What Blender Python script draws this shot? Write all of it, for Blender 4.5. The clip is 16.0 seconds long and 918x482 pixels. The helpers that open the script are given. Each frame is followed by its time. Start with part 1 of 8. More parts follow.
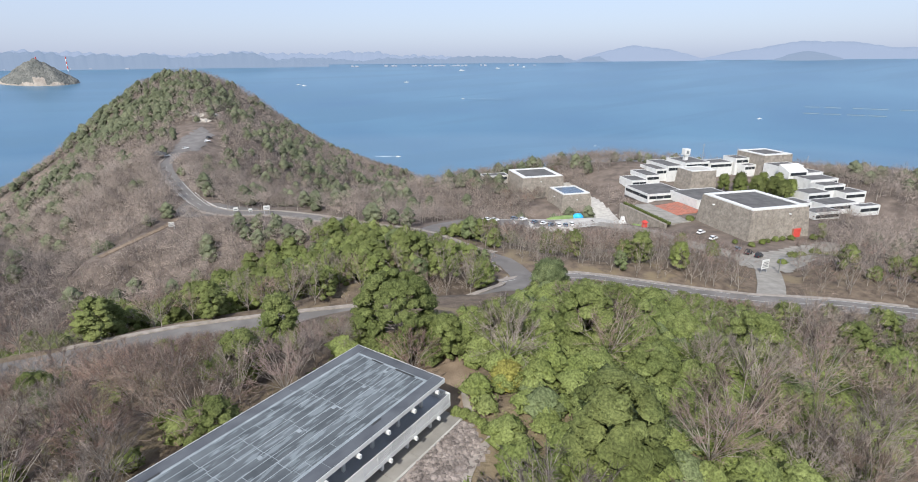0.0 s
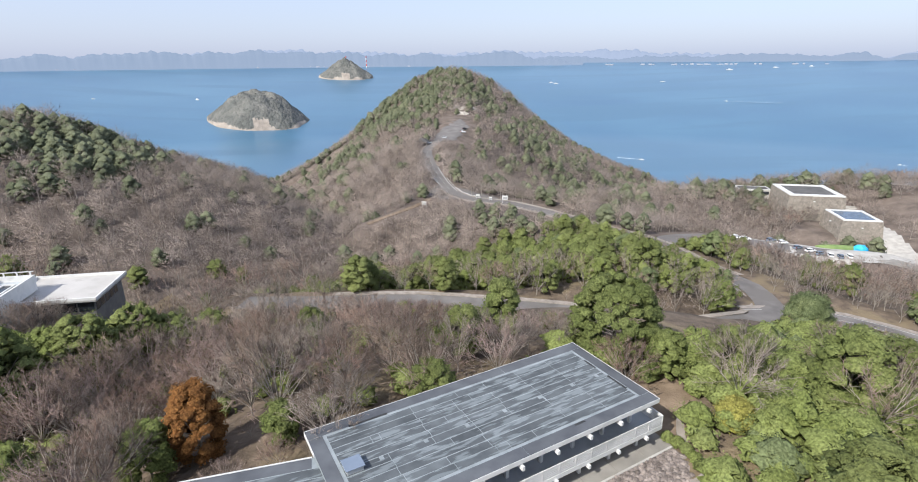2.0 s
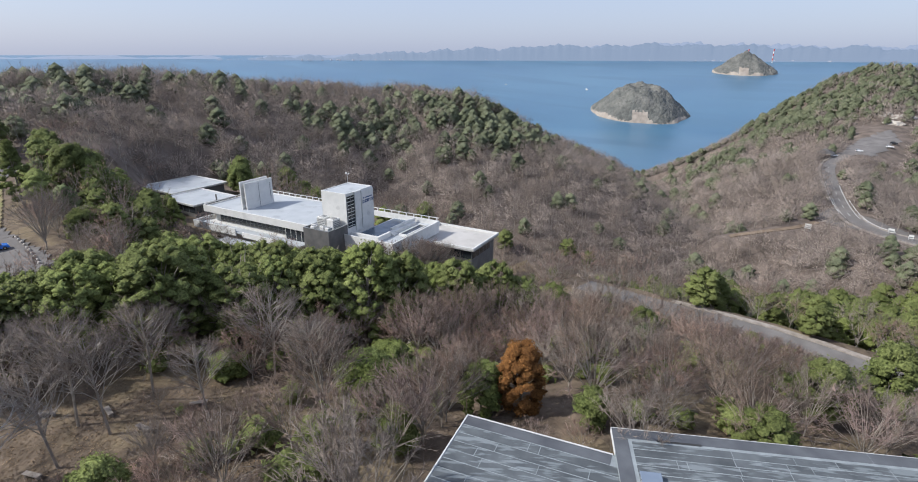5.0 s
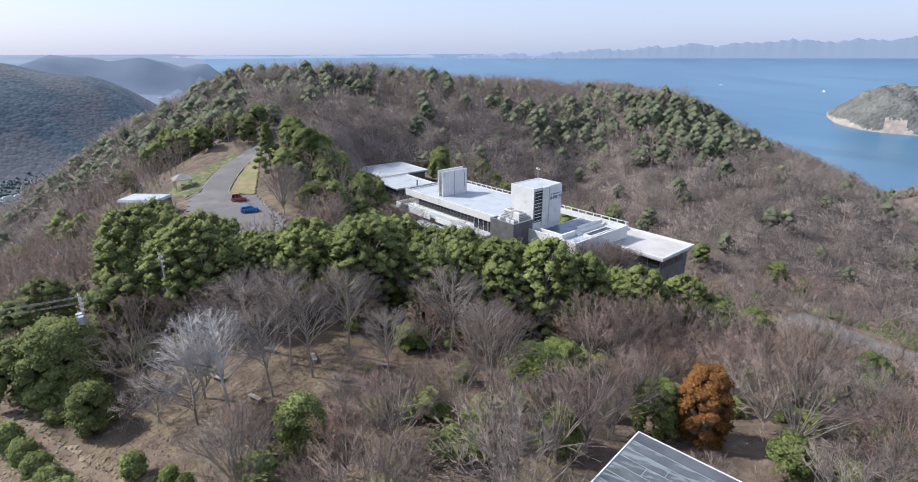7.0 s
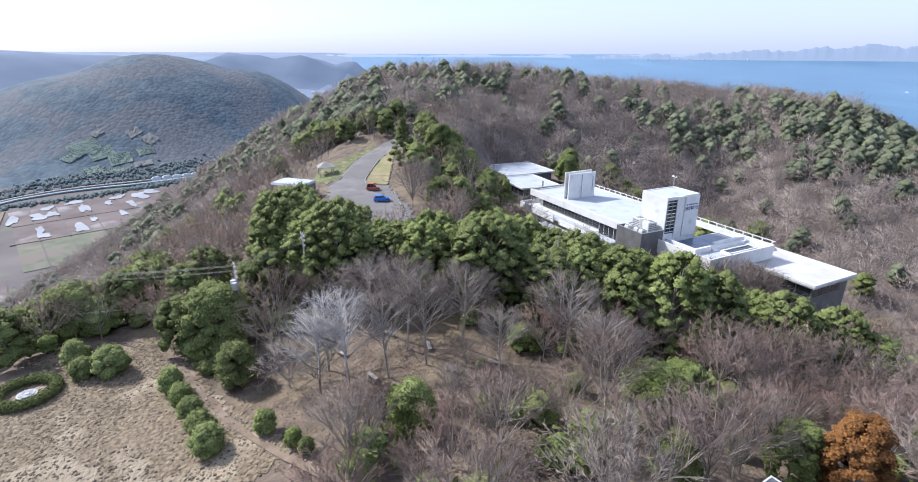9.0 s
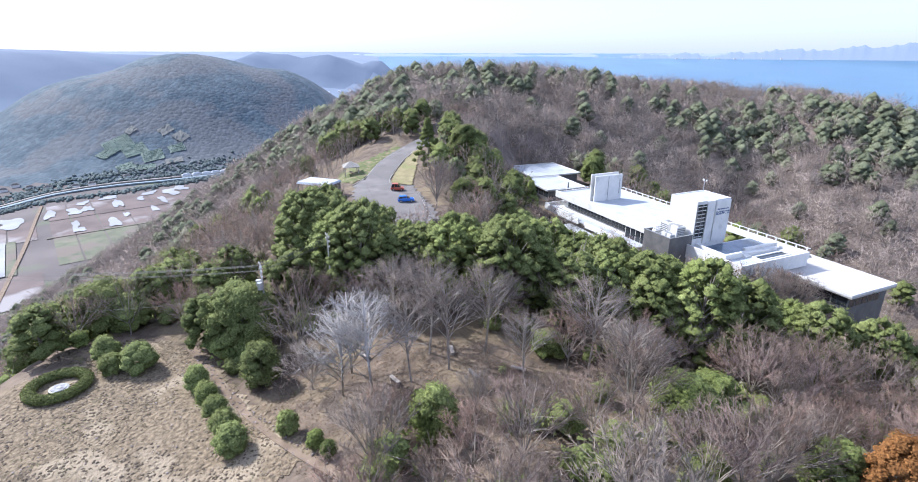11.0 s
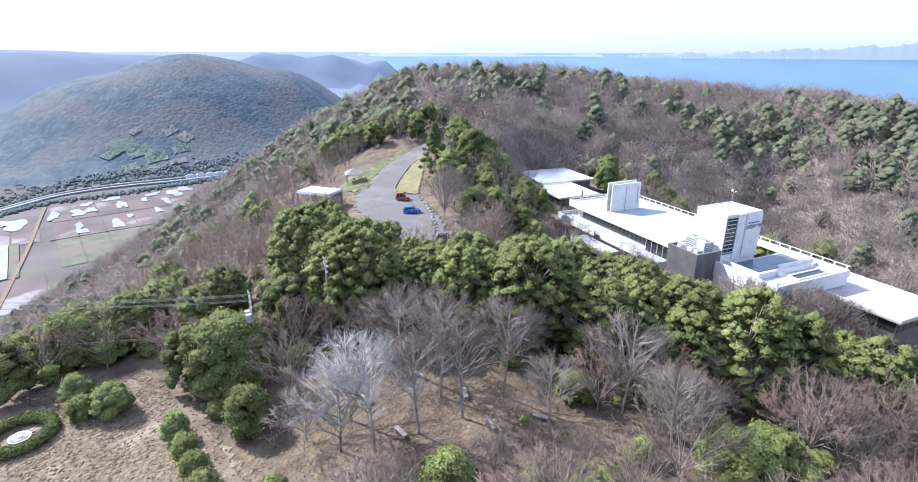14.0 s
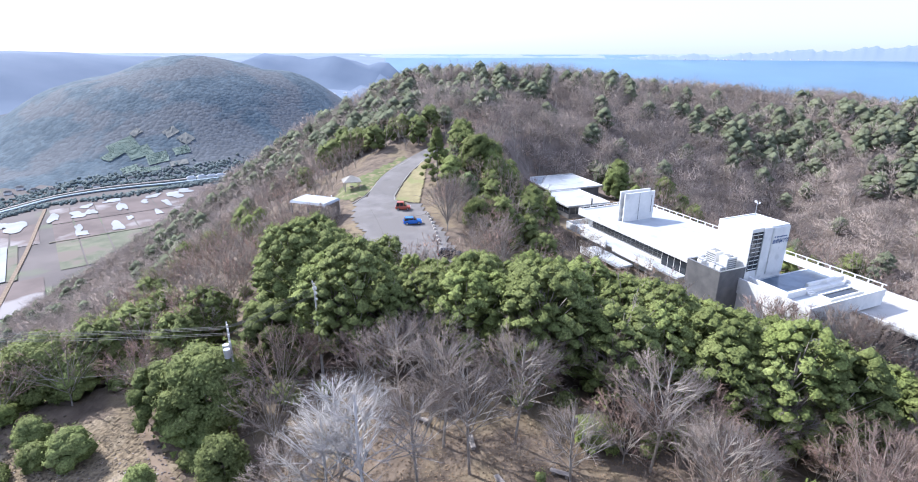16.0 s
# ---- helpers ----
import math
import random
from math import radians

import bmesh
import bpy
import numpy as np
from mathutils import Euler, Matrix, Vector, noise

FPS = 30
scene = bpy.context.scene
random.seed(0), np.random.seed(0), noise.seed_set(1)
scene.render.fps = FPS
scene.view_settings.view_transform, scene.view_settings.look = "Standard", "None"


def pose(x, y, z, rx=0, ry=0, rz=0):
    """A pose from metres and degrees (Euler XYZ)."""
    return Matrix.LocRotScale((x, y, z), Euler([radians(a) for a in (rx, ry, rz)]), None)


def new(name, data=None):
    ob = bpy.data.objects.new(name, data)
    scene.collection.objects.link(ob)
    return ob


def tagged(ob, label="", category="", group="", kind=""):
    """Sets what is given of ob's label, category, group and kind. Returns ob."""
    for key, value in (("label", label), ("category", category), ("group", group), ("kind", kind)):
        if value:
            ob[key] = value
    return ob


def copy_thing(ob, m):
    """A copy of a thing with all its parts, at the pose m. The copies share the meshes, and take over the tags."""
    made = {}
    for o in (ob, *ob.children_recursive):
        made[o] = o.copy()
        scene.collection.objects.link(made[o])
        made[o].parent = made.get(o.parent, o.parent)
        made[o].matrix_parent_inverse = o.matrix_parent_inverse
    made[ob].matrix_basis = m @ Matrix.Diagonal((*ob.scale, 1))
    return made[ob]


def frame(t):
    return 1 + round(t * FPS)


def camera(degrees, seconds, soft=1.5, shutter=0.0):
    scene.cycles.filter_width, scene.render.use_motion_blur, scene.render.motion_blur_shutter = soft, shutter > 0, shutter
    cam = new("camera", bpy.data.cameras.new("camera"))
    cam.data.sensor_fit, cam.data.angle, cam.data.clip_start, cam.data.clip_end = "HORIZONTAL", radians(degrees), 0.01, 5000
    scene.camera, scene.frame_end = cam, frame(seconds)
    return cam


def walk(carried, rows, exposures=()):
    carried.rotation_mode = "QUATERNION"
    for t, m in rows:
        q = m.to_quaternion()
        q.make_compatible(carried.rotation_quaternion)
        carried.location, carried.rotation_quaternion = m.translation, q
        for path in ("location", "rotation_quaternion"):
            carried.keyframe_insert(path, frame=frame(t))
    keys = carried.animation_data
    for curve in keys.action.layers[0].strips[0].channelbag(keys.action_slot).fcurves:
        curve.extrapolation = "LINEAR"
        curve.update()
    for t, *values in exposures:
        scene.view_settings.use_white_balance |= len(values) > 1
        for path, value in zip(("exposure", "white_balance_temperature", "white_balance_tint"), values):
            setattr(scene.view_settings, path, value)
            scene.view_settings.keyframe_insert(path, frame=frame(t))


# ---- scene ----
cam = camera(81.95, 16.0, 1.0)
# seconds, place, heading to the left of the y axis, pitch, lean to the right
ROWS = [
    (0, 0.00, 0.00, 250.00, 0.00, -18.85, 0.41),
    (0.5, 0.12, -0.06, 250.01, 3.89, -18.88, 0.28),
    (1, 0.20, -0.05, 249.97, 10.35, -18.94, 0.04),
    (1.5, 0.12, -0.07, 249.81, 18.00, -18.87, 0.35),
    (2, -0.11, -0.00, 249.73, 25.72, -18.82, 0.48),
    (2.5, -0.21, -0.05, 249.73, 33.24, -18.86, 0.34),
    (3, -0.27, -0.14, 249.78, 40.33, -18.96, 0.21),
    (3.5, -0.23, -0.21, 249.80, 46.69, -19.02, -0.01),
    (4, -0.20, -0.26, 249.91, 52.63, -19.17, -0.04),
    (4.5, -0.19, -0.19, 250.01, 58.55, -19.34, -0.07),
    (5, -0.22, -0.16, 250.03, 64.28, -19.38, -0.05),
    (7.5, -0.71, -0.50, 249.45, 89.47, -19.53, 0.26),
    (8, -0.82, -0.61, 249.43, 93.64, -19.53, 0.11),
    (8.5, -0.92, -0.65, 249.40, 96.94, -19.53, -0.07),
    (9, -0.93, -0.70, 249.39, 98.61, -19.52, -0.12),
    (11.5, -2.38, -1.39, 249.74, 101.39, -19.63, -0.09),
    (12, -3.52, -1.81, 249.81, 101.50, -19.63, -0.08),
    (12.5, -4.77, -2.16, 249.78, 101.61, -19.57, -0.06),
    (13, -6.24, -2.61, 249.89, 101.65, -19.60, -0.02),
    (13.5, -7.90, -3.16, 249.92, 101.68, -19.60, -0.01),
    (14, -9.59, -3.78, 249.94, 101.69, -19.61, -0.02),
    (14.5, -11.33, -4.28, 249.93, 101.75, -19.58, 0.01),
    (15, -13.04, -4.79, 250.02, 101.80, -19.59, 0.00),
    (15.5, -14.94, -5.29, 250.05, 101.85, -19.58, -0.02),
    (16, -16.80, -5.70, 249.91, 101.89, -19.48, -0.04),
]
walk(cam, [(t, pose(x, y, z, 0, 0, yaw) @ pose(0, 0, 0, 90 + pitch) @ pose(0, 0, 0, 0, 0, -lean)) for t, x, y, z, yaw, pitch, lean in ROWS],
     [(0.0, 0.3, 6250, 9), (1.0, 0.34, 6250, 9), (2.5, 0.46, 6350, 10), (5.0, 0.16, 6200, 10), (7.5, 0.5, 5950, 12), (9.0, 0.72, 5800, 13), (11.5, 1.0, 5700, 14), (16.0, 1.08, 5700, 14)])

# ---- light ----
SUN_HEADING, SUN_HEIGHT = 161.0, 42.0
world = bpy.data.worlds.new("sky")
scene.world = world
world.use_nodes = True
wn = world.node_tree
sky = wn.nodes.new("ShaderNodeTexSky")
sky.sky_type, sky.sun_disc = "NISHITA", False
sky.sun_elevation, sky.sun_rotation = radians(SUN_HEIGHT), radians(-SUN_HEADING)
sky.altitude, sky.air_density, sky.dust_density, sky.ozone_density = 250, 1.0, 2.4, 1.5
wn.nodes["Background"].inputs["Strength"].default_value = 0.052
wn.links.new(sky.outputs[0], wn.nodes["Background"].inputs["Color"])
# thin white haze over the whole sky
veil = wn.nodes.new("ShaderNodeBackground")
veil.inputs["Color"].default_value, veil.inputs["Strength"].default_value = (0.67, 0.74, 0.97, 1), 0.5
both = wn.nodes.new("ShaderNodeAddShader")
wn.links.new(wn.nodes["Background"].outputs[0], both.inputs[0])
wn.links.new(veil.outputs[0], both.inputs[1])
wn.links.new(both.outputs[0], wn.nodes["World Output"].inputs["Surface"])
sun = new("sun", bpy.data.lights.new("sun", "SUN"))
sun.data.energy, sun.data.angle, sun.data.color = 4.2, radians(0.6), (1.0, 0.95, 0.87)
sun.matrix_world = pose(0, 0, 600, 0, 0, SUN_HEADING) @ pose(0, 0, 0, SUN_HEIGHT - 90)

# ---- materials ----
def material(name, low, high, scale=0.5, rough=0.9, bump=0.0, bump_scale=None, metal=0.0, second=None, vary=0.0, each=0.0, specular=0.3, stretch=None):
    """low to high by a coarse noise; second: (colour, scale, share) of patches; vary: spread of brightness from piece to piece."""
    m = bpy.data.materials.new(name)
    m.use_nodes = True
    nt = m.node_tree
    bsdf = nt.nodes["Principled BSDF"]
    bsdf.inputs["Roughness"].default_value = rough
    bsdf.inputs["Metallic"].default_value = metal
    bsdf.inputs["Specular IOR Level"].default_value = specular
    at = nt.nodes.new("ShaderNodeNewGeometry")
    noise_a = nt.nodes.new("ShaderNodeTexNoise")
    noise_a.inputs["Scale"].default_value, noise_a.inputs["Detail"].default_value = scale, 6
    nt.links.new(at.outputs["Position"], noise_a.inputs["Vector"])
    ramp = nt.nodes.new("ShaderNodeValToRGB")
    ramp.color_ramp.elements[0].position, ramp.color_ramp.elements[1].position = 0.32, 0.68
    ramp.color_ramp.elements[0].color, ramp.color_ramp.elements[1].color = (*low, 1), (*high, 1)
    nt.links.new(noise_a.outputs[0], ramp.inputs[0])
    colour = ramp.outputs[0]
    if second:
        tint, size, share = second
        noise_b = nt.nodes.new("ShaderNodeTexNoise")
        noise_b.inputs["Scale"].default_value, noise_b.inputs["Detail"].default_value = size, 4
        if stretch:
            turn = nt.nodes.new("ShaderNodeMapping")
            turn.vector_type = "TEXTURE"
            turn.inputs["Rotation"].default_value = (0, 0, radians(stretch[0]))
            turn.inputs["Scale"].default_value = stretch[1]
            nt.links.new(at.outputs["Position"], turn.inputs["Vector"])
            nt.links.new(turn.outputs[0], noise_b.inputs["Vector"])
        else:
            nt.links.new(at.outputs["Position"], noise_b.inputs["Vector"])
        cut = nt.nodes.new("ShaderNodeMapRange")
        cut.inputs[1].default_value, cut.inputs[2].default_value = 0.62 - share * 0.3, 0.70 - share * 0.3
        nt.links.new(noise_b.outputs[0], cut.inputs[0])
        mix = nt.nodes.new("ShaderNodeMixRGB")
        mix.inputs[2].default_value = (*tint, 1)
        nt.links.new(cut.outputs[0], mix.inputs[0])
        nt.links.new(colour, mix.inputs[1])
        colour = mix.outputs[0]
    if each:
        own = nt.nodes.new("ShaderNodeObjectInfo")
        tone = nt.nodes.new("ShaderNodeHueSaturation")
        span = nt.nodes.new("ShaderNodeMapRange")
        span.inputs[3].default_value, span.inputs[4].default_value = 1 - each, 1 + each
        nt.links.new(own.outputs["Random"], span.inputs[0])
        nt.links.new(span.outputs[0], tone.inputs["Value"])
        nt.links.new(colour, tone.inputs["Color"])
        colour = tone.outputs[0]
    if vary:
        hue = nt.nodes.new("ShaderNodeHueSaturation")
        spread = nt.nodes.new("ShaderNodeMapRange")
        spread.inputs[3].default_value, spread.inputs[4].default_value = 1 - vary, 1 + vary
        nt.links.new(at.outputs["Random Per Island"], spread.inputs[0])
        nt.links.new(spread.outputs[0], hue.inputs["Value"])
        nt.links.new(colour, hue.inputs["Color"])
        colour = hue.outputs[0]
    nt.links.new(colour, bsdf.inputs["Base Color"])
    if bump:
        noise_c = nt.nodes.new("ShaderNodeTexNoise")
        noise_c.inputs["Scale"].default_value, noise_c.inputs["Detail"].default_value = bump_scale or scale * 6, 5
        nt.links.new(at.outputs["Position"], noise_c.inputs["Vector"])
        relief = nt.nodes.new("ShaderNodeBump")
        relief.inputs["Strength"].default_value, relief.inputs["Distance"].default_value = 1.0, bump
        nt.links.new(noise_c.outputs[0], relief.inputs["Height"])
        nt.links.new(relief.outputs[0], bsdf.inputs["Normal"])
    return m


def soft(m, glow, fine, contrast, relief=0.0):
    """Crown surface: fine mottling of leaves or twigs, shading by the crown's rounded form, some light passing through."""
    nt = m.node_tree
    m.cycles.use_bump_map_correction = False
    bsdf = nt.nodes["Principled BSDF"]
    at = nt.nodes.new("ShaderNodeNewGeometry")
    speck = nt.nodes.new("ShaderNodeTexNoise")
    speck.inputs["Scale"].default_value, speck.inputs["Detail"].default_value = fine, 3
    nt.links.new(at.outputs["Position"], speck.inputs["Vector"])
    span = nt.nodes.new("ShaderNodeMapRange")
    span.inputs[1].default_value, span.inputs[2].default_value = 0.32, 0.68
    span.inputs[3].default_value, span.inputs[4].default_value = 1 - contrast, 1 + contrast
    nt.links.new(speck.outputs[0], span.inputs[0])
    tone = nt.nodes.new("ShaderNodeHueSaturation")
    nt.links.new(bsdf.inputs["Base Color"].links[0].from_socket, tone.inputs["Color"])
    nt.links.new(span.outputs[0], tone.inputs["Value"])
    nt.links.new(tone.outputs[0], bsdf.inputs["Base Color"])
    each = nt.nodes.new("ShaderNodeObjectInfo")
    drift = nt.nodes.new("ShaderNodeMapRange")
    drift.inputs[3].default_value, drift.inputs[4].default_value = 0.8, 1.2
    nt.links.new(each.outputs["Random"], drift.inputs[0])
    shade_ = nt.nodes.new("ShaderNodeMath")
    shade_.operation = "MULTIPLY"
    nt.links.new(span.outputs[0], shade_.inputs[0])
    nt.links.new(drift.outputs[0], shade_.inputs[1])
    nt.links.new(shade_.outputs[0], tone.inputs["Value"])
    form = nt.nodes.new("ShaderNodeAttribute")
    form.attribute_name = "crown_form"
    turn = nt.nodes.new("ShaderNodeVectorTransform")
    turn.vector_type, turn.convert_from, turn.convert_to = "VECTOR", "OBJECT", "WORLD"
    nt.links.new(form.outputs["Vector"], turn.inputs[0])
    # what has no crown form keeps its own facing
    own, both_ = nt.nodes.new("ShaderNodeVectorMath"), nt.nodes.new("ShaderNodeVectorMath")
    own.operation, both_.operation = "SCALE", "ADD"
    own.inputs["Scale"].default_value = 0.25
    nt.links.new(at.outputs["Normal"], own.inputs[0])
    nt.links.new(turn.outputs[0], both_.inputs[0])
    nt.links.new(own.outputs[0], both_.inputs[1])
    unit = nt.nodes.new("ShaderNodeVectorMath")
    unit.operation = "NORMALIZE"
    nt.links.new(both_.outputs[0], unit.inputs[0])
    normal = unit.outputs[0]
    if relief:
        dent = nt.nodes.new("ShaderNodeBump")
        dent.inputs["Strength"].default_value, dent.inputs["Distance"].default_value = 1.0, relief
        nt.links.new(speck.outputs[0], dent.inputs["Height"])
        nt.links.new(normal, dent.inputs["Normal"])
        normal = dent.outputs[0]
    nt.links.new(normal, bsdf.inputs["Normal"])
    thin = nt.nodes.new("ShaderNodeBsdfTranslucent")
    mix = nt.nodes.new("ShaderNodeMixShader")
    mix.inputs[0].default_value = glow
    nt.links.new(tone.outputs[0], thin.inputs["Color"])
    nt.links.new(normal, thin.inputs["Normal"])
    nt.links.new(bsdf.outputs[0], mix.inputs[1])
    nt.links.new(thin.outputs[0], mix.inputs[2])
    nt.links.new(mix.outputs[0], nt.nodes["Material Output"].inputs["Surface"])
    return m


def leafy(name, low, high, scale=0.16, second=None, vary=0.16, glow=0.2, fine=4.2):
    """Foliage: colour by place and by leaf."""
    return soft(material(name, low, high, scale, 0.8, second=second, vary=vary, specular=0.12), glow, fine, 0.46, 0.08)


def twiggy(name, low, high, scale=0.14, second=None, vary=0.3, fine=1.6):
    """Bare twigs of a crown."""
    return soft(material(name, low, high, scale, 0.9, second=second, vary=vary, specular=0.1), 0.25, fine, 0.22)


LITTER = material("leaf_litter", (0.088, 0.066, 0.048), (0.185, 0.142, 0.103), 0.45, 0.95, 0.3, 1.2, second=((0.2, 0.156, 0.098), 0.09, 0.25))
FAR_LITTER = material("dry_twiggy_floor", (0.1, 0.08, 0.066), (0.19, 0.152, 0.126), 0.2, 0.95, 0.4, 0.8)
# blue of the distance haze is mixed into this woods colour
HAZY_WOODS = material("hazy_far_woods", (0.047, 0.072, 0.092), (0.09, 0.118, 0.136), 0.03, 0.95, second=((0.096, 0.106, 0.116), 0.008, 0.4))


def canopy(m, size, relief, contrast):
    """Woods seen from far: crowns of uneven tone, each a low dome."""
    nt = m.node_tree
    bsdf = nt.nodes["Principled BSDF"]
    at = nt.nodes.new("ShaderNodeNewGeometry")
    cell = nt.nodes.new("ShaderNodeTexVoronoi")
    cell.inputs["Scale"].default_value, cell.inputs["Randomness"].default_value = 1 / size, 1.0
    nt.links.new(at.outputs["Position"], cell.inputs["Vector"])
    tone = nt.nodes.new("ShaderNodeMapRange")
    tone.inputs[3].default_value, tone.inputs[4].default_value = 1 - contrast, 1 + contrast
    nt.links.new(cell.outputs["Color"], tone.inputs[0])
    hue = nt.nodes.new("ShaderNodeHueSaturation")
    nt.links.new(bsdf.inputs["Base Color"].links[0].from_socket, hue.inputs["Color"])
    nt.links.new(tone.outputs[0], hue.inputs["Value"])
    nt.links.new(hue.outputs[0], bsdf.inputs["Base Color"])
    dip = nt.nodes.new("ShaderNodeMath")
    dip.operation = "SUBTRACT"
    dip.inputs[0].default_value = 1.0
    nt.links.new(cell.outputs["Distance"], dip.inputs[1])
    bump = nt.nodes.new("ShaderNodeBump")
    bump.inputs["Strength"].default_value, bump.inputs["Distance"].default_value = 0.9, relief
    nt.links.new(dip.outputs[0], bump.inputs["Height"])
    nt.links.new(bump.outputs[0], bsdf.inputs["Normal"])
    return m


HAZY_WOODS = canopy(HAZY_WOODS, 8.0, 1.3, 0.2)
ISLE_WOODS = canopy(material("island_woods", (0.095, 0.1, 0.092), (0.165, 0.162, 0.145), 0.02, 0.95), 9.0, 3.0, 0.25)
# far hills and plain: haze is put into the base colours
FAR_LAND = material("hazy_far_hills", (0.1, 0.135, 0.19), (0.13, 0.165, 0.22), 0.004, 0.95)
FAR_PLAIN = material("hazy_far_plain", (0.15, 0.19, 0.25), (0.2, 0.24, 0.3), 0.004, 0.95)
FARMLAND = material("winter_farmland", (0.1, 0.088, 0.082), (0.155, 0.135, 0.124), 0.01, 0.95, second=((0.13, 0.16, 0.09), 0.006, 0.35))
ASPHALT = material("asphalt", (0.135, 0.125, 0.117), (0.2, 0.186, 0.174), 0.25, 0.9, 0.01, 20, second=((0.155, 0.143, 0.132), 0.08, 0.3))
CONCRETE = material("pale_concrete", (0.36, 0.34, 0.31), (0.5, 0.48, 0.44), 0.5, 0.85, 0.01, 8)
WHITE = material("white_paint", (0.6, 0.6, 0.578), (0.69, 0.685, 0.66), 0.7, 0.6, second=((0.545, 0.545, 0.525), 0.35, 0.18))
PALE_ROOF = material("pale_roof_membrane", (0.36, 0.385, 0.405), (0.43, 0.452, 0.468), 0.25, 0.8, second=((0.33, 0.35, 0.365), 0.3, 0.15))
CREAM_ROOF = material("cream_roof_membrane", (0.42, 0.4, 0.37), (0.5, 0.48, 0.45), 0.25, 0.8, second=((0.42, 0.4, 0.37), 0.4, 0.2))
DARK_WALL = material("dark_panel", (0.1, 0.1, 0.1), (0.15, 0.145, 0.14), 0.6, 0.6)
GREY_ROOF = material("grey_gravel_roof", (0.085, 0.082, 0.08), (0.135, 0.13, 0.126), 0.3, 0.9, 0.01, 6)
FELT = material("weathered_roof_felt", (0.078, 0.087, 0.094), (0.125, 0.138, 0.146), 0.6, 0.85, 0.004, 5, second=((0.185, 0.208, 0.218), 2.4, 0.36), each=0.14, specular=0.15, stretch=(55.3, (5.0, 1.0, 1.0)))
FELT_EDGE = material("dark_roof_felt", (0.07, 0.075, 0.085), (0.12, 0.128, 0.138), 0.4, 0.75, 0.004, 5, each=0.12)
FELT_SEAM = material("pale_felt_seam", (0.2, 0.225, 0.235), (0.3, 0.33, 0.342), 0.8, 0.8)
STONES = material("purple_brown_stones", (0.13, 0.108, 0.096), (0.28, 0.238, 0.21), 1.3, 0.9, 0.02, 8, vary=0.35)
BROWN_LEAF = material("fallen_brown_leaves", (0.15, 0.105, 0.065), (0.26, 0.185, 0.115), 0.8, 0.9, vary=0.4)
EARTH = material("brown_earth", (0.15, 0.11, 0.075), (0.25, 0.19, 0.135), 0.5, 0.95, 0.05, 4)
YARD = material("straw_brown_yard", (0.11, 0.083, 0.052), (0.275, 0.216, 0.14), 2.4, 0.95, 0.34, 2.6, second=((0.31, 0.252, 0.172), 0.16, 0.32))
CLOD = material("brown_clods", (0.1, 0.077, 0.052), (0.21, 0.168, 0.118), 0.8, 0.95, vary=0.3)
GREY_PAVING = material("grey_paving", (0.22, 0.205, 0.18), (0.32, 0.3, 0.265), 0.4, 0.9, 0.005, 8)
FRAME_GREY = material("grey_metal_frame", (0.2, 0.21, 0.21), (0.28, 0.29, 0.29), 1.0, 0.45, metal=0.4)
GLASS = material("dark_glass", (0.02, 0.025, 0.03), (0.03, 0.035, 0.04), 1.0, 0.08, specular=0.5)
BARK = material("grey_bark", (0.204, 0.1776, 0.15), (0.372, 0.33, 0.282), 1.5, 0.9, 0.02, 6)
TWIG = twiggy("bare_twigs", (0.172, 0.128, 0.1), (0.3, 0.232, 0.188), 0.14, vary=0.3, second=((0.27, 0.2, 0.175), 0.09, 0.35))
GREY_TWIG = twiggy("grey_bare_twigs", (0.19, 0.155, 0.13), (0.325, 0.275, 0.238), 0.2, vary=0.3)
RED_TWIG = twiggy("reddish_bare_twigs", (0.2, 0.137, 0.108), (0.335, 0.235, 0.19), 0.2, vary=0.3)
LEAF_FAR = leafy("far_evergreen_leaves", (0.094, 0.107, 0.064), (0.156, 0.168, 0.102), 0.08, vary=0.22)
PATH_STONE = material("worn_path", (0.24, 0.21, 0.18), (0.36, 0.32, 0.28), 0.8, 0.95, 0.02, 6)
ISLE_ROCK = material("pale_shore_rock", (0.25, 0.215, 0.18), (0.38, 0.335, 0.285), 0.05, 0.9, 1.0, 0.2)


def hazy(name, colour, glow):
    """Distance lost in haze: the surface itself glows in place of the lit air."""
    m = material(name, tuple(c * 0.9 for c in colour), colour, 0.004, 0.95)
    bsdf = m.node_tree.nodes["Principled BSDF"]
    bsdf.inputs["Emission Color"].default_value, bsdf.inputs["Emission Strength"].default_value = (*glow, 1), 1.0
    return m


# haze colour is emitted by the hills and buildings themselves
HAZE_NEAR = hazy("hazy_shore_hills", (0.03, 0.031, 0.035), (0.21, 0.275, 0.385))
HAZE_FAR = hazy("haze_glow_distant_hills", (0.04, 0.04, 0.05), (0.27, 0.335, 0.455))
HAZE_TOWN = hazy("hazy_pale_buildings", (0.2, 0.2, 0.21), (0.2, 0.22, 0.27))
ROAD_PAINT = material("worn_road_paint", (0.34, 0.33, 0.31), (0.5, 0.49, 0.47), 0.8, 0.8)
RAFT = material("weathered_rafts", (0.18, 0.235, 0.26), (0.25, 0.3, 0.33), 0.2, 0.8)
FOAM = material("white_foam", (0.55, 0.65, 0.72), (0.75, 0.82, 0.85), 0.2, 0.8)
RED_PAINT = material("red_paint", (0.5, 0.06, 0.05), (0.6, 0.09, 0.07), 0.8, 0.5)
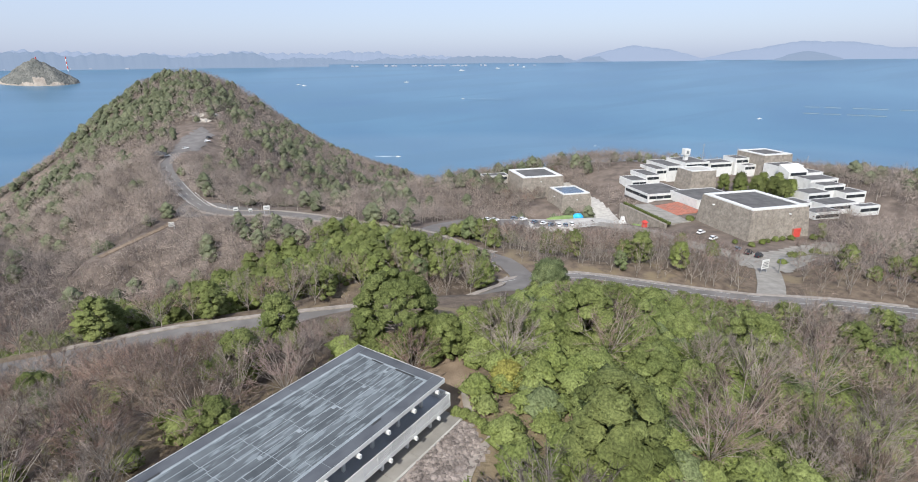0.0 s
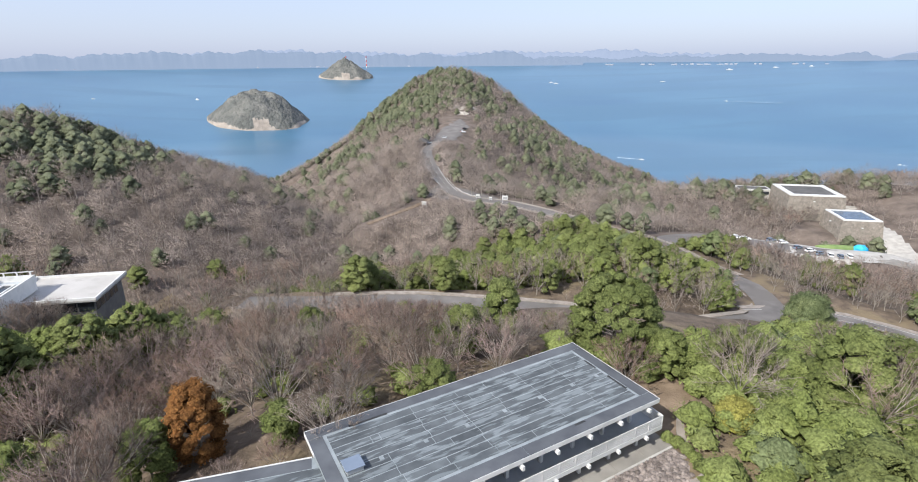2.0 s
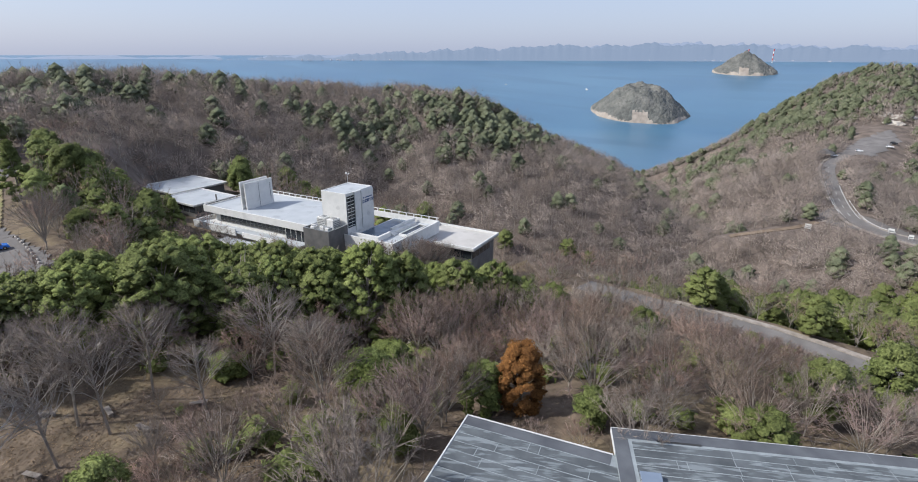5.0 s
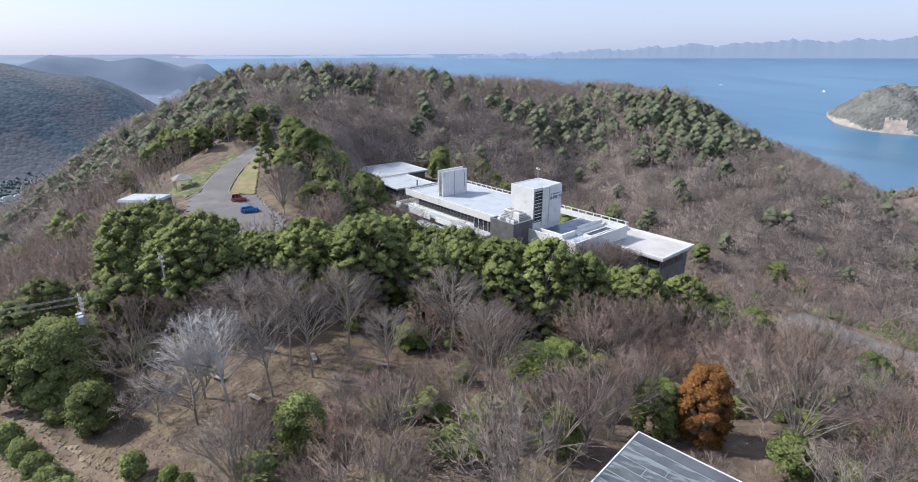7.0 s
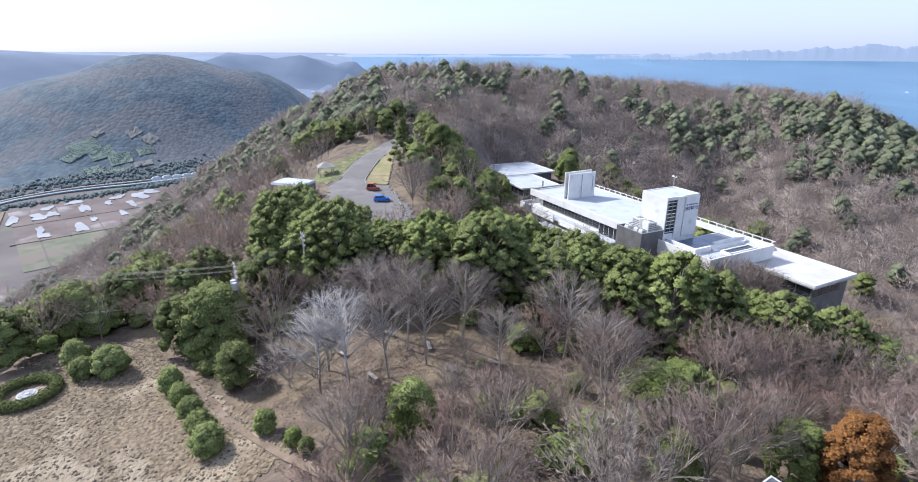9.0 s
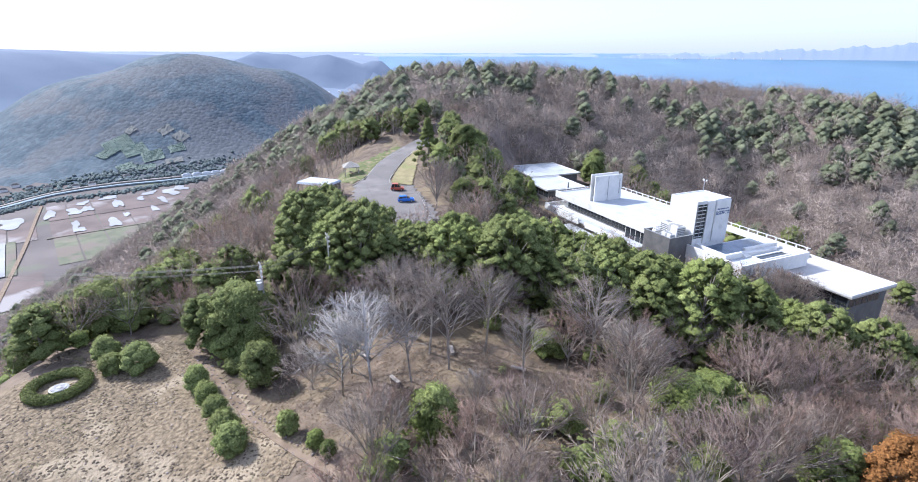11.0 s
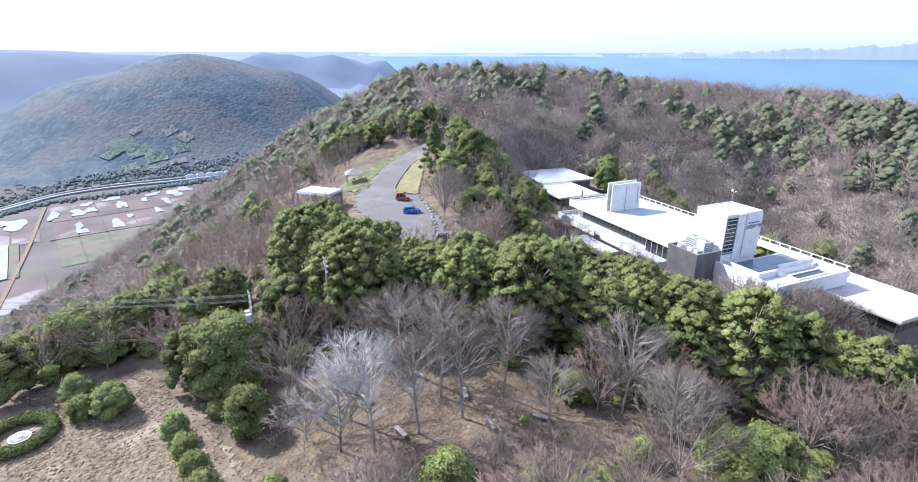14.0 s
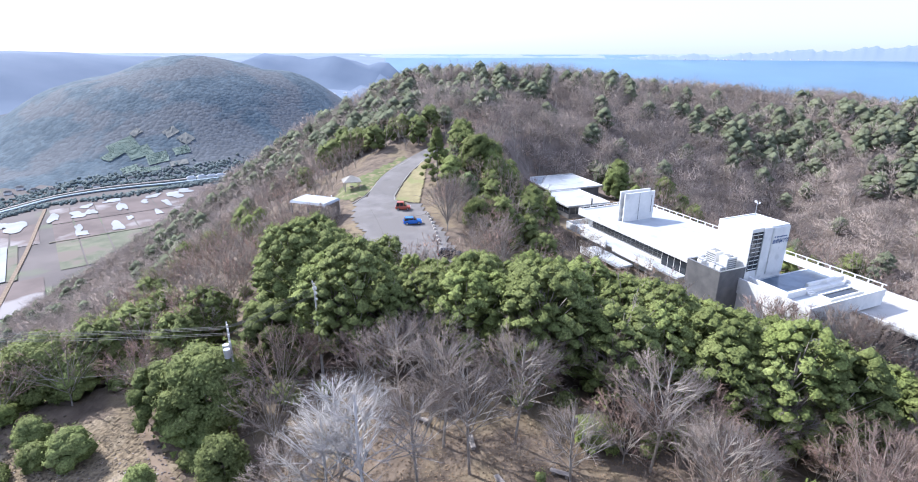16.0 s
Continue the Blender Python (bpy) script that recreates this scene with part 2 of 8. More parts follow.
PALE_TWIG = twiggy("pale_bare_twigs", (0.4, 0.375, 0.35), (0.56, 0.53, 0.5), 0.3, vary=0.2)
LEAF_DARK = leafy("dark_evergreen_leaves", (0.096, 0.115, 0.037), (0.162, 0.183, 0.065), 0.2)
FAR_TWIG = twiggy("far_bare_crowns", (0.215, 0.178, 0.152), (0.345, 0.292, 0.256), 0.05, vary=0.12, second=((0.32, 0.265, 0.228), 0.04, 0.3))
LEAF_MID = leafy("evergreen_leaves", (0.128, 0.155, 0.044), (0.198, 0.226, 0.08), 0.2)
LEAF_LIGHT = leafy("yellow_green_leaves", (0.112, 0.138, 0.044), (0.182, 0.208, 0.074), 0.25)
LEAF_GOLD = leafy("golden_leaves", (0.19, 0.185, 0.04), (0.27, 0.255, 0.07), 0.3)
LEAF_GREY = leafy("olive_grey_leaves", (0.1, 0.125, 0.056), (0.17, 0.198, 0.094), 0.25)
LEAF_RUST = leafy("rust_red_leaves", (0.15, 0.07, 0.024), (0.26, 0.125, 0.042), 0.8)
BLUE_CAR = material("blue_car_paint", (0.02, 0.14, 0.55), (0.03, 0.17, 0.6), 0.5, 0.25, specular=0.6)
RED_CAR = material("rust_red_car_paint", (0.35, 0.07, 0.04), (0.42, 0.1, 0.06), 0.5, 0.35, specular=0.5)
WHITE_CAR = material("white_car_paint", (0.75, 0.75, 0.75), (0.82, 0.82, 0.82), 0.5, 0.25, specular=0.6)
GREY_CAR = material("silver_blue_car_paint", (0.22, 0.27, 0.33), (0.28, 0.33, 0.4), 0.5, 0.25, metal=0.4, specular=0.6)
DARK_CAR = material("dark_car_paint", (0.02, 0.02, 0.025), (0.03, 0.03, 0.035), 0.5, 0.2, specular=0.6)
TYRE = material("black_rubber", (0.015, 0.015, 0.015), (0.03, 0.03, 0.03), 2.0, 0.9)
LAMP_CLEAR = material("headlight_lens", (0.6, 0.62, 0.64), (0.7, 0.72, 0.74), 1.0, 0.15, specular=0.6)
LAMP_RED = material("tail_light_lens", (0.35, 0.02, 0.02), (0.45, 0.03, 0.03), 1.0, 0.2, specular=0.6)
TILE_RED = material("red_brick_paving", (0.34, 0.13, 0.09), (0.45, 0.19, 0.13), 0.6, 0.85, second=((0.3, 0.16, 0.12), 0.5, 0.3))
BLUE_SHEET = material("bright_blue_sheet", (0.03, 0.38, 0.75), (0.06, 0.45, 0.8), 0.5, 0.5, 0.1, 2.0)
GREEN_SHEET = material("olive_green_cover", (0.13, 0.2, 0.07), (0.2, 0.27, 0.1), 0.6, 0.75, 0.05, 2.0)
GRASS = material("dry_yellow_grass", (0.165, 0.145, 0.072), (0.25, 0.215, 0.11), 0.3, 0.95, 0.05, 6, second=((0.14, 0.19, 0.05), 0.3, 0.3))
DRY_LAWN = material("dry_lawn", (0.2, 0.172, 0.088), (0.28, 0.242, 0.13), 0.4, 0.95, 0.05, 6, second=((0.2, 0.2, 0.085), 0.2, 0.25))
GREEN_GRASS = material("green_grass", (0.085, 0.105, 0.036), (0.15, 0.16, 0.066), 0.4, 0.95, 0.05, 6, second=((0.22, 0.18, 0.11), 0.5, 0.35))
ROCK = material("pale_rock", (0.4, 0.36, 0.31), (0.56, 0.52, 0.46), 0.8, 0.9, 0.05, 4)
GALVANISED = material("galvanised_steel", (0.42, 0.43, 0.44), (0.52, 0.53, 0.54), 1.5, 0.45, metal=0.5)
WOOD_GREY = material("weathered_wood", (0.25, 0.22, 0.19), (0.38, 0.34, 0.3), 2.0, 0.85)
BLUE_ROOF = material("blue_grey_roof_glass", (0.06, 0.09, 0.13), (0.1, 0.14, 0.19), 0.5, 0.2, specular=0.5)
BLACK_WIRE = material("black_cable", (0.03, 0.03, 0.03), (0.05, 0.05, 0.05), 1.0, 0.6)
SIGN_BLUE = material("dark_blue_lettering", (0.05, 0.09, 0.2), (0.06, 0.1, 0.22), 1.0, 0.6)
BRONZE = material("stone_disc", (0.1, 0.1, 0.112), (0.34, 0.34, 0.36), 1.6, 0.6)
MUD = material("brown_paddy_mud", (0.1, 0.078, 0.07), (0.165, 0.13, 0.117), 0.02, 0.9, second=((0.27, 0.25, 0.24), 0.012, 0.2))
FLOODED = material("flooded_paddy", (0.24, 0.25, 0.262), (0.33, 0.34, 0.35), 0.02, 0.7, specular=0.1)
FIELD_GREEN = material("green_field", (0.1, 0.11, 0.072), (0.175, 0.175, 0.12), 0.04, 0.95, second=((0.16, 0.135, 0.11), 0.02, 0.35))
# orchard plots and thickets: blue-green haze painted into the base colours
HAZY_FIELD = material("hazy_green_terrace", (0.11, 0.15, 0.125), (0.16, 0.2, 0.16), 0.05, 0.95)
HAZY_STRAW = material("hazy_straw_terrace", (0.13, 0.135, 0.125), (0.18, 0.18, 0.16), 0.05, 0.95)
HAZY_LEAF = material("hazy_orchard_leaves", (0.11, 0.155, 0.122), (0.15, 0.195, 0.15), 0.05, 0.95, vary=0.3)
BANK = material("hazy_hedge_bank", (0.09, 0.118, 0.115), (0.145, 0.168, 0.155), 0.05, 0.95, vary=0.3)


def masonry(name, scale):
    """Rubble masonry: stones of uneven tone with recessed joints."""
    m = material(name, (0.25, 0.22, 0.185), (0.36, 0.32, 0.27), 0.5, 0.9)
    nt = m.node_tree
    bsdf = nt.nodes["Principled BSDF"]
    at = nt.nodes.new("ShaderNodeNewGeometry")
    cells, joints = nt.nodes.new("ShaderNodeTexVoronoi"), nt.nodes.new("ShaderNodeTexVoronoi")
    joints.feature = "DISTANCE_TO_EDGE"
    for v in (cells, joints):
        v.inputs["Scale"].default_value = scale
        nt.links.new(at.outputs["Position"], v.inputs["Vector"])
    tone = nt.nodes.new("ShaderNodeMapRange")
    tone.inputs[3].default_value, tone.inputs[4].default_value = 0.78, 1.2
    nt.links.new(cells.outputs["Color"], tone.inputs[0])
    hue = nt.nodes.new("ShaderNodeHueSaturation")
    nt.links.new(bsdf.inputs["Base Color"].links[0].from_socket, hue.inputs["Color"])
    nt.links.new(tone.outputs[0], hue.inputs["Value"])
    nt.links.new(hue.outputs[0], bsdf.inputs["Base Color"])
    cut = nt.nodes.new("ShaderNodeMapRange")
    cut.inputs[2].default_value = 0.12
    nt.links.new(joints.outputs["Distance"], cut.inputs[0])
    relief = nt.nodes.new("ShaderNodeBump")
    relief.inputs["Distance"].default_value = 0.12
    nt.links.new(cut.outputs[0], relief.inputs["Height"])
    nt.links.new(relief.outputs[0], bsdf.inputs["Normal"])
    return m


MASONRY = masonry("rubble_masonry", 1.5)


# ---- the lie of the land ----
EYE_Z = 250.0


def towards(az, dist, rise=0.0):
    """A place az degrees to the left of the y axis, dist metres out, rise metres against the first eye."""
    return (-dist * math.sin(radians(az)), dist * math.cos(radians(az)), EYE_Z + rise)


def along(x, y, line):
    """Distance from points to a polyline of (x, y, z), and the line's height there."""
    best = np.full(np.shape(x), 1e9)
    high = np.zeros(np.shape(x))
    for (ax, ay, az), (bx, by, bz) in zip(line, line[1:]):
        ux, uy = bx - ax, by - ay
        k = np.clip(((x - ax) * ux + (y - ay) * uy) / (ux * ux + uy * uy), 0, 1)
        d = np.hypot(x - ax - k * ux, y - ay - k * uy)
        near = d < best
        best, high = np.where(near, d, best), np.where(near, az + k * (bz - az), high)
    return best, high


def spline(points, step=6.0):
    """A smooth line through points, with a point every few metres."""
    p = np.array(points, float)
    p = np.vstack([2 * p[0] - p[1], p, 2 * p[-1] - p[-2]])
    out = []
    for a, b, c, d in zip(p, p[1:], p[2:], p[3:]):
        n = max(2, int(np.linalg.norm(c - b) / step))
        for k in np.arange(n) / n:
            out.append(0.5 * (2 * b + (c - a) * k + (2 * a - 5 * b + 4 * c - d) * k ** 2 + (3 * b - a - 3 * c + d) * k ** 3))
    out.append(p[-2])
    return [tuple(v) for v in out]


# spines of the hills: line, side slope, breadth of the rounded top
WEST_SPINE = [(4, 44, 214.6), (-20, 20, 215.4), (-50, -15, 215), (-90, -32, 216), (-125, -42, 216.8), (-195, -52, 227), (-268, -62, 239), (-315, 0, 235), (-335, 60, 229.5), (-330, 110, 227), (-290, 150, 225), (-300, 185, 210), (-305, 225, 192), (-312, 268, 172), (-320, 340, 130), (-330, 480, 20)]
NORTH_SPINE = [(-2, 52, 213.5), (0, 100, 199), (14, 128, 196), (0, 160, 192), (-20, 193, 188), (-65, 227, 184), (-118, 242, 184), (-162, 296, 188), (-182, 332, 190), (-187, 364, 193), (-197, 404, 199), (-240, 500, 218), (-262, 550, 233), (-288, 578, 238), (-315, 625, 225), (-350, 700, 150)]
EAST_SPINE = [(20, 100, 199), (60, 128, 192), (110, 150, 188), (140, 210, 185), (120, 300, 187), (210, 290, 186), (290, 240, 187), (420, 200, 180)]
NEAR_SPINE = [(8, 40, 211.5), (70, 60, 201), (130, 80, 195), (220, 120, 190)]
SPUR_SPINE = [(-75, 228, 183), (-40, 262, 182), (0, 296, 183), (40, 322, 185), (80, 330, 186), (120, 300, 187)]
# spines: (line, slope, breadth)
SPINES = [(SPUR_SPINE, 0.6, 24), (WEST_SPINE, 0.5, 40), (NORTH_SPINE, 0.62, 38), (EAST_SPINE, 0.55, 75), (NEAR_SPINE, 0.35, 45)]

# hollows and shoulders: place, breadth, depth
FOLDS = [(-165, 592, 75, -18), (-125, 660, 60, -8), (-425, 500, 80, -25), (-250, 605, 40, 6), (-245, 172, 34, -13), (-335, 100, 40, -4), (-287, 205, 42, -6)]

ROAD_MAIN = spline([towards(50, 119, -51.5), towards(41, 109, -50), towards(31, 106, -50), towards(22, 103, -50), towards(12.5, 103, -50.5), towards(2, 103.5, -51.5), towards(-4.5, 113, -52), towards(-7.5, 127, -54), towards(-5, 145, -55.5), towards(-1, 157, -57), towards(3, 174, -58), towards(5.5, 194, -62), towards(10.6, 213, -64.5), towards(15.5, 235, -66), towards(20, 252, -66.5), towards(26, 269, -66), towards(28.6, 330, -62), towards(29, 368, -58.5), towards(27.6, 402, -56), towards(26.0, 440, -51.5)])
ROAD_EAST = spline([towards(-6, 122, -53.5), towards(-10, 131, -55), towards(-14, 136, -56), towards(-20.6, 140, -58), towards(-26.4, 145, -60), towards(-32, 150, -61), towards(-38, 158, -61), towards(-48, 175, -62)])
ROAD_WEST = spline([(-100, -31, 215.9), (-120, -42, 216.4), (-136, -50.2, 217.1), (-155, -51.8, 218.9), (-166, -49.8, 220.5), (-176, -45.5, 222.6)])
ROAD_LOT = spline([towards(4, 190, -62), towards(2, 212, -66), towards(-2, 228, -69), towards(-8, 236, -71.5), towards(-15, 240, -71)])
ROAD_MUSEUM = spline([towards(-33, 152, -61), towards(-32.5, 175, -63), towards(-31, 195, -65), towards(-25, 210, -67), towards(-20, 225, -68), towards(-15, 240, -71)])
LANE = spline([towards(29, 268, -68), towards(30.5, 258, -69), towards(33, 248, -70), towards(36, 240, -72)])
# level corridors: line, half breadth
CORRIDORS = [(ROAD_MAIN, 5.5), (ROAD_EAST, 5.0), (ROAD_WEST, 6.0), (ROAD_LOT, 7.0), (ROAD_MUSEUM, 6.0), (LANE, 3.0)]
# level pads: x, y, z, half breadth
PADS = [(-170, -2, 206.6, 17), (-192, 2, 206.6, 15), (120, 205, 184, 30), (135, 255, 184.5, 40), (48, 285, 178.5, 24), (-14, 38, 215.75, 16), (-126, 22, 204.6, 30), (-48, -50, 212.5, 14)]


def sea_rise(r):
    """How far the far water stands above the near water, so that it ends at the horizon within the depth of the place."""
    k = np.clip((r - 1900.0) / 2950.0, 0, 1)
    return 246.5 * (1.35 * k - 0.35 * k * k)


def wobble(x, y, size, seed):
    a = np.sin(x / size + seed) * np.cos(y / size * 1.13 + seed * 2.1)
    b = np.sin((x + y) / size * 1.9 + seed * 3.3) * np.cos((x - y) / size * 1.6 + seed * 0.7)
    c = np.sin(x / size * 3.7 + seed * 1.7) * np.cos(y / size * 4.1 + seed * 5.0)
    return a + 0.5 * b + 0.25 * c


def height(x, y):
    """The ground's height."""
    x, y = np.asarray(x, float), np.asarray(y, float)
    r = np.hypot(x, y)
    total = np.zeros(x.shape)
    for line, slope, broad in SPINES:
        d, z = along(x, y, line)
        h = z - slope * (np.sqrt(d * d + broad * broad) - broad)
        total += np.exp(np.maximum(h - 120, -400) / 5.0)
    z = 120 + 5.0 * np.log(total + 1e-40)
    turned = np.degrees(np.arctan2(-x, y)) % 360
    # hollows and shoulders of the hills
    for hx, hy, wide, more in FOLDS:
        z = z + more * np.exp(-((x - hx) ** 2 + (y - hy) ** 2) / wide ** 2)
    # the steeper south-western flank
    z = z - np.interp(turned, (106, 112, 119, 128, 138, 160, 200), (0, 5, 10, 15, 28, 34, 0)) * np.clip((r - 90) / 130, 0, 1)
    z = z + wobble(x, y, 28, 1.0) * 0.9 * np.clip(r / 120, 0.2, 2)
    # the plain and mountains to the south-west, the sea bed elsewhere
    az = np.degrees(np.arctan2(-x, y)) % 360
    land = np.clip((az - 106) / 6, 0, 1) * np.clip((285 - az) / 6, 0, 1)
    low = -12 + 15.0 * land + land * np.clip((r - 900) / 700, 0, 1) * 6 + sea_rise(r)
    for paz, dist, top, wide, sharp in MOUNTAINS:
        px, py, _ = towards(paz, dist)
        q = np.hypot(x - px, y - py) / wide
        low = np.maximum(low, (EYE_Z + top) * np.exp(-np.power(q, sharp)) + low * (1 - np.exp(-np.power(q, sharp))) + wobble(x, y, wide * 0.16, paz) * wide * 0.018 * np.exp(-q))
    z = np.logaddexp(z / 6, low / 6) * 6
    for px, py, pz, half in PADS:
        k = np.clip((np.hypot(x - px, y - py) - half) / 14, 0, 1)
        z = pz + (z - pz) * k * k * (3 - 2 * k)
    for line, half in CORRIDORS:
        near = r < 520
        d, zz = along(np.where(near, x, 9e3), np.where(near, y, 9e3), line)
        k = np.clip((d - half) / 12, 0, 1)
        z = zz - 0.12 + (z - zz + 0.12) * k * k * (3 - 2 * k)
    return z


# mountains across the plain and beyond: heading, distance, top against the eye, breadth, sharpness
MOUNTAINS = [(127.3, 1720, -4, 360, 2.5), (122.6, 1780, -42, 260, 2.2), (133.0, 1800, -60, 270, 2.2), (139, 3300, 4, 520, 3.0), (147, 3100, 10, 600, 3.0), (131.0, 3400, -8, 300, 2.2), (121.0, 3100, 2, 190, 2.4), (118.5, 3100, -8, 150, 2.2), (114.2, 3000, 3, 170, 2.2), (109.8, 2950, -14, 95, 2.0)]


def steps(core_low, core_high, fine, far):
    """Grid lines: fine in the middle, wider and wider outside."""
    mid = list(np.arange(core_low, core_high, fine))
    out, gap = [core_low], fine
    while out[-1] > -far:
        gap *= 1.06
        out.append(out[-1] - gap)
    up, gap = [mid[-1]], fine
    while up[-1] < far:
        gap *= 1.06
        up.append(up[-1] + gap)
    return np.array(sorted(out[1:]) + mid + up[1:])


def mesh_from(name, verts, faces, mats, index=None, smooth=False, form=None):
    """form: for each vertex the way in which the crown's rounded surface faces there."""
    me = bpy.data.meshes.new(name)
    verts, faces = np.asarray(verts, np.float32), np.asarray(faces, np.int32)
    n = faces.shape[1]
    me.vertices.add(len(verts)), me.loops.add(faces.size), me.polygons.add(len(faces))
    me.vertices.foreach_set("co", verts.ravel())
    me.loops.foreach_set("vertex_index", faces.ravel())
    me.polygons.foreach_set("loop_start", np.arange(0, faces.size, n, dtype=np.int32))
    for m in mats:
        me.materials.append(m)
    if index is not None:
        me.polygons.foreach_set("material_index", np.asarray(index, np.int32))
    me.polygons.foreach_set("use_smooth", np.full(len(faces), smooth))
    me.update(calc_edges=True)
    if form is not None:
        me.attributes.new("crown_form", "FLOAT_VECTOR", "POINT").data.foreach_set("vector", np.asarray(form, np.float32).ravel())
    return me


def grid_mesh(name, xs, ys, zs, mat, smooth=True):
    nx, ny = len(xs), len(ys)
    gx, gy = np.meshgrid(xs, ys)
    verts = np.stack([gx.ravel(), gy.ravel(), zs.ravel()], 1)
    i = np.arange(nx * ny).reshape(ny, nx)
    faces = np.stack([i[:-1, :-1], i[:-1, 1:], i[1:, 1:], i[1:, :-1]], -1).reshape(-1, 4)
    return mesh_from(name, verts, faces, [mat], smooth=smooth)


GX, GY = steps(-420, 330, 4.0, 4700), steps(-130, 640, 4.0, 4700)
gxx, gyy = np.meshgrid(GX, GY)
GZ = height(gxx, gyy)
ground_mesh = grid_mesh("ground", GX, GY, GZ, LITTER)
for m in (HAZY_WOODS, FARMLAND, FAR_LAND, FAR_PLAIN, FAR_LITTER):
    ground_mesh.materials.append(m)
fx, fy = np.meshgrid((GX[:-1] + GX[1:]) / 2, (GY[:-1] + GY[1:]) / 2)
fz, fr, fa = height(fx, fy), np.hypot(fx, fy), np.degrees(np.arctan2(-fx, fy)) % 360
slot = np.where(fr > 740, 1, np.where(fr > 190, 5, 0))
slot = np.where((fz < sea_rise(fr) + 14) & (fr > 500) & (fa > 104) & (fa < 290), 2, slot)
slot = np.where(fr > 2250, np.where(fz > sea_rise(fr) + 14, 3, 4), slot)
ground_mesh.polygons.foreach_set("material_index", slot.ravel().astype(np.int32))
ground = tagged(new("ground", ground_mesh), "wooded hill ground covered with brown leaf litter", "ground", kind="structure")


def ground_z(x, y):
    """Height of the ground's mesh, straight between its grid lines."""
    x, y = np.asarray(x, float), np.asarray(y, float)
    i = np.clip(np.searchsorted(GX, x) - 1, 0, len(GX) - 2)
    j = np.clip(np.searchsorted(GY, y) - 1, 0, len(GY) - 2)
    u, v = (x - GX[i]) / (GX[i + 1] - GX[i]), (y - GY[j]) / (GY[j + 1] - GY[j])
    return (GZ[j, i] * (1 - u) + GZ[j, i + 1] * u) * (1 - v) + (GZ[j + 1, i] * (1 - u) + GZ[j + 1, i + 1] * u) * v


# ---- sea ----
def sea_material():
    m = material("sea_water", (0.042, 0.122, 0.21), (0.072, 0.175, 0.262), 0.0018, 0.3, specular=0.45, second=((0.05, 0.135, 0.215), 0.006, 0.4), stretch=(25, (7, 1, 1)))
    nt = m.node_tree
    at = nt.nodes.new("ShaderNodeNewGeometry")
    relief = nt.nodes.new("ShaderNodeBump")
    relief.inputs["Strength"].default_value, relief.inputs["Distance"].default_value = 0.3, 0.6
    wave = nt.nodes.new("ShaderNodeTexNoise")
    wave.inputs["Scale"].default_value, wave.inputs["Detail"].default_value = 0.12, 5
    nt.links.new(at.outputs["Position"], wave.inputs["Vector"])
    nt.links.new(wave.outputs[0], relief.inputs["Height"])
    nt.links.new(relief.outputs[0], nt.nodes["Principled BSDF"].inputs["Normal"])
    return m


rings = np.concatenate([np.arange(0, 1900, 100), np.linspace(1900, 4880, 50)])
spokes = np.linspace(0, 2 * math.pi, 145)
rr, ss = np.meshgrid(rings, spokes)
sv = np.stack([(rr * np.sin(ss)).ravel(), (rr * np.cos(ss)).ravel(), sea_rise(rr).ravel()], 1)
si = np.arange(rr.size).reshape(rr.shape)
sf = np.stack([si[:-1, :-1], si[1:, :-1], si[1:, 1:], si[:-1, 1:]], -1).reshape(-1, 4)[:, ::-1]
water = tagged(new("water", mesh_from("water", sv, sf, [sea_material()], smooth=True)), "calm blue inland sea reaching to the horizon", "sea", kind="structure")


# ---- roads ----
def ribbon(name, line, half, mat, lift, label, category="road", from_k=0.0, to_k=1.0, offset=0.0, kind="structure", thick=0.3):
    """A strip along a line, with its own sides."""
    p = np.array(line)[int(from_k * (len(line) - 1)):int(to_k * (len(line) - 1)) + 1]
    d = np.gradient(p[:, :2], axis=0)
    n = np.stack([-d[:, 1], d[:, 0]], 1) / np.linalg.norm(d, axis=1)[:, None]
    a, b = p[:, :2] + n * (offset + half), p[:, :2] + n * (offset - half)
    z = p[:, 2] + lift
    verts = np.concatenate([np.column_stack([a, z]), np.column_stack([b, z]), np.column_stack([b, z - thick]), np.column_stack([a, z - thick])])
    k, i = len(p), np.arange(len(p) - 1)
    faces = np.concatenate([np.stack([i + q * k, i + 1 + q * k, i + 1 + ((q + 1) % 4) * k, i + ((q + 1) % 4) * k], 1) for q in range(4)])[:, ::-1]
    return tagged(new(name, mesh_from(name, verts, faces, [mat])), label, category, kind=kind)


ribbon("road", ROAD_MAIN, 3.1, ASPHALT, 0.12, "grey asphalt road winding through the woods to the hilltop")
ribbon("road", ROAD_EAST, 3.6, ASPHALT, 0.14, "grey asphalt road with white edge lines")
ribbon("road", ROAD_WEST, 3.3, ASPHALT, 0.12, "grey asphalt drive widening into a car park")
ribbon("road", ROAD_LOT, 5.0, ASPHALT, 0.10, "grey asphalt entrance to the museum car park")
ribbon("road", ROAD_MUSEUM, 3.6, GREY_PAVING, 0.13, "pale concrete drive in front of the museum")


# ---- islands, far shores and boats ----
def out_at(el):
    """How far out the water is met by a line el degrees below the first eye."""
    r = np.linspace(300, 4870, 4000)
    return float(r[np.argmin(np.abs((sea_rise(r) - EYE_Z) / r - math.tan(radians(el))))])


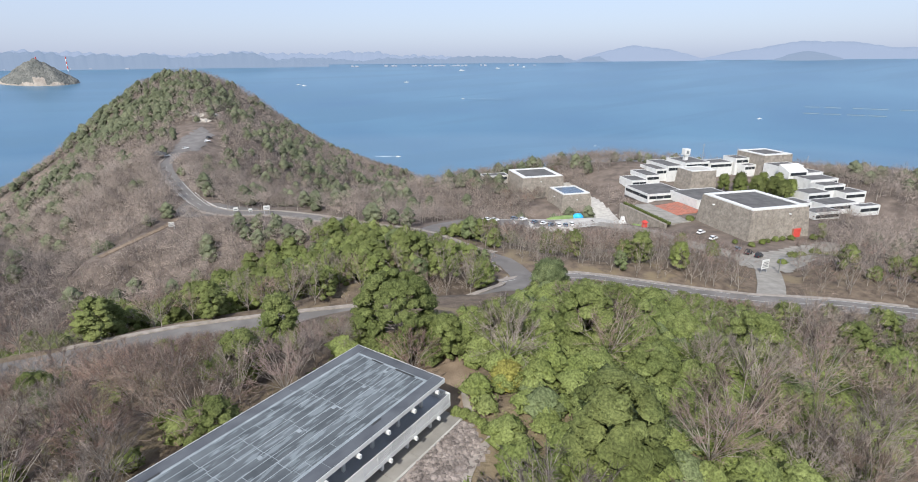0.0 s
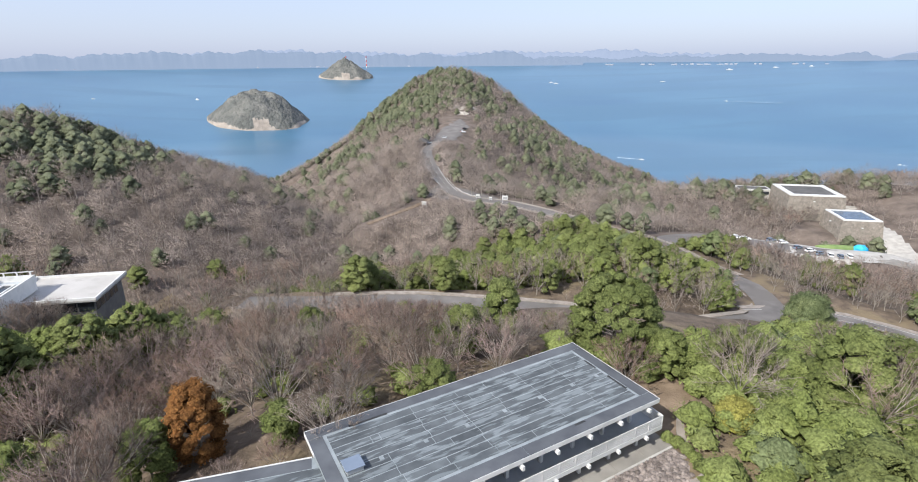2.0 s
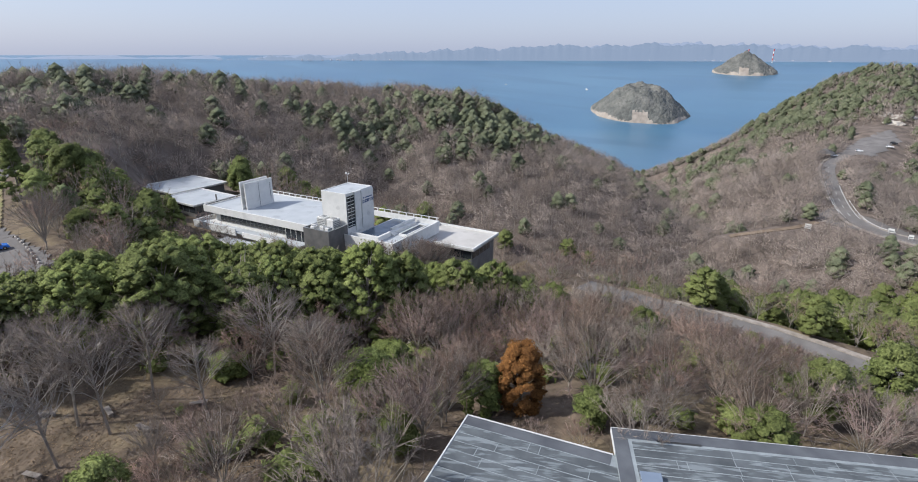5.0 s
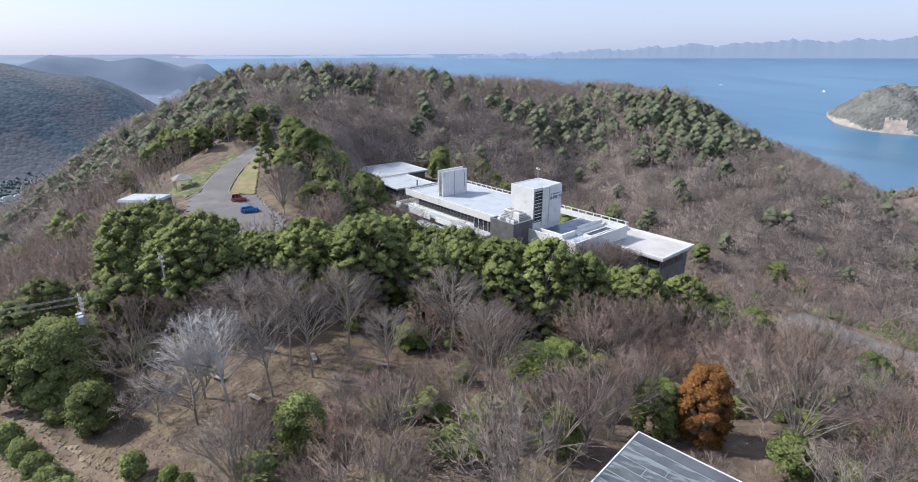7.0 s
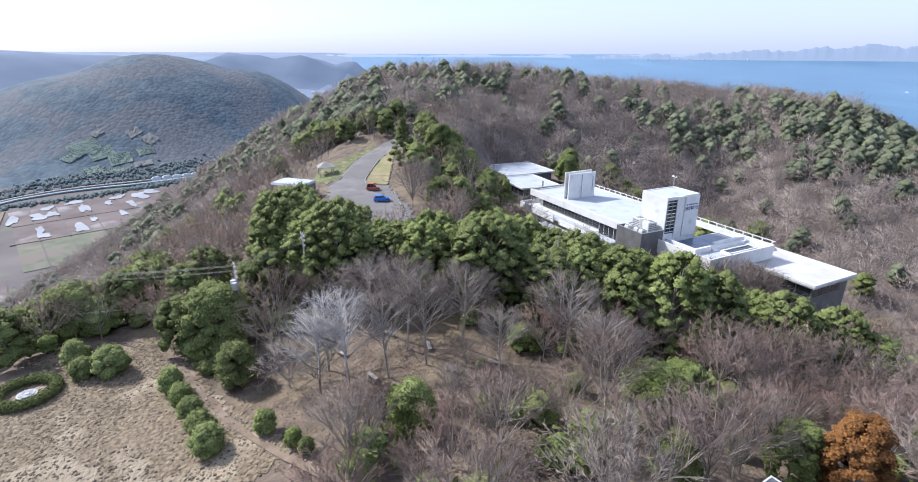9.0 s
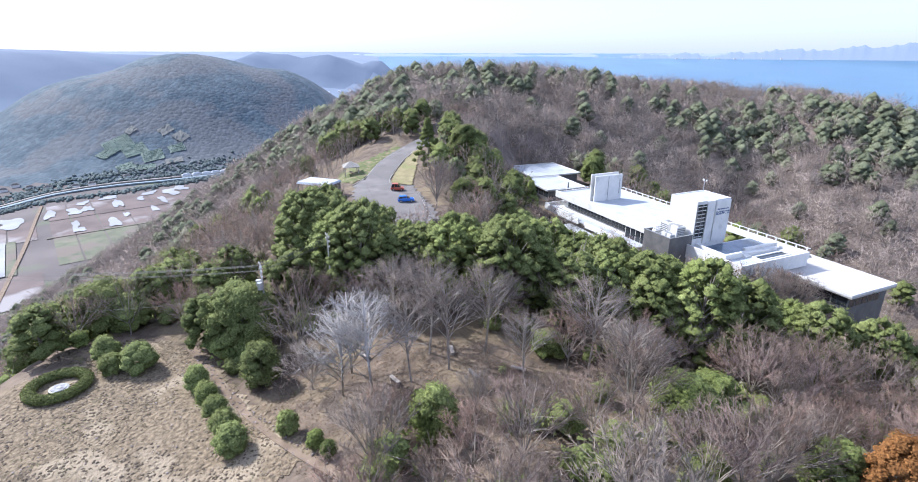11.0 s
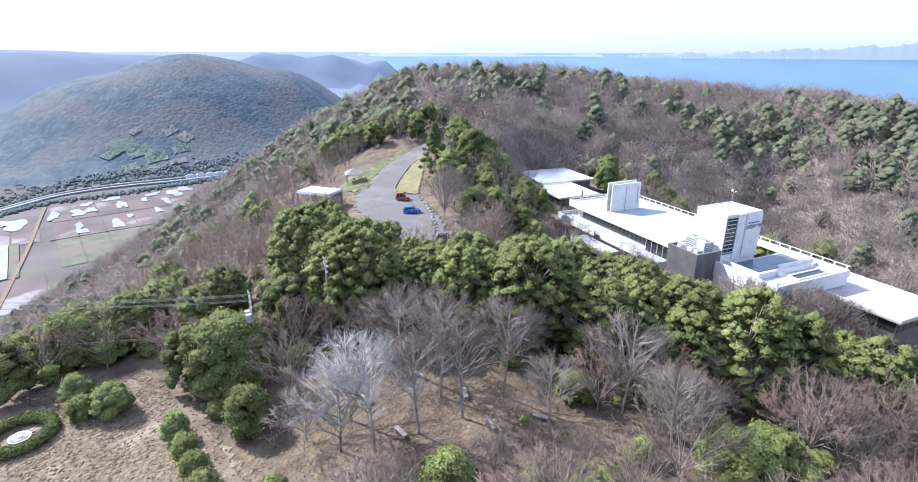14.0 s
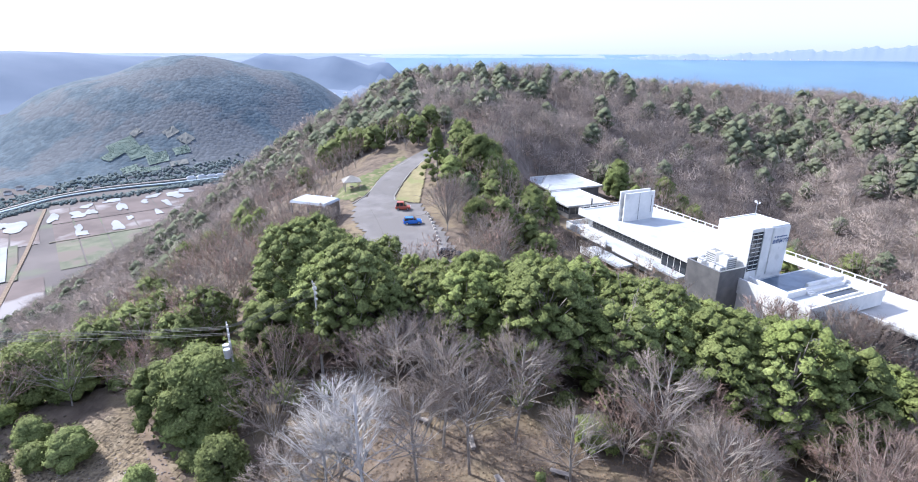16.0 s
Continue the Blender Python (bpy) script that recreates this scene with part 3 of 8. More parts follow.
def island(label, az0, az1, el, top, peak=0.5, seed=1.0, rock=0.05, steep=1.45):
    """A wooded island with a pale rocky foot: from heading to heading, its shore el degrees down, its top at elevation top."""
    r = out_at(el)
    wide = r * radians(abs(az1 - az0)) / 2 * 1.1
    mid = (az0 + az1) / 2
    cx, cy, _ = towards(mid, r + wide * 0.8)
    high = EYE_Z + math.tan(radians(top)) * (r + wide * 0.8)
    n = 96
    g = np.linspace(-1.12, 1.12, n)
    u, v = np.meshgrid(g, g)
    q = np.hypot(u - (peak - 0.5) * 0.5, v) * (1 + 0.07 * wobble(u * 40, v * 40, 14, seed))
    q = np.where(np.hypot(u, v) > 1, np.maximum(q, np.hypot(u, v)), q)
    sea = sea_rise(r + wide * 0.8)
    body = np.clip(1 - q ** steep, 0, 1)
    a = radians(mid)
    x, y = cx + (u * math.cos(a) - v * math.sin(a)) * wide, cy + (u * math.sin(a) + v * math.cos(a)) * wide * 0.8
    level = sea_rise(np.hypot(x, y))
    z = level - 5 + (high - level + 5) * (body ** 1.05) * (1 + 0.1 * wobble(u * 60, v * 60, 9, seed)) + np.clip(body * 30, 0, 1) * 4.0
    z = z + np.where(body > 0.06, rng.uniform(-1.0, 1.0, z.shape) * wide * 0.012, 0)
    verts = np.stack([x, y, z], -1).reshape(-1, 3)
    i = np.arange(n * n).reshape(n, n)
    faces = np.stack([i[:-1, :-1], i[:-1, 1:], i[1:, 1:], i[1:, :-1]], -1).reshape(-1, 4)
    fz = (z - level)[:-1, :-1].ravel()
    fu, fv = u[:-1, :-1].ravel(), v[:-1, :-1].ravel()
    cliff = (fz < rock * 110 * (1 + 1.6 * np.sin(fu * 9 + seed))) | ((np.abs(fu + 0.1) < 0.14) & (fv < -0.3) & (fz < (high - sea) * rock * 7))
    land = tagged(new("island", mesh_from("island", verts, faces, [ISLE_WOODS, ISLE_ROCK], cliff.astype(int), True)), label, "island")
    return land


def shore(name, label, az0, az1, el, tops, mat, seed=1.0, rough=0.12):
    """A far range of hills: tops is a short list of (heading, elevation of the skyline)."""
    r = out_at(el)
    az = np.arange(az0, az1 + 0.01, 0.12)
    ha, he = np.array(sorted(tops)).T
    e = np.interp(az, ha, he) + rough * wobble(az * 10, az * 3, 9, seed) * 0.5 + rough * 0.35 * wobble(az * 10, az * 5, 2.3, seed + 2)
    e = np.maximum(e, el + 0.04)
    crest = EYE_Z + np.tan(np.radians(e)) * (r + 140)
    foot = sea_rise(r)
    rows = []
    for out, k in ((0, 0), (50, 0.3), (100, 0.75), (140, 1.0), (150, 0.5), (170, -0.2)):
        z = foot - 4 + (crest - foot + 4) * k * (1 + (0.12 * wobble(az * 10, az * 0 + out, 5, seed) if 0 < k < 1 else 0))
        rr_ = np.minimum(r + out, 4860)
        rows.append(np.column_stack([-rr_ * np.sin(np.radians(az)), rr_ * np.cos(np.radians(az)), z]))
    n = len(az)
    i = np.arange(n - 1)
    faces = np.concatenate([np.stack([i + q * n, i + 1 + q * n, i + 1 + (q + 1) * n, i + (q + 1) * n], 1) for q in range(len(rows) - 1)])[:, ::-1]
    return tagged(new(name, mesh_from(name, np.vstack(rows), faces, [mat], smooth=True)), label, "hills", kind="structure")


rng = np.random.default_rng(7)
G_ = (1 + 5 ** 0.5) / 2
ICO_V = np.array([(-1, G_, 0), (1, G_, 0), (-1, -G_, 0), (1, -G_, 0), (0, -1, G_), (0, 1, G_), (0, -1, -G_), (0, 1, -G_), (G_, 0, -1), (G_, 0, 1), (-G_, 0, -1), (-G_, 0, 1)]) / math.hypot(1, G_)
ICO_F = np.array([(0, 11, 5), (0, 5, 1), (0, 1, 7), (0, 7, 10), (0, 10, 11), (1, 5, 9), (5, 11, 4), (11, 10, 2), (10, 7, 6), (7, 1, 8), (3, 9, 4), (3, 4, 2), (3, 2, 6), (3, 6, 8), (3, 8, 9), (4, 9, 5), (2, 4, 11), (6, 2, 10), (8, 6, 7), (9, 8, 1)])


def lumps(at, size, squash=0.75):
    """One uneven rounded clump at each place."""
    n = len(at)
    v = ICO_V[None] * rng.uniform(0.75, 1.2, (n, 12, 1)) * size[:, None, None] * (1, 1, squash) + at[:, None]
    return v.reshape(-1, 3), (ICO_F[None] + (np.arange(n) * 12)[:, None, None]).reshape(-1, 3)


def small_lumps(at, size, squash=0.8):
    """One small uneven eight-sided clump at each place."""
    n = len(at)
    base = np.array([(1, 0, 0), (0, 1, 0), (-1, 0, 0), (0, -1, 0), (0, 0, 1), (0, 0, -1)], float)
    sides = np.array([(0, 1, 4), (1, 2, 4), (2, 3, 4), (3, 0, 4), (1, 0, 5), (2, 1, 5), (3, 2, 5), (0, 3, 5)])
    a = rng.uniform(0, 6.28, n)
    c, s = np.cos(a)[:, None], np.sin(a)[:, None]
    turned_ = np.stack([base[None, :, 0] * c - base[None, :, 1] * s, base[None, :, 0] * s + base[None, :, 1] * c, np.broadcast_to(base[None, :, 2], (n, 6))], -1)
    v = turned_ * rng.uniform(0.8, 1.2, (n, 6, 1)) * size[:, None, None] * (1, 1, squash) + at[:, None]
    return v.reshape(-1, 3), (sides[None] + (np.arange(n) * 6)[:, None, None]).reshape(-1, 3)


def sprays(at, out, size):
    """One leaf spray, a single triangle, at each place."""
    n = len(at)
    nor = out + rng.normal(size=(n, 3)) * 0.5 + (0, 0, 0.45)
    nor /= np.linalg.norm(nor, axis=1)[:, None] + 1e-9
    u = np.cross(nor, rng.normal(size=(n, 3)))
    u /= np.linalg.norm(u, axis=1)[:, None] + 1e-9
    v = np.cross(nor, u)
    s = (size * rng.uniform(0.6, 1.35, n))[:, None]
    verts = np.stack([at - u * s, at + u * s * 0.8 - v * s * 0.7, at + u * s * 0.5 + v * s * 0.9], 1).reshape(-1, 3)
    return verts, np.arange(3 * n).reshape(n, 3)


def leaves(at, out, size):
    """One folded leaf spray, two triangles, at each place; it faces mostly outwards and up."""
    n = len(at)
    nor = out + rng.normal(size=(n, 3)) * 0.55 + (0, 0, 0.35)
    nor /= np.linalg.norm(nor, axis=1)[:, None] + 1e-9
    u = np.cross(nor, rng.normal(size=(n, 3)))
    u /= np.linalg.norm(u, axis=1)[:, None] + 1e-9
    v = np.cross(nor, u)
    s = (size * rng.uniform(0.6, 1.3, n))[:, None]
    verts = np.stack([at - u * s, at - v * s * 0.55, at + u * s + nor * s * 0.2, at + v * s * 0.55], 1).reshape(-1, 3)
    i = np.arange(n)[:, None] * 4
    return verts, np.vstack([i + (0, 1, 2), i + (0, 2, 3)])


island("small wooded island with a pale rocky shore", 51.2, 40.5, -6.4, -2.75, 0.45, 2.0, 0.045, 1.9)
island("steep wooded islet with a bare quarried cliff", 39.9, 34.4, -1.75, 0.2, 0.5, 5.0, 0.05)
# the shore ranges below carry their haze as emission
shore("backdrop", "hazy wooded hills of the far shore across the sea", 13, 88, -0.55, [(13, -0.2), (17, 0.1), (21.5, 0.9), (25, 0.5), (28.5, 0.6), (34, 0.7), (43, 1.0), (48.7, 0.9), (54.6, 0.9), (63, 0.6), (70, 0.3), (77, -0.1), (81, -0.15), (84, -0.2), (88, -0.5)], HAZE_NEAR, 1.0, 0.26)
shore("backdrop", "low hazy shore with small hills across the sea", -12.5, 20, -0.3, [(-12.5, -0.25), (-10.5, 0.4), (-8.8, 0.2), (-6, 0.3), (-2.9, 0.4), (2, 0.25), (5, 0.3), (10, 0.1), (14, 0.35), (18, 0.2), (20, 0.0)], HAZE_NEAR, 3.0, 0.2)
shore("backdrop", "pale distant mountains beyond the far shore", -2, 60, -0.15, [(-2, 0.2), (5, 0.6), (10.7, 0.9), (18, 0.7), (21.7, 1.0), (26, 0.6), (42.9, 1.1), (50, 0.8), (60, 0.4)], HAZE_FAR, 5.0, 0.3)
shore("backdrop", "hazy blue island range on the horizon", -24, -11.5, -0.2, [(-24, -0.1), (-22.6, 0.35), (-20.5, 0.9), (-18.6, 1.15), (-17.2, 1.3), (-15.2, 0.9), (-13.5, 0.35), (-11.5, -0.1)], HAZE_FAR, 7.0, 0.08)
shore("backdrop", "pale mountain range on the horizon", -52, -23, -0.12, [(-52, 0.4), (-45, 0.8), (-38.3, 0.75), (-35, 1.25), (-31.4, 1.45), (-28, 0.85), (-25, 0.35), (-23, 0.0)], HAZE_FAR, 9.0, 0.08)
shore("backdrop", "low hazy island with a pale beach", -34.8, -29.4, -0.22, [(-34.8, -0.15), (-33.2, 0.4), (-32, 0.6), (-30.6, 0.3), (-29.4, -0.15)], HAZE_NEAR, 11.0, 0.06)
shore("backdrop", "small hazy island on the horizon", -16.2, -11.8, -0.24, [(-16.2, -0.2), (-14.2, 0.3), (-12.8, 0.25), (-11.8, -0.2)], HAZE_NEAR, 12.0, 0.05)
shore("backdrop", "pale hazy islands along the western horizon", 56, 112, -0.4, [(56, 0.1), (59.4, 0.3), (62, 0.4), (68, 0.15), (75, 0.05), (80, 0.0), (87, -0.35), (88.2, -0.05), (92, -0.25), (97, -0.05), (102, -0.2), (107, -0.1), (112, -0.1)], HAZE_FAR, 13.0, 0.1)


# ---- building with parts ----
def part(name, bm, mat, parent, label=""):
    me = bpy.data.meshes.new(name)
    bmesh.ops.recalc_face_normals(bm, faces=bm.faces)
    bm.to_mesh(me)
    bm.free()
    for m in (mat if isinstance(mat, (list, tuple)) else [mat]):
        me.materials.append(m)
    ob = new(name, me)
    ob.parent = parent
    return tagged(ob, label)


def add_box(bm, x0, y0, z0, x1, y1, z1, bevel=0.0, batter=0.0):
    """A box; batter: how far the top draws in on every side."""
    v = [bm.verts.new(c) for c in ((x0, y0, z0), (x1, y0, z0), (x1, y1, z0), (x0, y1, z0),
                                   (x0 + batter, y0 + batter, z1), (x1 - batter, y0 + batter, z1), (x1 - batter, y1 - batter, z1), (x0 + batter, y1 - batter, z1))]
    f = [bm.faces.new([v[i] for i in q]) for q in ((3, 2, 1, 0), (4, 5, 6, 7), (0, 1, 5, 4), (1, 2, 6, 5), (2, 3, 7, 6), (3, 0, 4, 7))]
    if bevel:
        edges = list({e for q in f for e in q.edges})
        bmesh.ops.bevel(bm, geom=edges, offset=bevel, segments=1, affect="EDGES")
    return bm


def boxes(*items, bevel=0.0):
    bm = bmesh.new()
    for it in items:
        add_box(bm, *it, bevel=bevel)
    return bm


def thing(name, label, category, m, group="", kind=""):
    ob = new(name)
    ob.matrix_world = m
    return tagged(ob, label, category, group, kind)




# ---- woods ----

def tube(p, q, r0, r1, sides=4):
    """A tapered stick from p to q: vertices and triangles."""
    p, q = np.asarray(p, float), np.asarray(q, float)
    w = q - p
    w = w / (np.linalg.norm(w) + 1e-9)
    u = np.cross(w, (0.31, 0.95, 0.05) if abs(w[2]) > 0.8 else (0, 0, 1))
    u /= np.linalg.norm(u)
    v = np.cross(w, u)
    a = np.arange(sides) * 2 * math.pi / sides
    ring = np.cos(a)[:, None] * u + np.sin(a)[:, None] * v
    verts = np.vstack([p + ring * r0, q + ring * r1])
    i = np.arange(sides)
    j = (i + 1) % sides
    return verts, np.vstack([np.stack([i, j, j + sides], 1), np.stack([i, j + sides, i + sides], 1)])


def gather(pieces):
    verts, faces, n = [], [], 0
    for v, f in pieces:
        verts.append(v), faces.append(f + n)
        n += len(v)
    return np.vstack(verts), np.vstack(faces)


def slivers(at, way, length, width):
    """One thin triangle for each twig."""
    n = len(at)
    side = np.cross(way, rng.normal(size=(n, 3)))
    side /= np.linalg.norm(side, axis=1)[:, None] + 1e-9
    verts = np.stack([at - side * width[:, None] / 2, at + side * width[:, None] / 2, at + way * length[:, None]], 1).reshape(-1, 3)
    return verts, np.arange(3 * n).reshape(n, 3)


def dome(at, centre, wide, tall, up=0.35):
    """How the rounded surface of a crown faces at each place."""
    n = (at - np.asarray(centre)) / np.array((wide, wide, tall))
    n /= np.linalg.norm(n, axis=1)[:, None] + 1e-9
    n = n + (0, 0, up)
    return n / (np.linalg.norm(n, axis=1)[:, None] + 1e-9)


def bent(p, q, r0, r1, rise, sides=3):
    """A limb in two lengths that bows upwards."""
    mid = (np.asarray(p) + np.asarray(q)) / 2 + (0, 0, rise)
    rm = (r0 + r1) * 0.5
    return [tube(p, mid, r0, rm, sides), tube(mid, q, rm, r1, sides)]


def bare_tree(h, spread, limbs, twigs, width, branches=3, trunk=0.2, fan=0.3, sticks=2, leader=False):
    """A leafless tree: trunk, limbs fanning out to a rounded crown, branches, and fine twigs along them."""
    fork = h * trunk
    tip = np.array([rng.normal() * 0.02 * h, rng.normal() * 0.02 * h, h * (0.93 if leader else trunk)])
    wood = [tube((0, 0, -0.6), tip * (1, 1, 0.5), 0.0125 * h, 0.0095 * h, 5), tube(tip * (1, 1, 0.5), tip, 0.0095 * h, (0.003 if leader else 0.008) * h, 4)]
    runs = []
    for k in range(limbs):
        a = k * 2.4 + rng.uniform(-0.4, 0.4)
        share = (k + 0.6) / limbs
        if leader:
            low = tip * (trunk + (0.86 - trunk) * share)
            out = spread * (1.08 - 0.75 * share) * rng.uniform(0.8, 1.1)
            end = low + (math.cos(a) * out, math.sin(a) * out, out * rng.uniform(0.7, 1.3))
            end[2] = min(end[2], h)
        else:
            low = tip * rng.uniform(0.55, 1.0)
            out = spread * math.sqrt(share) * rng.uniform(0.82, 1.06)
            end = np.array([math.cos(a) * out, math.sin(a) * out, h * (0.36 + 0.62 * math.sqrt(max(0.02, 1 - (out / spread / 1.08) ** 2))) * rng.uniform(0.93, 1.04)])
        thick = 0.0062 * h * (0.75 if leader else 1.0)
        if sticks:
            wood += bent(low, end, thick, 0.0013 * h, (end[2] - low[2]) * 0.05)
        reach = np.linalg.norm(end - low)
        runs.append((low + (end - low) * 0.45, end, 1.0))
        for j in range(branches):
            q = rng.uniform(0.22, 0.85)
            s = low + (end - low) * q
            way = (end - low) / reach + rng.normal(size=3) * 0.45 + (0, 0, 0.06)
            e = s + way / np.linalg.norm(way) * reach * (1.02 - q) * rng.uniform(0.75, 1.1)
            e[2] = min(e[2], h * 1.02)
            if sticks > 1:
                wood.append(tube(s, e, 0.004 * h * (1.2 - q), 0.001 * h, 3))
            runs.append((s, e, 0.9))
    starts, ends = np.array([r[0] for r in runs]), np.array([r[1] for r in runs])
    n = twigs // 2
    weight = np.linalg.norm(ends - starts, axis=1)
    pick = rng.choice(len(starts), n, p=weight / weight.sum())
    q = rng.uniform(0.05, 1.0, (n, 1)) ** 0.55
    way = ends[pick] - starts[pick]
    at = starts[pick] + way * q
    way = way / (np.linalg.norm(way, axis=1)[:, None] + 1e-9) + rng.normal(size=(n, 3)) * fan + (0, 0, 0.08)
    way /= np.linalg.norm(way, axis=1)[:, None]
    length = h * rng.uniform(0.06, 0.13, n)
    base = slivers(at, way, length, width * rng.uniform(0.6, 1.4, n))
    # finer twigs off the first ones
    at2 = at + way * (length * rng.uniform(0.15, 0.8, n))[:, None]
    way2 = way + rng.normal(size=(n, 3)) * 0.5
    way2 /= np.linalg.norm(way2, axis=1)[:, None]
    fine = slivers(at2, way2, length * 0.7, width * 0.8 * rng.uniform(0.6, 1.4, n))
    wood, crown = gather(wood), gather([base, fine])
    middle = (0, 0, h * 0.42)
    return (*wood, dome(wood[0], middle, spread, h * 0.5)), (*crown, dome(crown[0], middle, spread, h * 0.5))


def leafy_tree(h, spread, lobes, count, size, low=0.15, cone=0.0, fine=False):
    """Trunk with limbs, and a crown of many small uneven lobes thick with leaf sprays."""
    wood = [tube((0, 0, -0.5), (0, 0, h * 0.75), 0.022 * h, 0.008 * h, 4)]
    at, out, cores, radii, form = [], [], [], [], []
    share = 2.3 / math.sqrt(lobes)
    for k in range(lobes):
        a = k * 2.4 + rng.uniform(-0.5, 0.5)
        up = low + (0.93 - low) * ((k + rng.uniform(0, 1)) / lobes) ** 0.85
        reach = spread * math.sqrt(max(0.03, 1 - ((up - 0.42) / 0.58) ** 2))
        if cone:
            reach = spread * (1.05 - up) * 1.1
        r = spread * share * rng.uniform(0.7, 1.25) * (1 - 0.4 * cone)
        o = max(0.0, reach - r * 0.75) * (1.05 - 0.28 * rng.uniform(0, 1) ** 2)
        c = np.array([math.cos(a) * o, math.sin(a) * o, up * h])
        if k % 6 == 0:
            wood.append(tube((0, 0, h * up * 0.6), c, 0.006 * h, 0.003 * h, 3))
        cores.append(c), radii.append(r * 0.84)
        n = max(2, count // lobes)
        d = rng.normal(size=(n, 3)) + c / (np.linalg.norm(c) + 1e-9) * (0.5, 0.5, 0.3)
        d /= np.linalg.norm(d, axis=1)[:, None]
        d[:, 2] = np.where(d[:, 2] < -0.3, -d[:, 2], d[:, 2])
        at.append(c + d * r * (1, 1, 0.8) * rng.uniform(0.8, 1.12, (n, 1)))
        out.append(d)
        form.append(np.repeat(d + rng.normal(size=(n, 3)) * 0.5, 3, 0))
    cores, radii, spots = np.array(cores), np.array(radii), np.vstack(at)
    core = (lumps if fine else small_lumps)(cores, radii, 0.8)
    leaf = sprays(spots, np.vstack(out), np.full(len(spots), size))
    per = len(core[0]) // lobes
    round_ = np.vstack([(core[0] - np.repeat(cores, per, 0)) / np.repeat(radii, per)[:, None], np.vstack(form)])
    crown = gather([core, leaf])
    whole = dome(crown[0], (0, 0, h * 0.45), spread, h * 0.5, 0.1)
    facing = round_ * 0.3 + whole * 0.5 + (0, 0, 0.55)
    facing /= np.linalg.norm(facing, axis=1)[:, None] + 1e-9
    wood = gather(wood)
    return (*wood, dome(wood[0], (0, 0, h * 0.4), spread, h * 0.5)), (*crown, facing)


def far_bare(h, spread, twigs, width):
    """A leafless tree far off: a trunk and a rounded crown of many fine twigs that fan out of it."""
    wood = tube((0, 0, -0.6), (0, 0, h * 0.6), 0.018 * h, 0.008 * h, 3)
    d = rng.normal(size=(twigs, 3))
    d[:, 2] = np.abs(d[:, 2]) * 0.9
    d /= np.linalg.norm(d, axis=1)[:, None]
    lobe = 1 + 0.16 * np.sin(3 * np.arctan2(d[:, 1], d[:, 0]) + h) + 0.1 * np.sin(7 * d[:, 2] + spread)
    reach = (rng.uniform(0.1, 1.0, twigs) ** 0.5 * lobe)[:, None]
    at = np.array((0, 0, h * 0.32)) + d * reach * (spread, spread, h * 0.54)
    way = d + rng.normal(size=(twigs, 3)) * 0.45 + (0, 0, 0.2)
    way /= np.linalg.norm(way, axis=1)[:, None]
    crown = slivers(at, way, h * rng.uniform(0.13, 0.25, twigs), width * rng.uniform(0.6, 1.5, twigs))
    middle = (0, 0, h * 0.2)
    return (*wood, dome(wood[0], middle, spread, h * 0.5)), (*crown, dome(crown[0], middle, spread, h * 0.5, 0.3))


def scatter(az0, az1, r0, r1, spacing):
    """Uneven places in a sector of the land, about spacing apart."""
    pts = []
    x0, x1, y0, y1 = -r1, r1, -r1, r1
    xs = np.arange(x0, x1, spacing)
    gx, gy = np.meshgrid(xs, xs)
    gx = gx + rng.uniform(-0.48, 0.48, gx.shape) * spacing
    gy = gy + rng.uniform(-0.48, 0.48, gy.shape) * spacing
    gx, gy = gx.ravel(), gy.ravel()
    r, az = np.hypot(gx, gy), np.degrees(np.arctan2(-gx, gy))
    keep = (r >= r0) & (r < r1) & (az > az0) & (az < az1)
    return gx[keep], gy[keep]


MUSEUM_FRONT = [(103 + k * 3.2, 176 + k * 0.8, 186) for k in range(11)] + [(88 + k * 2, 255 - k * 9, 184) for k in range(8)]
LOT_FRONT = [(8 + k * 5, 234 + k * 0.4, 178) for k in range(14)]


BELT_FREE = []


def free(x, y):
    """True where a tree may stand."""
    ok = np.ones(np.shape(x), bool)
    for line, half in ((ROAD_MAIN, 4.6), (ROAD_EAST, 6.0), (ROAD_WEST, 5.5), (ROAD_LOT, 9.0), (ROAD_MUSEUM, 8.0), (LANE, 3.5)):
        ok &= along(x, y, line)[0] > half
    for cx, cy, az, x0, y0, x1, y1 in CLEARINGS:
        c, s = math.cos(radians(az)), math.sin(radians(az))
        u, v = (x - cx) * c + (y - cy) * s, -(x - cx) * s + (y - cy) * c
        ok &= ~((u > x0) & (u < x1) & (v > y0) & (v < y1))
    if BELT_FREE:
        ok &= along(x, y, BELT_FREE)[0] > 9
    return ok & (height(x, y) > sea_rise(np.hypot(x, y)) + 8)


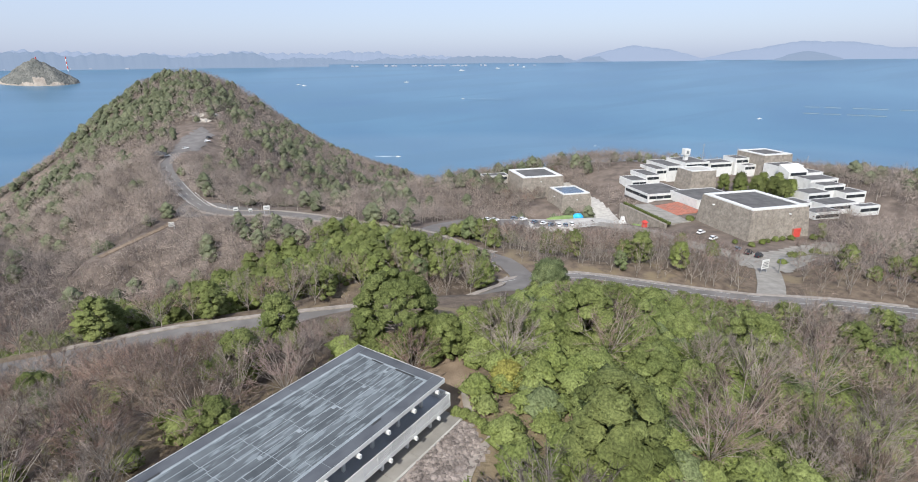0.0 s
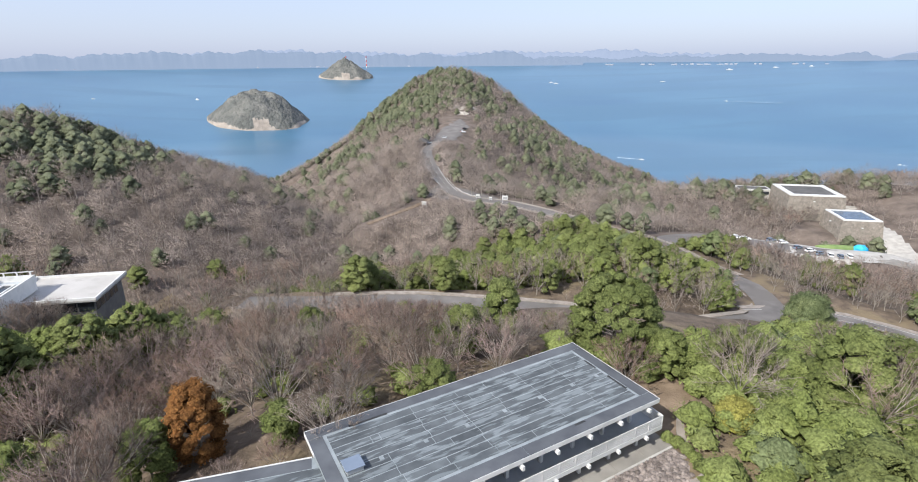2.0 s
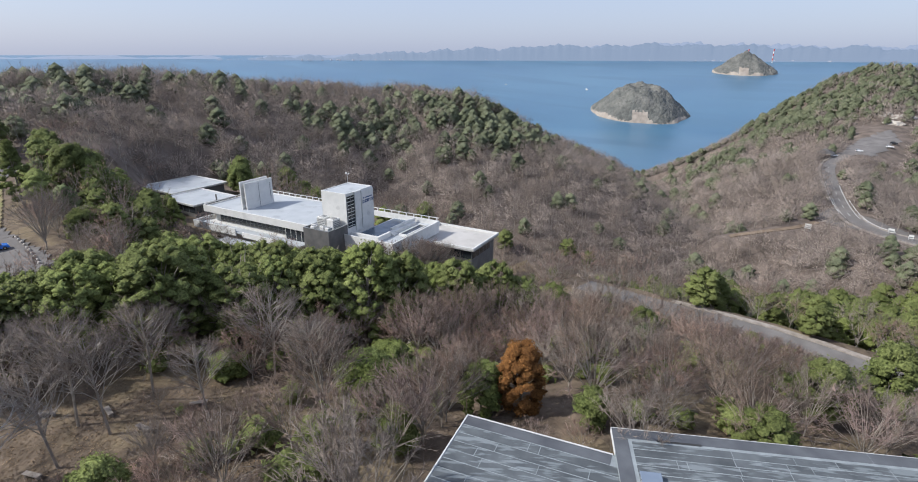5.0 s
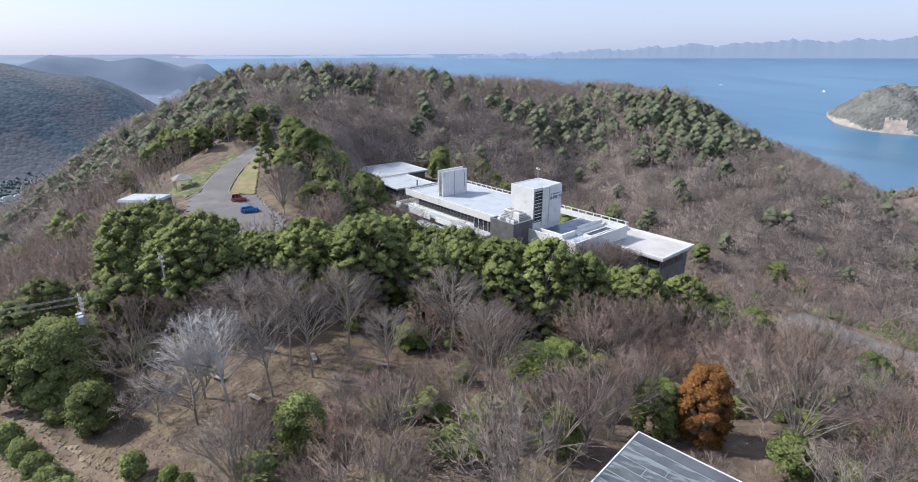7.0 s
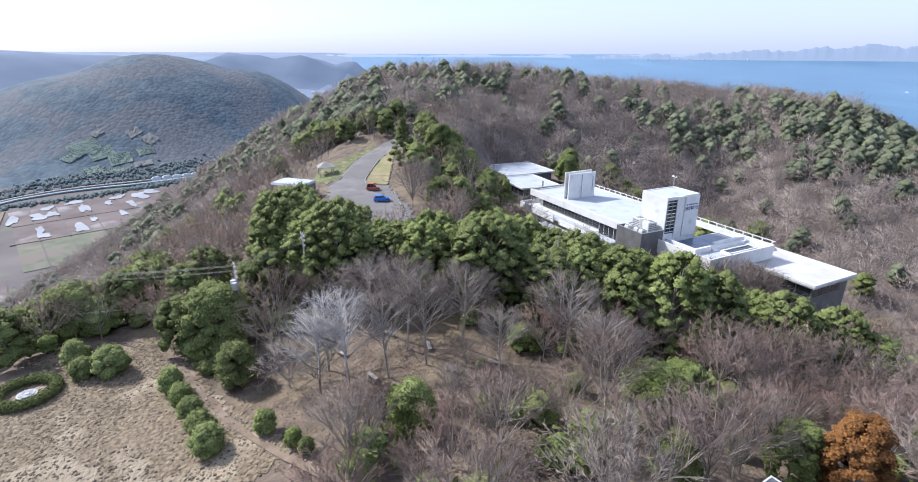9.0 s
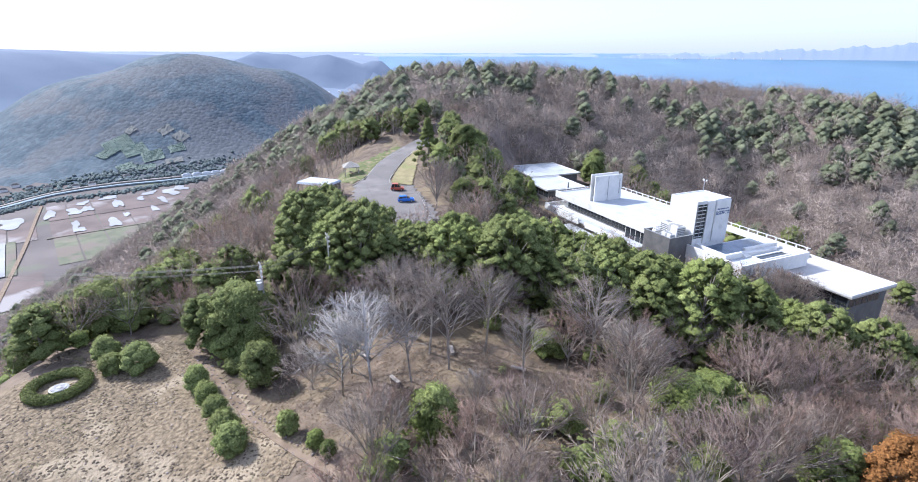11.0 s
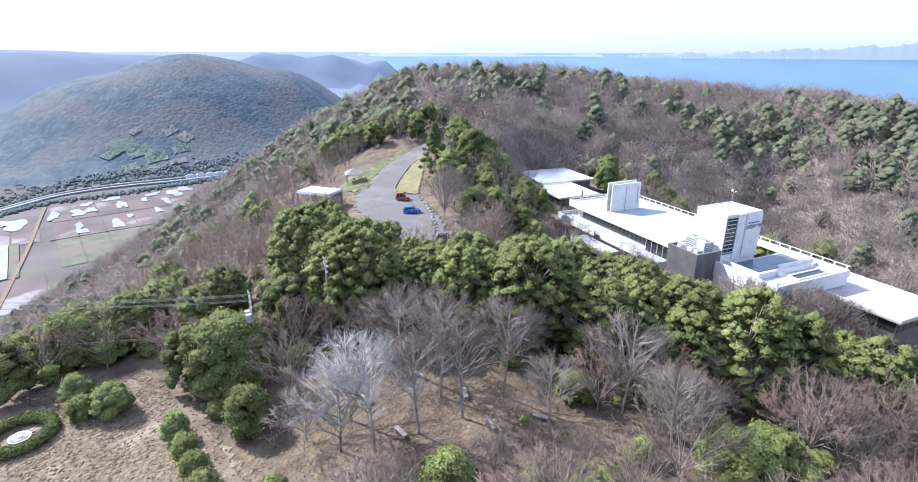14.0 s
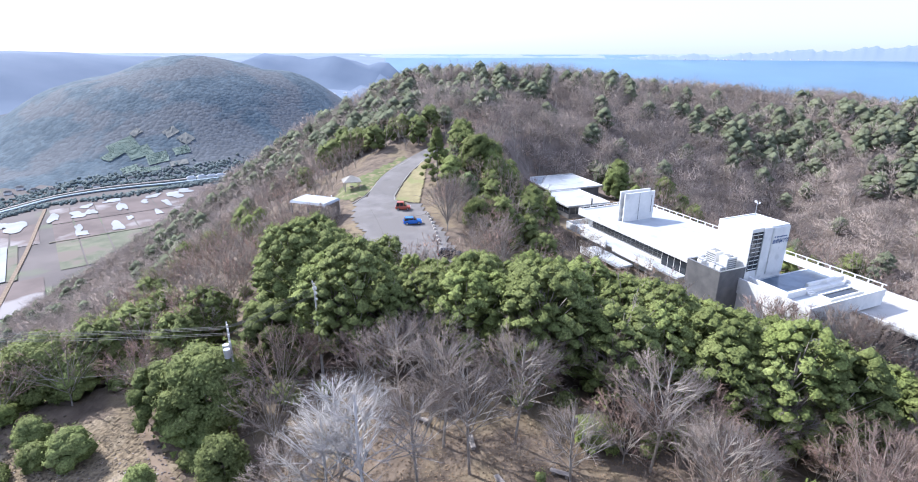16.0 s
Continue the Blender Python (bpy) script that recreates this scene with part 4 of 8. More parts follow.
# clearings, each in its own turned frame: place, turn, corner, corner
NEAR_WOODS = 76.0
CLEARINGS = [(-1.5, 43.9, 55.3, -45, -9.5, 3.5, 12.5), (-150.75, -2.5, 35.1, -3, -9, 76, 27), (-150.75, -2.5, 35.1, -42, 0, -3, 31), (106, 186, 14, -4, 0, 48, 125), (106, 186, 14, -22, 0, -4, 66), (106, 186, 14, -19, 66, -8, 112), (106, 186, 14, -10, -24, 30, 2), (106, 186, 14, 48, 14, 112, 114), (106, 186, 14, -49, 80, -16, 135), (106, 186, 14, -68, 50, -18, 74), (106, 186, 14, -66, 129, -45, 142), (-46, -34, 57, -26, -36, 22, 1.5), (-51, -19, 30, -11, -8, 8, 10), (-124, -43, 25, -26, -15, 30, 15), (-150, -60, 0, -24, -8, 36, 6), (*towards(26, 430)[:2], 26, -16, -44, 16, 50), (-1.5, 50.5, 55.3, -3, -3, 3, 3)]


# things that lie open to the air: places, leave, half breadth, how far before them it holds
OPEN_LINES = [([p for p in ROAD_MAIN if math.hypot(p[0], p[1]) < 150 and math.degrees(math.atan2(-p[0], p[1])) < 36], 0.8, 4.2, 85), ([p for p in ROAD_MAIN if 150 <= math.hypot(p[0], p[1]) < 232], 3.6, 4.2, 85), ([p for p in ROAD_MAIN if 232 <= math.hypot(p[0], p[1]) < 300], 0.8, 4.2, 85), ([p for p in ROAD_MAIN if 300 <= math.hypot(p[0], p[1]) < 395], 3.0, 4.2, 85), ([p for p in ROAD_MAIN if math.hypot(p[0], p[1]) >= 395], 0.8, 4.2, 85), ([p for p in ROAD_MAIN if 36 <= math.degrees(math.atan2(-p[0], p[1])) < 45], 2.5, 4.2, 60), (ROAD_EAST, 0.8, 4.2, 95), (ROAD_LOT, 2.0, 5, 45), (ROAD_MUSEUM, 4.5, 5, 45), (ROAD_WEST[2:], 0.6, 4, 60), (LANE, 1.0, 4, 40), (MUSEUM_FRONT, 3.0, 5, 45), (LOT_FRONT, 2.5, 6, 45),
              ([(-40, 26.2, 214.8), (-41, 27, 214.8)], 0.0, 4.2, 34), ([(-33.6, 30.4, 217)], 0.3, 1.6, 16), ([(-50.5, 12.5, 216.5), (-54.5, 16.5, 216.5)], 0.3, 4.0, 18), ([(-186.5, 9.2, 208)], 0.5, 5, 26), ([(-149, -9.5, 210)], 0.5, 4, 22), ([(-8, 58.8, 219)], 0.3, 4.5, 20), ([(-23.5, 61.8, 217)], 0.3, 2.2, 20), ([towards(-10.5, 118, -49)], 0.5, 4, 30), ([(-41.9, -11.5, 216)], 0.2, 2.4, 12),
              ([(-46.9, -22.9, 216.5), (-49, -18, 216.5), (-53, -12, 216.5), (-58, -9, 217), (-60, -20, 217), (-54, -3, 217)], 0.2, 4.0, 24), ([(-57, -41, 217), (-49.6, -34.2, 215.5)], 0.2, 4, 30), ([(-118, -62, 219), (-117.5, -57, 219)], 0.3, 4.5, 26)]


def room(x, y):
    """How tall a tree may grow, so that the roads lie open to the air over the knoll."""
    tall = np.full(np.shape(x), 99.0)
    r, az, g = np.hypot(x, y), np.degrees(np.arctan2(-x, y)), height(x, y)
    for line, slack, wide, back in OPEN_LINES:
        for px, py, pz in line:
            pr, pa = math.hypot(px, py), math.degrees(math.atan2(-px, py))
            near = (np.abs(az - pa) < math.degrees(wide / pr)) & (r < pr + 2) & (r > pr - back)
            tall = np.where(near, np.minimum(tall, np.maximum(0, pz + (pr - r - 2) * (EYE_Z - pz) / pr - g + slack)), tall)
    return tall


def spread_stuff(name, kinds, x, y, pick, label, scale=(0.8, 1.25), limit=True):
    """Many trees in one mesh: templates turned, scaled and set on the ground."""
    space = room(x, y) if limit else np.full(len(x), 99.0)
    keep = space > 1.0
    x, y, pick, space = x[keep], y[keep], pick[keep], space[keep]
    z = ground_z(x, y)
    verts, faces, forms, index, mats, n = [], [], [], [], [], 0
    for k, (wood, crown, bark, leaf) in enumerate(kinds):
        sel = np.where(pick == k)[0]
        if not len(sel):
            continue
        mats += [bark, leaf]
        a = rng.uniform(0, 2 * math.pi, len(sel))
        s = np.minimum(rng.uniform(*scale, len(sel)) if isinstance(scale, tuple) else scale[keep][sel], space[sel] / crown[0][:, 2].max())
        c, si = np.cos(a) * s, np.sin(a) * s
        for slot, (v, f, form) in ((len(mats) - 2, wood), (len(mats) - 1, crown)):
            if not len(f):
                continue
            stretch = s * rng.uniform(0.88, 1.15, len(sel))
            vx = v[None, :, 0] * c[:, None] - v[None, :, 1] * si[:, None] + x[sel][:, None]
            vy = v[None, :, 0] * si[:, None] + v[None, :, 1] * c[:, None] + y[sel][:, None]
            vz = v[None, :, 2] * stretch[:, None] + z[sel][:, None]
            verts.append(np.stack([vx, vy, vz], -1).reshape(-1, 3))
            ca, sa = np.cos(a)[:, None], np.sin(a)[:, None]
            forms.append(np.stack([form[None, :, 0] * ca - form[None, :, 1] * sa, form[None, :, 0] * sa + form[None, :, 1] * ca, np.broadcast_to(form[None, :, 2], (len(sel), len(v)))], -1).reshape(-1, 3))
            faces.append((f[None] + (np.arange(len(sel)) * len(v))[:, None, None] + n).reshape(-1, 3))
            index.append(np.full(len(sel) * len(f), slot))
            n += len(sel) * len(v)
    me = mesh_from(name, np.vstack(verts), np.vstack(faces), mats, np.concatenate(index), True, np.vstack(forms))
    return tagged(new(name, me), label, "woods", kind="stuff")


def patch(x, y, size, seed):
    """Slow change over the land between nought and one, for drifts of one kind of tree."""
    return 0.5 + 0.28 * wobble(x, y, size, seed)


# drifts of evergreens: place, breadth, how much greener
DRIFTS = [(*towards(-12, 60)[:2], 22, 0.9), (*towards(-25, 68)[:2], 24, 0.7), (*towards(-38, 72)[:2], 24, 0.6), (*towards(-8, 86)[:2], 16, 0.5), (*towards(8, 150)[:2], 34, 0.6), (*towards(22, 150)[:2], 36, 0.6), (*towards(30, 125)[:2], 16, 0.4), (*towards(12, 200)[:2], 30, 0.4),
          (-76, 52, 10, 0.4), (-62, -62, 16, 0.3),
          (-270, 84, 22, 0.45), (-274, 114, 26, 0.45), (-256, 134, 26, 0.4), (-264, 158, 24, 0.4), (-236, 120, 18, 0.35), (-268, 58, 15, 0.4), (-238, 150, 22, 0.35), (*towards(104, 265)[:2], 26, 0.3), (*towards(113, 190)[:2], 20, 0.2), (*towards(112, 240)[:2], 30, 0.15),
          (*towards(122, 190)[:2], 60, 0.08), (*towards(131, 125)[:2], 40, 0.1), (*towards(116, 250)[:2], 40, 0.15), (*towards(32, 590)[:2], 56, 0.95), (*towards(28.5, 520)[:2], 20, 0.5), (*towards(19, 500)[:2], 45, 0.2), (*towards(14, 430)[:2], 55, 0.2), (*towards(24, 560)[:2], 30, 0.25), (*towards(33, 330)[:2], 30, 0.25), (*towards(40, 300)[:2], 30, 0.2), (*towards(-5, 320)[:2], 30, 0.35), (*towards(18, 245)[:2], 22, 0.3), (-150, -22, 12, 0.25), (-175, -30, 14, 0.25)]
# stretches where nearly all trees are bare
BARES = [(-48, -2, 26), (-30, 12, 18), (-45, 36, 18), (-22, 48, 12), (*towards(-14, 165)[:2], 22), (*towards(-26, 170)[:2], 22), (*towards(-36, 178)[:2], 24), (*towards(-18, 195)[:2], 22), (-62, 10, 24), (-40, 50, 22), (*towards(35, 90)[:2], 26), (*towards(45, 240)[:2], 60), (*towards(30, 330)[:2], 60), (-140, 60, 30), (-240, 42, 22), (-226, 72, 18), (-208, 88, 20), (-262, 24, 16), (-312, 42, 18), (-322, 84, 20), (-96, -60, 14), (-108, -68, 16), (-124, -76, 18), (-142, -72, 12), (-160, -68, 14)]


def choose(x, y):
    """Which kind of tree stands at each place."""
    green = 0.10 + 0.7 * (patch(x, y, 17, 4.0) - 0.46)
    for cx, cy, wide, more in DRIFTS:
        green = green + more * np.exp(-((x - cx) ** 2 + (y - cy) ** 2) / wide ** 2)
    for cx, cy, wide in BARES:
        green = green - 0.5 * np.exp(-((x - cx) ** 2 + (y - cy) ** 2) / wide ** 2)
    green = np.clip(green, 0.05, 0.97)
    az = np.degrees(np.arctan2(-x, y))
    slope = (az < 0) & (np.hypot(x, y) < 92)
    green = np.where(slope, np.clip(0.16 + 0.5 * (patch(x, y, 11, 6.0) - 0.5), 0.05, 0.4), green)
    light = np.clip(0.35 - az / 60, 0.06, 0.5)
    u, w = rng.uniform(size=len(x)), rng.uniform(size=len(x))
    leafed = np.where(w < light, 5, np.where(w < light + 0.12, 6, np.where(w < np.clip(0.62 + az / 200, 0.62, 0.75), np.where(az < -2, 4, 3), np.where(az < -2, 3, 4))))
    redder = np.clip(patch(x, y, 30, 8.0), 0.1, 0.75)
    naked = np.where(w < redder * 0.55, 2, np.where(w < 0.62, 0, 1))
    return np.where(u < green, leafed, naked)


def seen_from_knoll(x, y):
    """True where no fold of the land hides the place, and its trees, from the air over the knoll."""
    worst = np.full(x.shape, -9.0)
    own = (height(x, y) + 9 - EYE_Z - 4) / np.hypot(x, y)
    for k in np.linspace(0.12, 0.96, 24):
        worst = np.maximum(worst, (height(x * k, y * k) + 3 - EYE_Z - 4) / (np.hypot(x, y) * k))
    return own > worst


BARE_RICH = dict(branches=3, fan=0.55)
RICH_KINDS = [(*bare_tree(8.2, 4.7, 9, 700, 0.06, **BARE_RICH), BARK, TWIG), (*bare_tree(7.6, 4.5, 9, 700, 0.06, **BARE_RICH), BARK, GREY_TWIG), (*bare_tree(7.0, 4.2, 9, 700, 0.06, **BARE_RICH), BARK, RED_TWIG),
              (*leafy_tree(8.0, 3.4, 30, 620, 0.2), BARK, LEAF_DARK), (*leafy_tree(6.5, 3.0, 28, 600, 0.19), BARK, LEAF_MID), (*leafy_tree(4.6, 2.8, 26, 560, 0.18), BARK, LEAF_LIGHT), (*leafy_tree(6.0, 2.7, 26, 540, 0.18), BARK, LEAF_GREY)]
BARE_MID = dict(branches=2, fan=0.42, sticks=1)
MID_KINDS = [(*bare_tree(8.4, 4.6, 7, 220, 0.08, **BARE_MID), BARK, TWIG), (*bare_tree(7.8, 4.4, 7, 220, 0.08, **BARE_MID), BARK, GREY_TWIG), (*bare_tree(7.2, 4.2, 7, 220, 0.08, **BARE_MID), BARK, RED_TWIG),
             (*leafy_tree(8.0, 3.4, 18, 200, 0.3), BARK, LEAF_DARK), (*leafy_tree(6.5, 3.0, 17, 190, 0.28), BARK, LEAF_MID), (*leafy_tree(5.0, 2.8, 16, 180, 0.27), BARK, LEAF_LIGHT), (*leafy_tree(6.0, 2.7, 16, 170, 0.27), BARK, LEAF_GREY)]
LEAFY_FAR = [(*leafy_tree(h_, r_, n_, 80, 0.36, 0.08), BARK, LEAF_FAR) for h_, r_, n_ in ((6.8, 3.7, 13), (6.2, 3.5, 12), (5.2, 3.3, 12), (5.4, 3.2, 12))]
RIDGE_KINDS = [(*far_bare(9.0, 4.6, 185, 0.115), BARK, FAR_TWIG), (*far_bare(8.5, 4.5, 185, 0.115), BARK, FAR_TWIG), (*far_bare(8.0, 4.4, 185, 0.115), BARK, FAR_TWIG)] + LEAFY_FAR
FAR_KINDS = [(*far_bare(8.0, 4.3, 60, 0.3), BARK, FAR_TWIG), (*far_bare(7.5, 4.1, 60, 0.3), BARK, FAR_TWIG), (*far_bare(7.0, 4.0, 60, 0.3), BARK, FAR_TWIG)] + LEAFY_FAR


BELT_FREE = [(-88, -46, 0), (-77, -39, 0), (-77, -25, 0), (-77, -15, 0), (-77, -3, 0), (-78, 8, 0), (-78, 17, 0), (-76, 26, 0), (-74, 34, 0), (-72, 42, 0)]
x, y = scatter(-46, 148, 22, 200, 4.4)
ok = free(x, y) & seen_from_knoll(x, y)
x, y = x[ok], y[ok]
kinds = choose(x, y)
az = np.degrees(np.arctan2(-x, y))
crowd = (kinds < 3) & (np.hypot(x, y) < 125) & (rng.uniform(size=len(x)) > 0.78)
x, y, kinds, az = x[~crowd], y[~crowd], kinds[~crowd], az[~crowd]
thin = (np.hypot(x, y) < 92) & (az < 0) & (rng.uniform(size=len(x)) > np.interp(az, (-42, -24, -6), (0.62, 0.5, 0.36)))
x, y, kinds = x[~thin], y[~thin], kinds[~thin]
off = np.hypot(x + 8, y)
# the wood round the clearing is nearly all leafless
leafless = (off < NEAR_WOODS) & (x < -25) & (y > -36) & (y < 42) & (kinds > 2) & (rng.uniform(size=len(x)) > 0.12)
kinds = np.where(leafless, rng.choice(3, len(x)), kinds)
near, rich, mid = off < NEAR_WOODS, (off >= NEAR_WOODS) & (off < 125), off >= 125
spread_stuff("woods", RICH_KINDS, x[rich], y[rich], kinds[rich], "mixed winter wood of bare and evergreen trees on the hillside")
spread_stuff("woods", MID_KINDS, x[mid], y[mid], kinds[mid], "mixed winter wood of bare and evergreen trees along the road")
near_x, near_y, near_kinds = x[near], y[near], kinds[near]
x, y = scatter(-44, 146, 200, 760, 5.4)
more_x, more_y = scatter(50, 120, 200, 360, 11.0)
x, y = np.concatenate([x, more_x]), np.concatenate([y, more_y])
ok = free(x, y)
x, y = x[ok], y[ok]
ok = seen_from_knoll(x, y)
x, y = x[ok], y[ok]
kinds = choose(x, y)
ridge = np.hypot(x, y) < 390
spread_stuff("woods", RIDGE_KINDS, x[ridge], y[ridge], kinds[ridge], "winter wood of bare and evergreen trees on the ridge")
spread_stuff("woods", FAR_KINDS, x[~ridge], y[~ridge], kinds[~ridge], "far winter wood of bare and evergreen trees on the hill")
# the dense evergreen belt before the science museum
BELT = BELT_FREE
BELT_KINDS = [(*leafy_tree(12.0, 4.2, 150, 2600, 0.12, 0.2), BARK, LEAF_DARK), (*leafy_tree(11.6, 3.9, 140, 2500, 0.12, 0.2), BARK, LEAF_MID), (*leafy_tree(11.0, 4.0, 140, 2500, 0.12, 0.2), BARK, LEAF_DARK)]
BELT_FREE = []
x, y = scatter(20, 140, 50, 125, 4.0)
d, _ = along(x, y, BELT)
ok = (d < 9 - 3.5 * np.clip((y - 15) / 20, 0, 1)) & ((along(x, y, ROAD_WEST)[0] > 9) | (x > -92))
x, y = x[ok], y[ok]
# tall along the museum, lower where the car park lies open behind them, less tall towards the west edge
spot = -3 + (y + 3) * 69 / (-8 - x)
crest = np.interp(spot, (-44, -38, -33, -29, -22, -16, -11, 2, 18, 26, 32, 39), (13.4, 16.0, 13.4, 10.6, 10.6, 12.0, 13.4, 13.9, 14.6, 14.6, 13.0, 11.4)) + 0.3 * (x + 77)
crest = np.minimum(crest, 16.0) * rng.uniform(0.86, 1.0, len(x))
tall = (crest > 2.5) & (spot > -42)
x, y, crest = x[tall], y[tall], crest[tall]
spread_stuff("evergreen_belt", BELT_KINDS, x, y, rng.choice(3, len(x), p=(0.45, 0.2, 0.35)), "dense belt of dark evergreen trees before the museum", crest / 12.0)
# low scrub under and between the trees
BUSH_KINDS = [(*bare_tree(2.6, 1.6, 4, 70, 0.05, branches=0, trunk=0.12), BARK, TWIG), (*bare_tree(2.2, 1.5, 4, 70, 0.05, branches=0, trunk=0.12), BARK, RED_TWIG), (*leafy_tree(2.0, 1.4, 5, 45, 0.3, 0.2), BARK, LEAF_MID), (*leafy_tree(1.8, 1.5, 5, 45, 0.3, 0.2), BARK, LEAF_LIGHT)]
x, y = scatter(-46, 148, 22, 110, 4.0)
ok = free(x, y) & seen_from_knoll(x, y)
x, y = x[ok], y[ok]
lean = np.where(np.degrees(np.arctan2(-x, y)) < 0, rng.choice((4, 5), len(x)), choose(x, y))
lean = np.where(rng.uniform(size=len(x)) < 0.3, rng.choice((3, 3, 5), len(x)), lean)
spread_stuff("scrub", BUSH_KINDS, x, y, np.where(lean > 4, 3, np.where(lean > 2, 2, np.where(rng.uniform(size=len(x)) < 0.5, 0, 1))), "low brown and green scrub on the wood floor", (0.7, 1.4))
# low evergreen shrubs over the eastern slope
SHRUB_KINDS = [(*leafy_tree(3.2, 2.1, 18, 330, 0.095, 0.2), BARK, LEAF_LIGHT), (*leafy_tree(2.9, 2.0, 17, 320, 0.095, 0.2), BARK, LEAF_MID), (*leafy_tree(2.5, 2.0, 16, 310, 0.095, 0.2), BARK, LEAF_GREY), (*leafy_tree(2.7, 1.9, 16, 310, 0.095, 0.2), BARK, LEAF_GOLD)]
x, y = scatter(-46, 2, 36, 104, 2.7)
keep = free(x, y) | ((x > 4.2) & (y > 34) & (y < 60) & (x < 12))
x, y = x[keep], y[keep]
w = patch(x, y, 7, 3.0) + rng.uniform(-0.25, 0.25, len(x))
spread_stuff("shrubs", SHRUB_KINDS, x, y, np.where(w > 0.66, 0, np.where(w > 0.24, 1, np.where(rng.uniform(size=len(x)) < 0.975, 2, 3))), "low light green evergreen shrubs covering the slope", (0.7, 1.25))

# ---- single trees near by ----
def tree_meshes(wood, crown, bark, leaf):
    return mesh_from("trunk", *wood[:2], [bark], form=wood[2]), mesh_from("crown", *crown[:2], [leaf], smooth=True, form=crown[2])


def plant(name, meshes, x, y, z, turn, scale, label, group="", category="tree"):
    t = thing(name, label, category, pose(x, y, z, 0, 0, turn) @ Matrix.Diagonal((scale, scale, scale * 1.0, 1)), group)
    for key, me in zip(("trunk", "crown"), meshes):
        ob = new(key, me)
        ob.parent = t
    return t


NEAR_BARE = dict(branches=5, fan=0.55)
NEAR_KINDS = [[tree_meshes(*bare_tree(8.4, 4.9, 13, 2700, 0.042, **NEAR_BARE), BARK, TWIG) for k in range(3)], [tree_meshes(*bare_tree(8.0, 4.7, 13, 2700, 0.042, **NEAR_BARE), BARK, GREY_TWIG) for k in range(3)], [tree_meshes(*bare_tree(7.4, 4.5, 13, 2700, 0.042, **NEAR_BARE), BARK, RED_TWIG) for k in range(3)],
              [tree_meshes(*leafy_tree(8.5, 3.4, 60, 2400, 0.12, fine=True), BARK, LEAF_DARK) for k in range(2)], [tree_meshes(*leafy_tree(7.0, 3.0, 54, 2200, 0.115, fine=True), BARK, LEAF_MID) for k in range(2)], [tree_meshes(*leafy_tree(4.6, 2.8, 50, 2000, 0.11, fine=True), BARK, LEAF_LIGHT) for k in range(2)], [tree_meshes(*leafy_tree(6.0, 2.7, 46, 1900, 0.11, fine=True), BARK, LEAF_GREY) for k in range(2)]]
NEAR_LABELS = ["leafless deciduous tree with brown twigs in the wood", "leafless deciduous tree with grey branches in the wood", "leafless deciduous tree with reddish twigs in the wood", "dark green broadleaf evergreen tree in the wood", "green broadleaf evergreen tree in the wood", "low yellow-green evergreen tree in the wood", "olive-grey evergreen tree in the wood"]
NEAR_TALL = (8.7, 8.3, 7.7, 8.7, 7.2, 5.2, 6.2)
near_z, near_room = ground_z(near_x, near_y), room(near_x, near_y)
for i, (px, py, pz, k) in enumerate(zip(near_x, near_y, near_z, near_kinds)):
    if near_room[i] < 1.2:
        continue
    pick = NEAR_KINDS[k][i % len(NEAR_KINDS[k])]
    plant("bare_tree" if k < 3 else "evergreen_tree", pick, px, py, pz, rng.uniform(0, 360), min(rng.uniform(0.72, 1.25), near_room[i] / NEAR_TALL[k]), NEAR_LABELS[k], "trees of the wood")


# ---- the long house with the felt roof ----
def turned(bm, m):
    bmesh.ops.transform(bm, matrix=m, verts=bm.verts)
    return bm


def pieces(name, mesh_boxes, mat, parent):
    """Alike flat pieces, each an object of its own: (x0, y0, z0, x1, y1, z1)."""
    for b in mesh_boxes:
        part(name, boxes(b), mat, parent)


